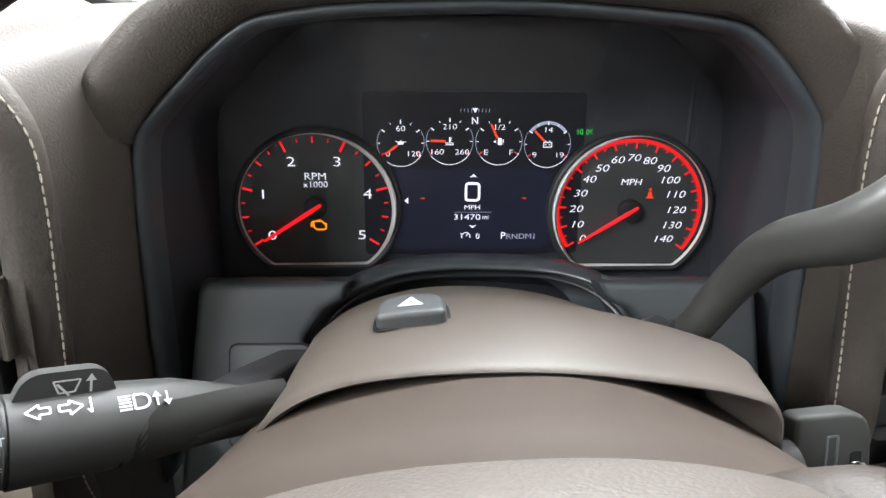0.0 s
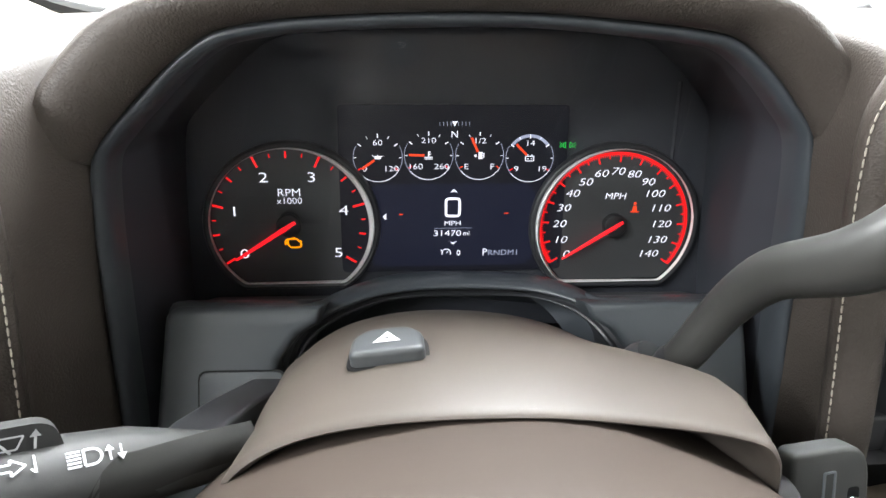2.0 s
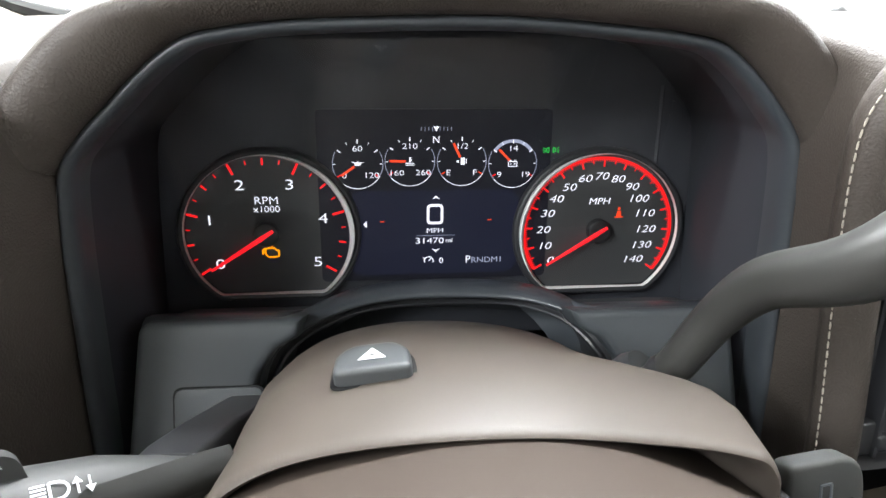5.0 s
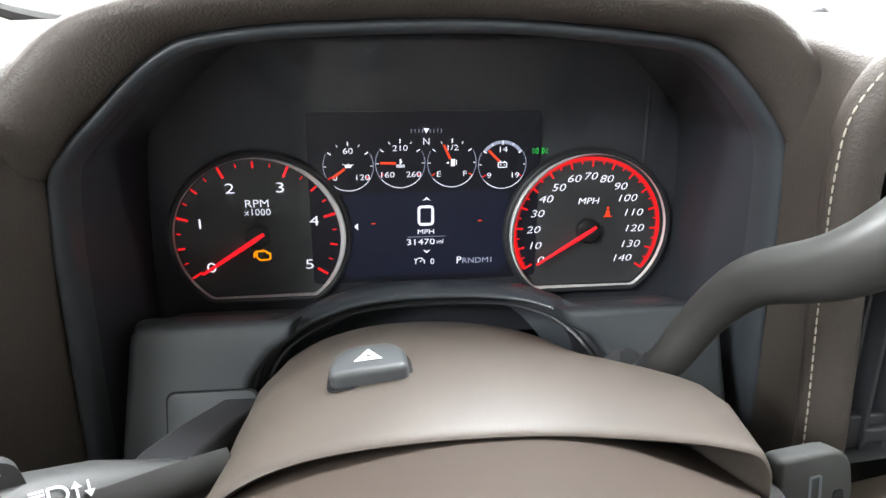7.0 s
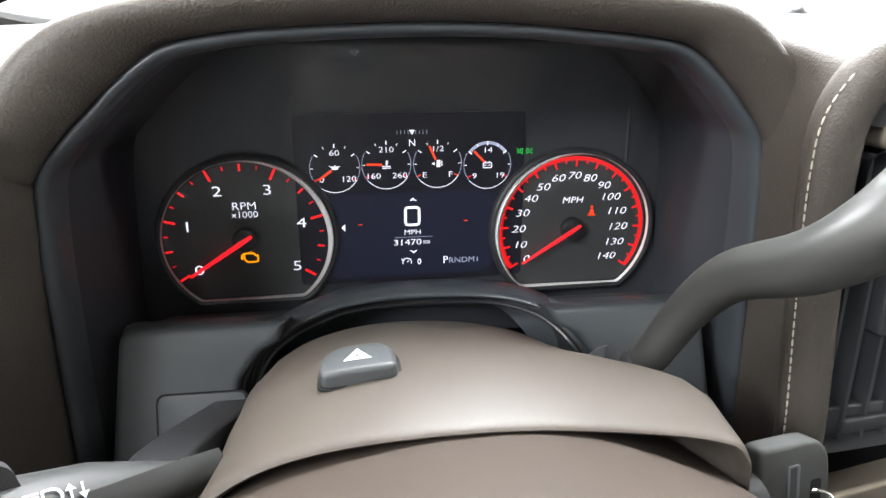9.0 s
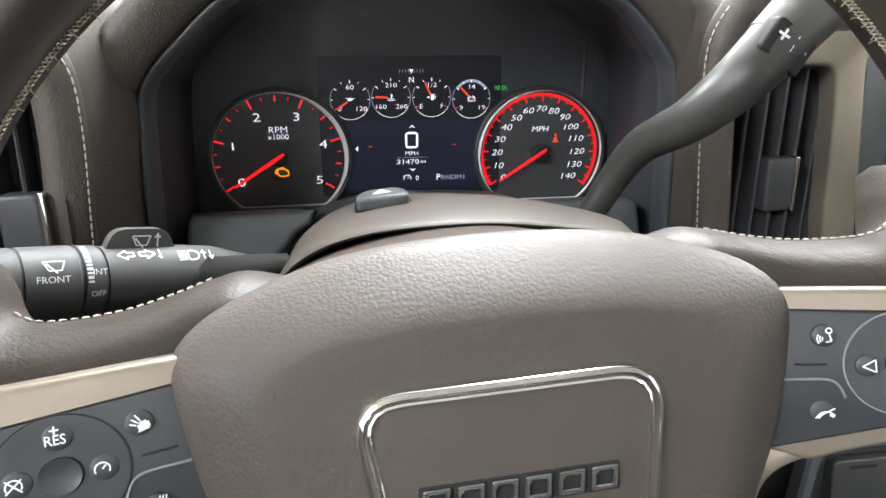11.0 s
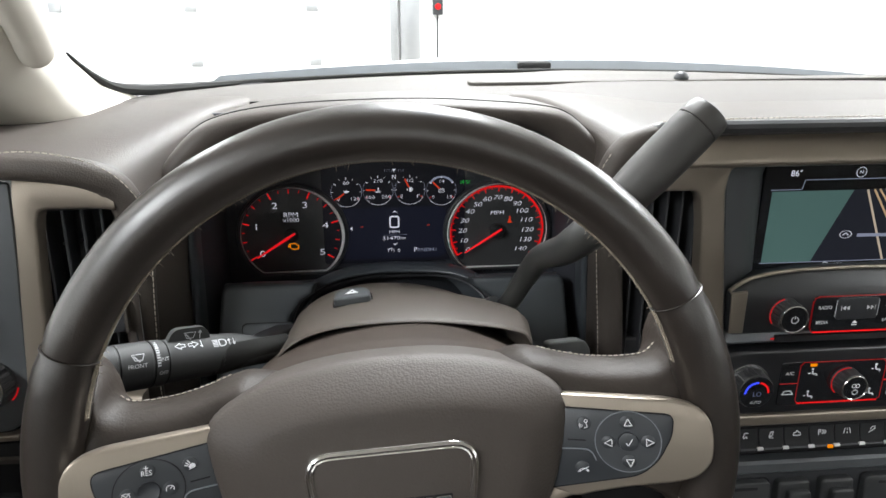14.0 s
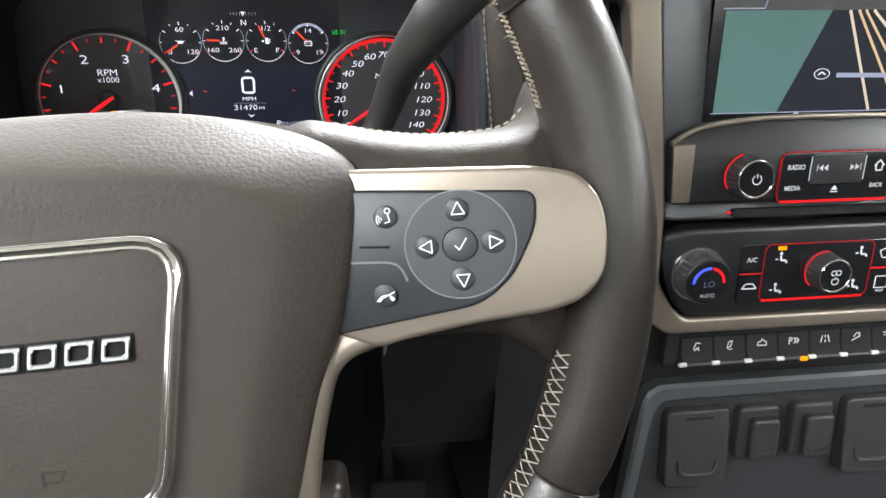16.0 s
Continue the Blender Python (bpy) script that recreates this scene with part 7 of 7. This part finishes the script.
for u, w, h, z in ((-0.077, 0.058, 0.072, 0.004), (-0.0215, 0.038, 0.052, 0.006), (0.0290, 0.038, 0.052, 0.006), (0.0905, 0.058, 0.072, 0.004)):
    big = w > 0.05
    v1 = 0.036
    if big:
        bend = lambda a, b, q, v1=v1, h=h: (a, b, q + (0.006 * (v1 - b) / h if q > 0 else 0))
        part("cover_gap", prism(rect(u - w / 2 - 0.0015, u + w / 2 + 0.0015, v1 - h - 0.0015, v1 + 0.0015, 0.007), -0.006, -0.0032), DARK, lower, "dark gap round the cover")
        c = part("outlet_cover", prism(rect(u - w / 2, u + w / 2, v1 - h, v1, 0.007), -0.006, z, 0.0022, 4, fn=bend), COVER, lower, "black rubber outlet cover")
        part("hinge_slot", prism(rect(u - 0.013, u + 0.013, v1 - 0.0085, v1 - 0.0055, 0.001), z - 0.001, z + 0.0012), DARK, c, "dark hinge slot")
        lip = [(u - 0.0175, v1 - h + 0.026), (u - 0.016, v1 - h + 0.0165), (u - 0.010, v1 - h + 0.0130), (u + 0.010, v1 - h + 0.0130), (u + 0.016, v1 - h + 0.0165), (u + 0.0175, v1 - h + 0.026)]
        path = spline([(a, b, z + 0.0052) for a, b in lip], 5)
        rr = [0.0006 + 0.0018 * math.sin(math.pi * i / (len(path) - 1)) ** 0.6 for i in range(len(path))]
        part("lip", sweep(path, rr, 8, up=(0, 0, 1)), COVER, c, "moulded finger lip")
    else:
        c = part("switch_blank", prism(rect(u - w / 2, u + w / 2, v1 - h, v1, 0.006), -0.006, z, 0.0035, 4), COVER, lower, "black blank switch")
        part("raised_pad", prism(rect(u - w / 2 + 0.009, u + w / 2 - 0.003, v1 - h + 0.003, v1 - 0.009, 0.005), z - 0.002, z + 0.0075, 0.0032, 4), COVER, c, "raised pad")
        part("pad_lip", sweep(spline([(u - 0.006, v1 - h + 0.014, z + 0.0075), (u - 0.002, v1 - h + 0.0105, z + 0.0078), (u + 0.008, v1 - h + 0.0105, z + 0.0078), (u + 0.012, v1 - h + 0.014, z + 0.0075)], 4), 0.0009, 6, up=(0, 0, 1)), COVER, c, "moulded lip")
part("lower_tray", prism(rect(-0.12, 0.12, -0.10, -0.055, 0.006), -0.02, -0.010), DARK, lower, "dark storage slot")

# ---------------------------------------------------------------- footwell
# Pedals and console use DARK, so the footwell's shade sits in their colour.
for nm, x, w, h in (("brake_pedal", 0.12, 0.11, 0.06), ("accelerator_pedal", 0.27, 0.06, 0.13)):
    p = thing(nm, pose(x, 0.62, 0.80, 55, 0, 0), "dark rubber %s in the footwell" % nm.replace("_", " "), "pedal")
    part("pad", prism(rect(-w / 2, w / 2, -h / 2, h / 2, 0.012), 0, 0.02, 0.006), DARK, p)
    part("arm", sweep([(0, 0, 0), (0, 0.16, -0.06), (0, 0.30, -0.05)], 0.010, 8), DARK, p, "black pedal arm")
tunnel = thing("floor_console", pose(0.46, 0.30, 0.66), "black floor console below the centre stack, deepened for the footwell shade", "console", kind="structure")
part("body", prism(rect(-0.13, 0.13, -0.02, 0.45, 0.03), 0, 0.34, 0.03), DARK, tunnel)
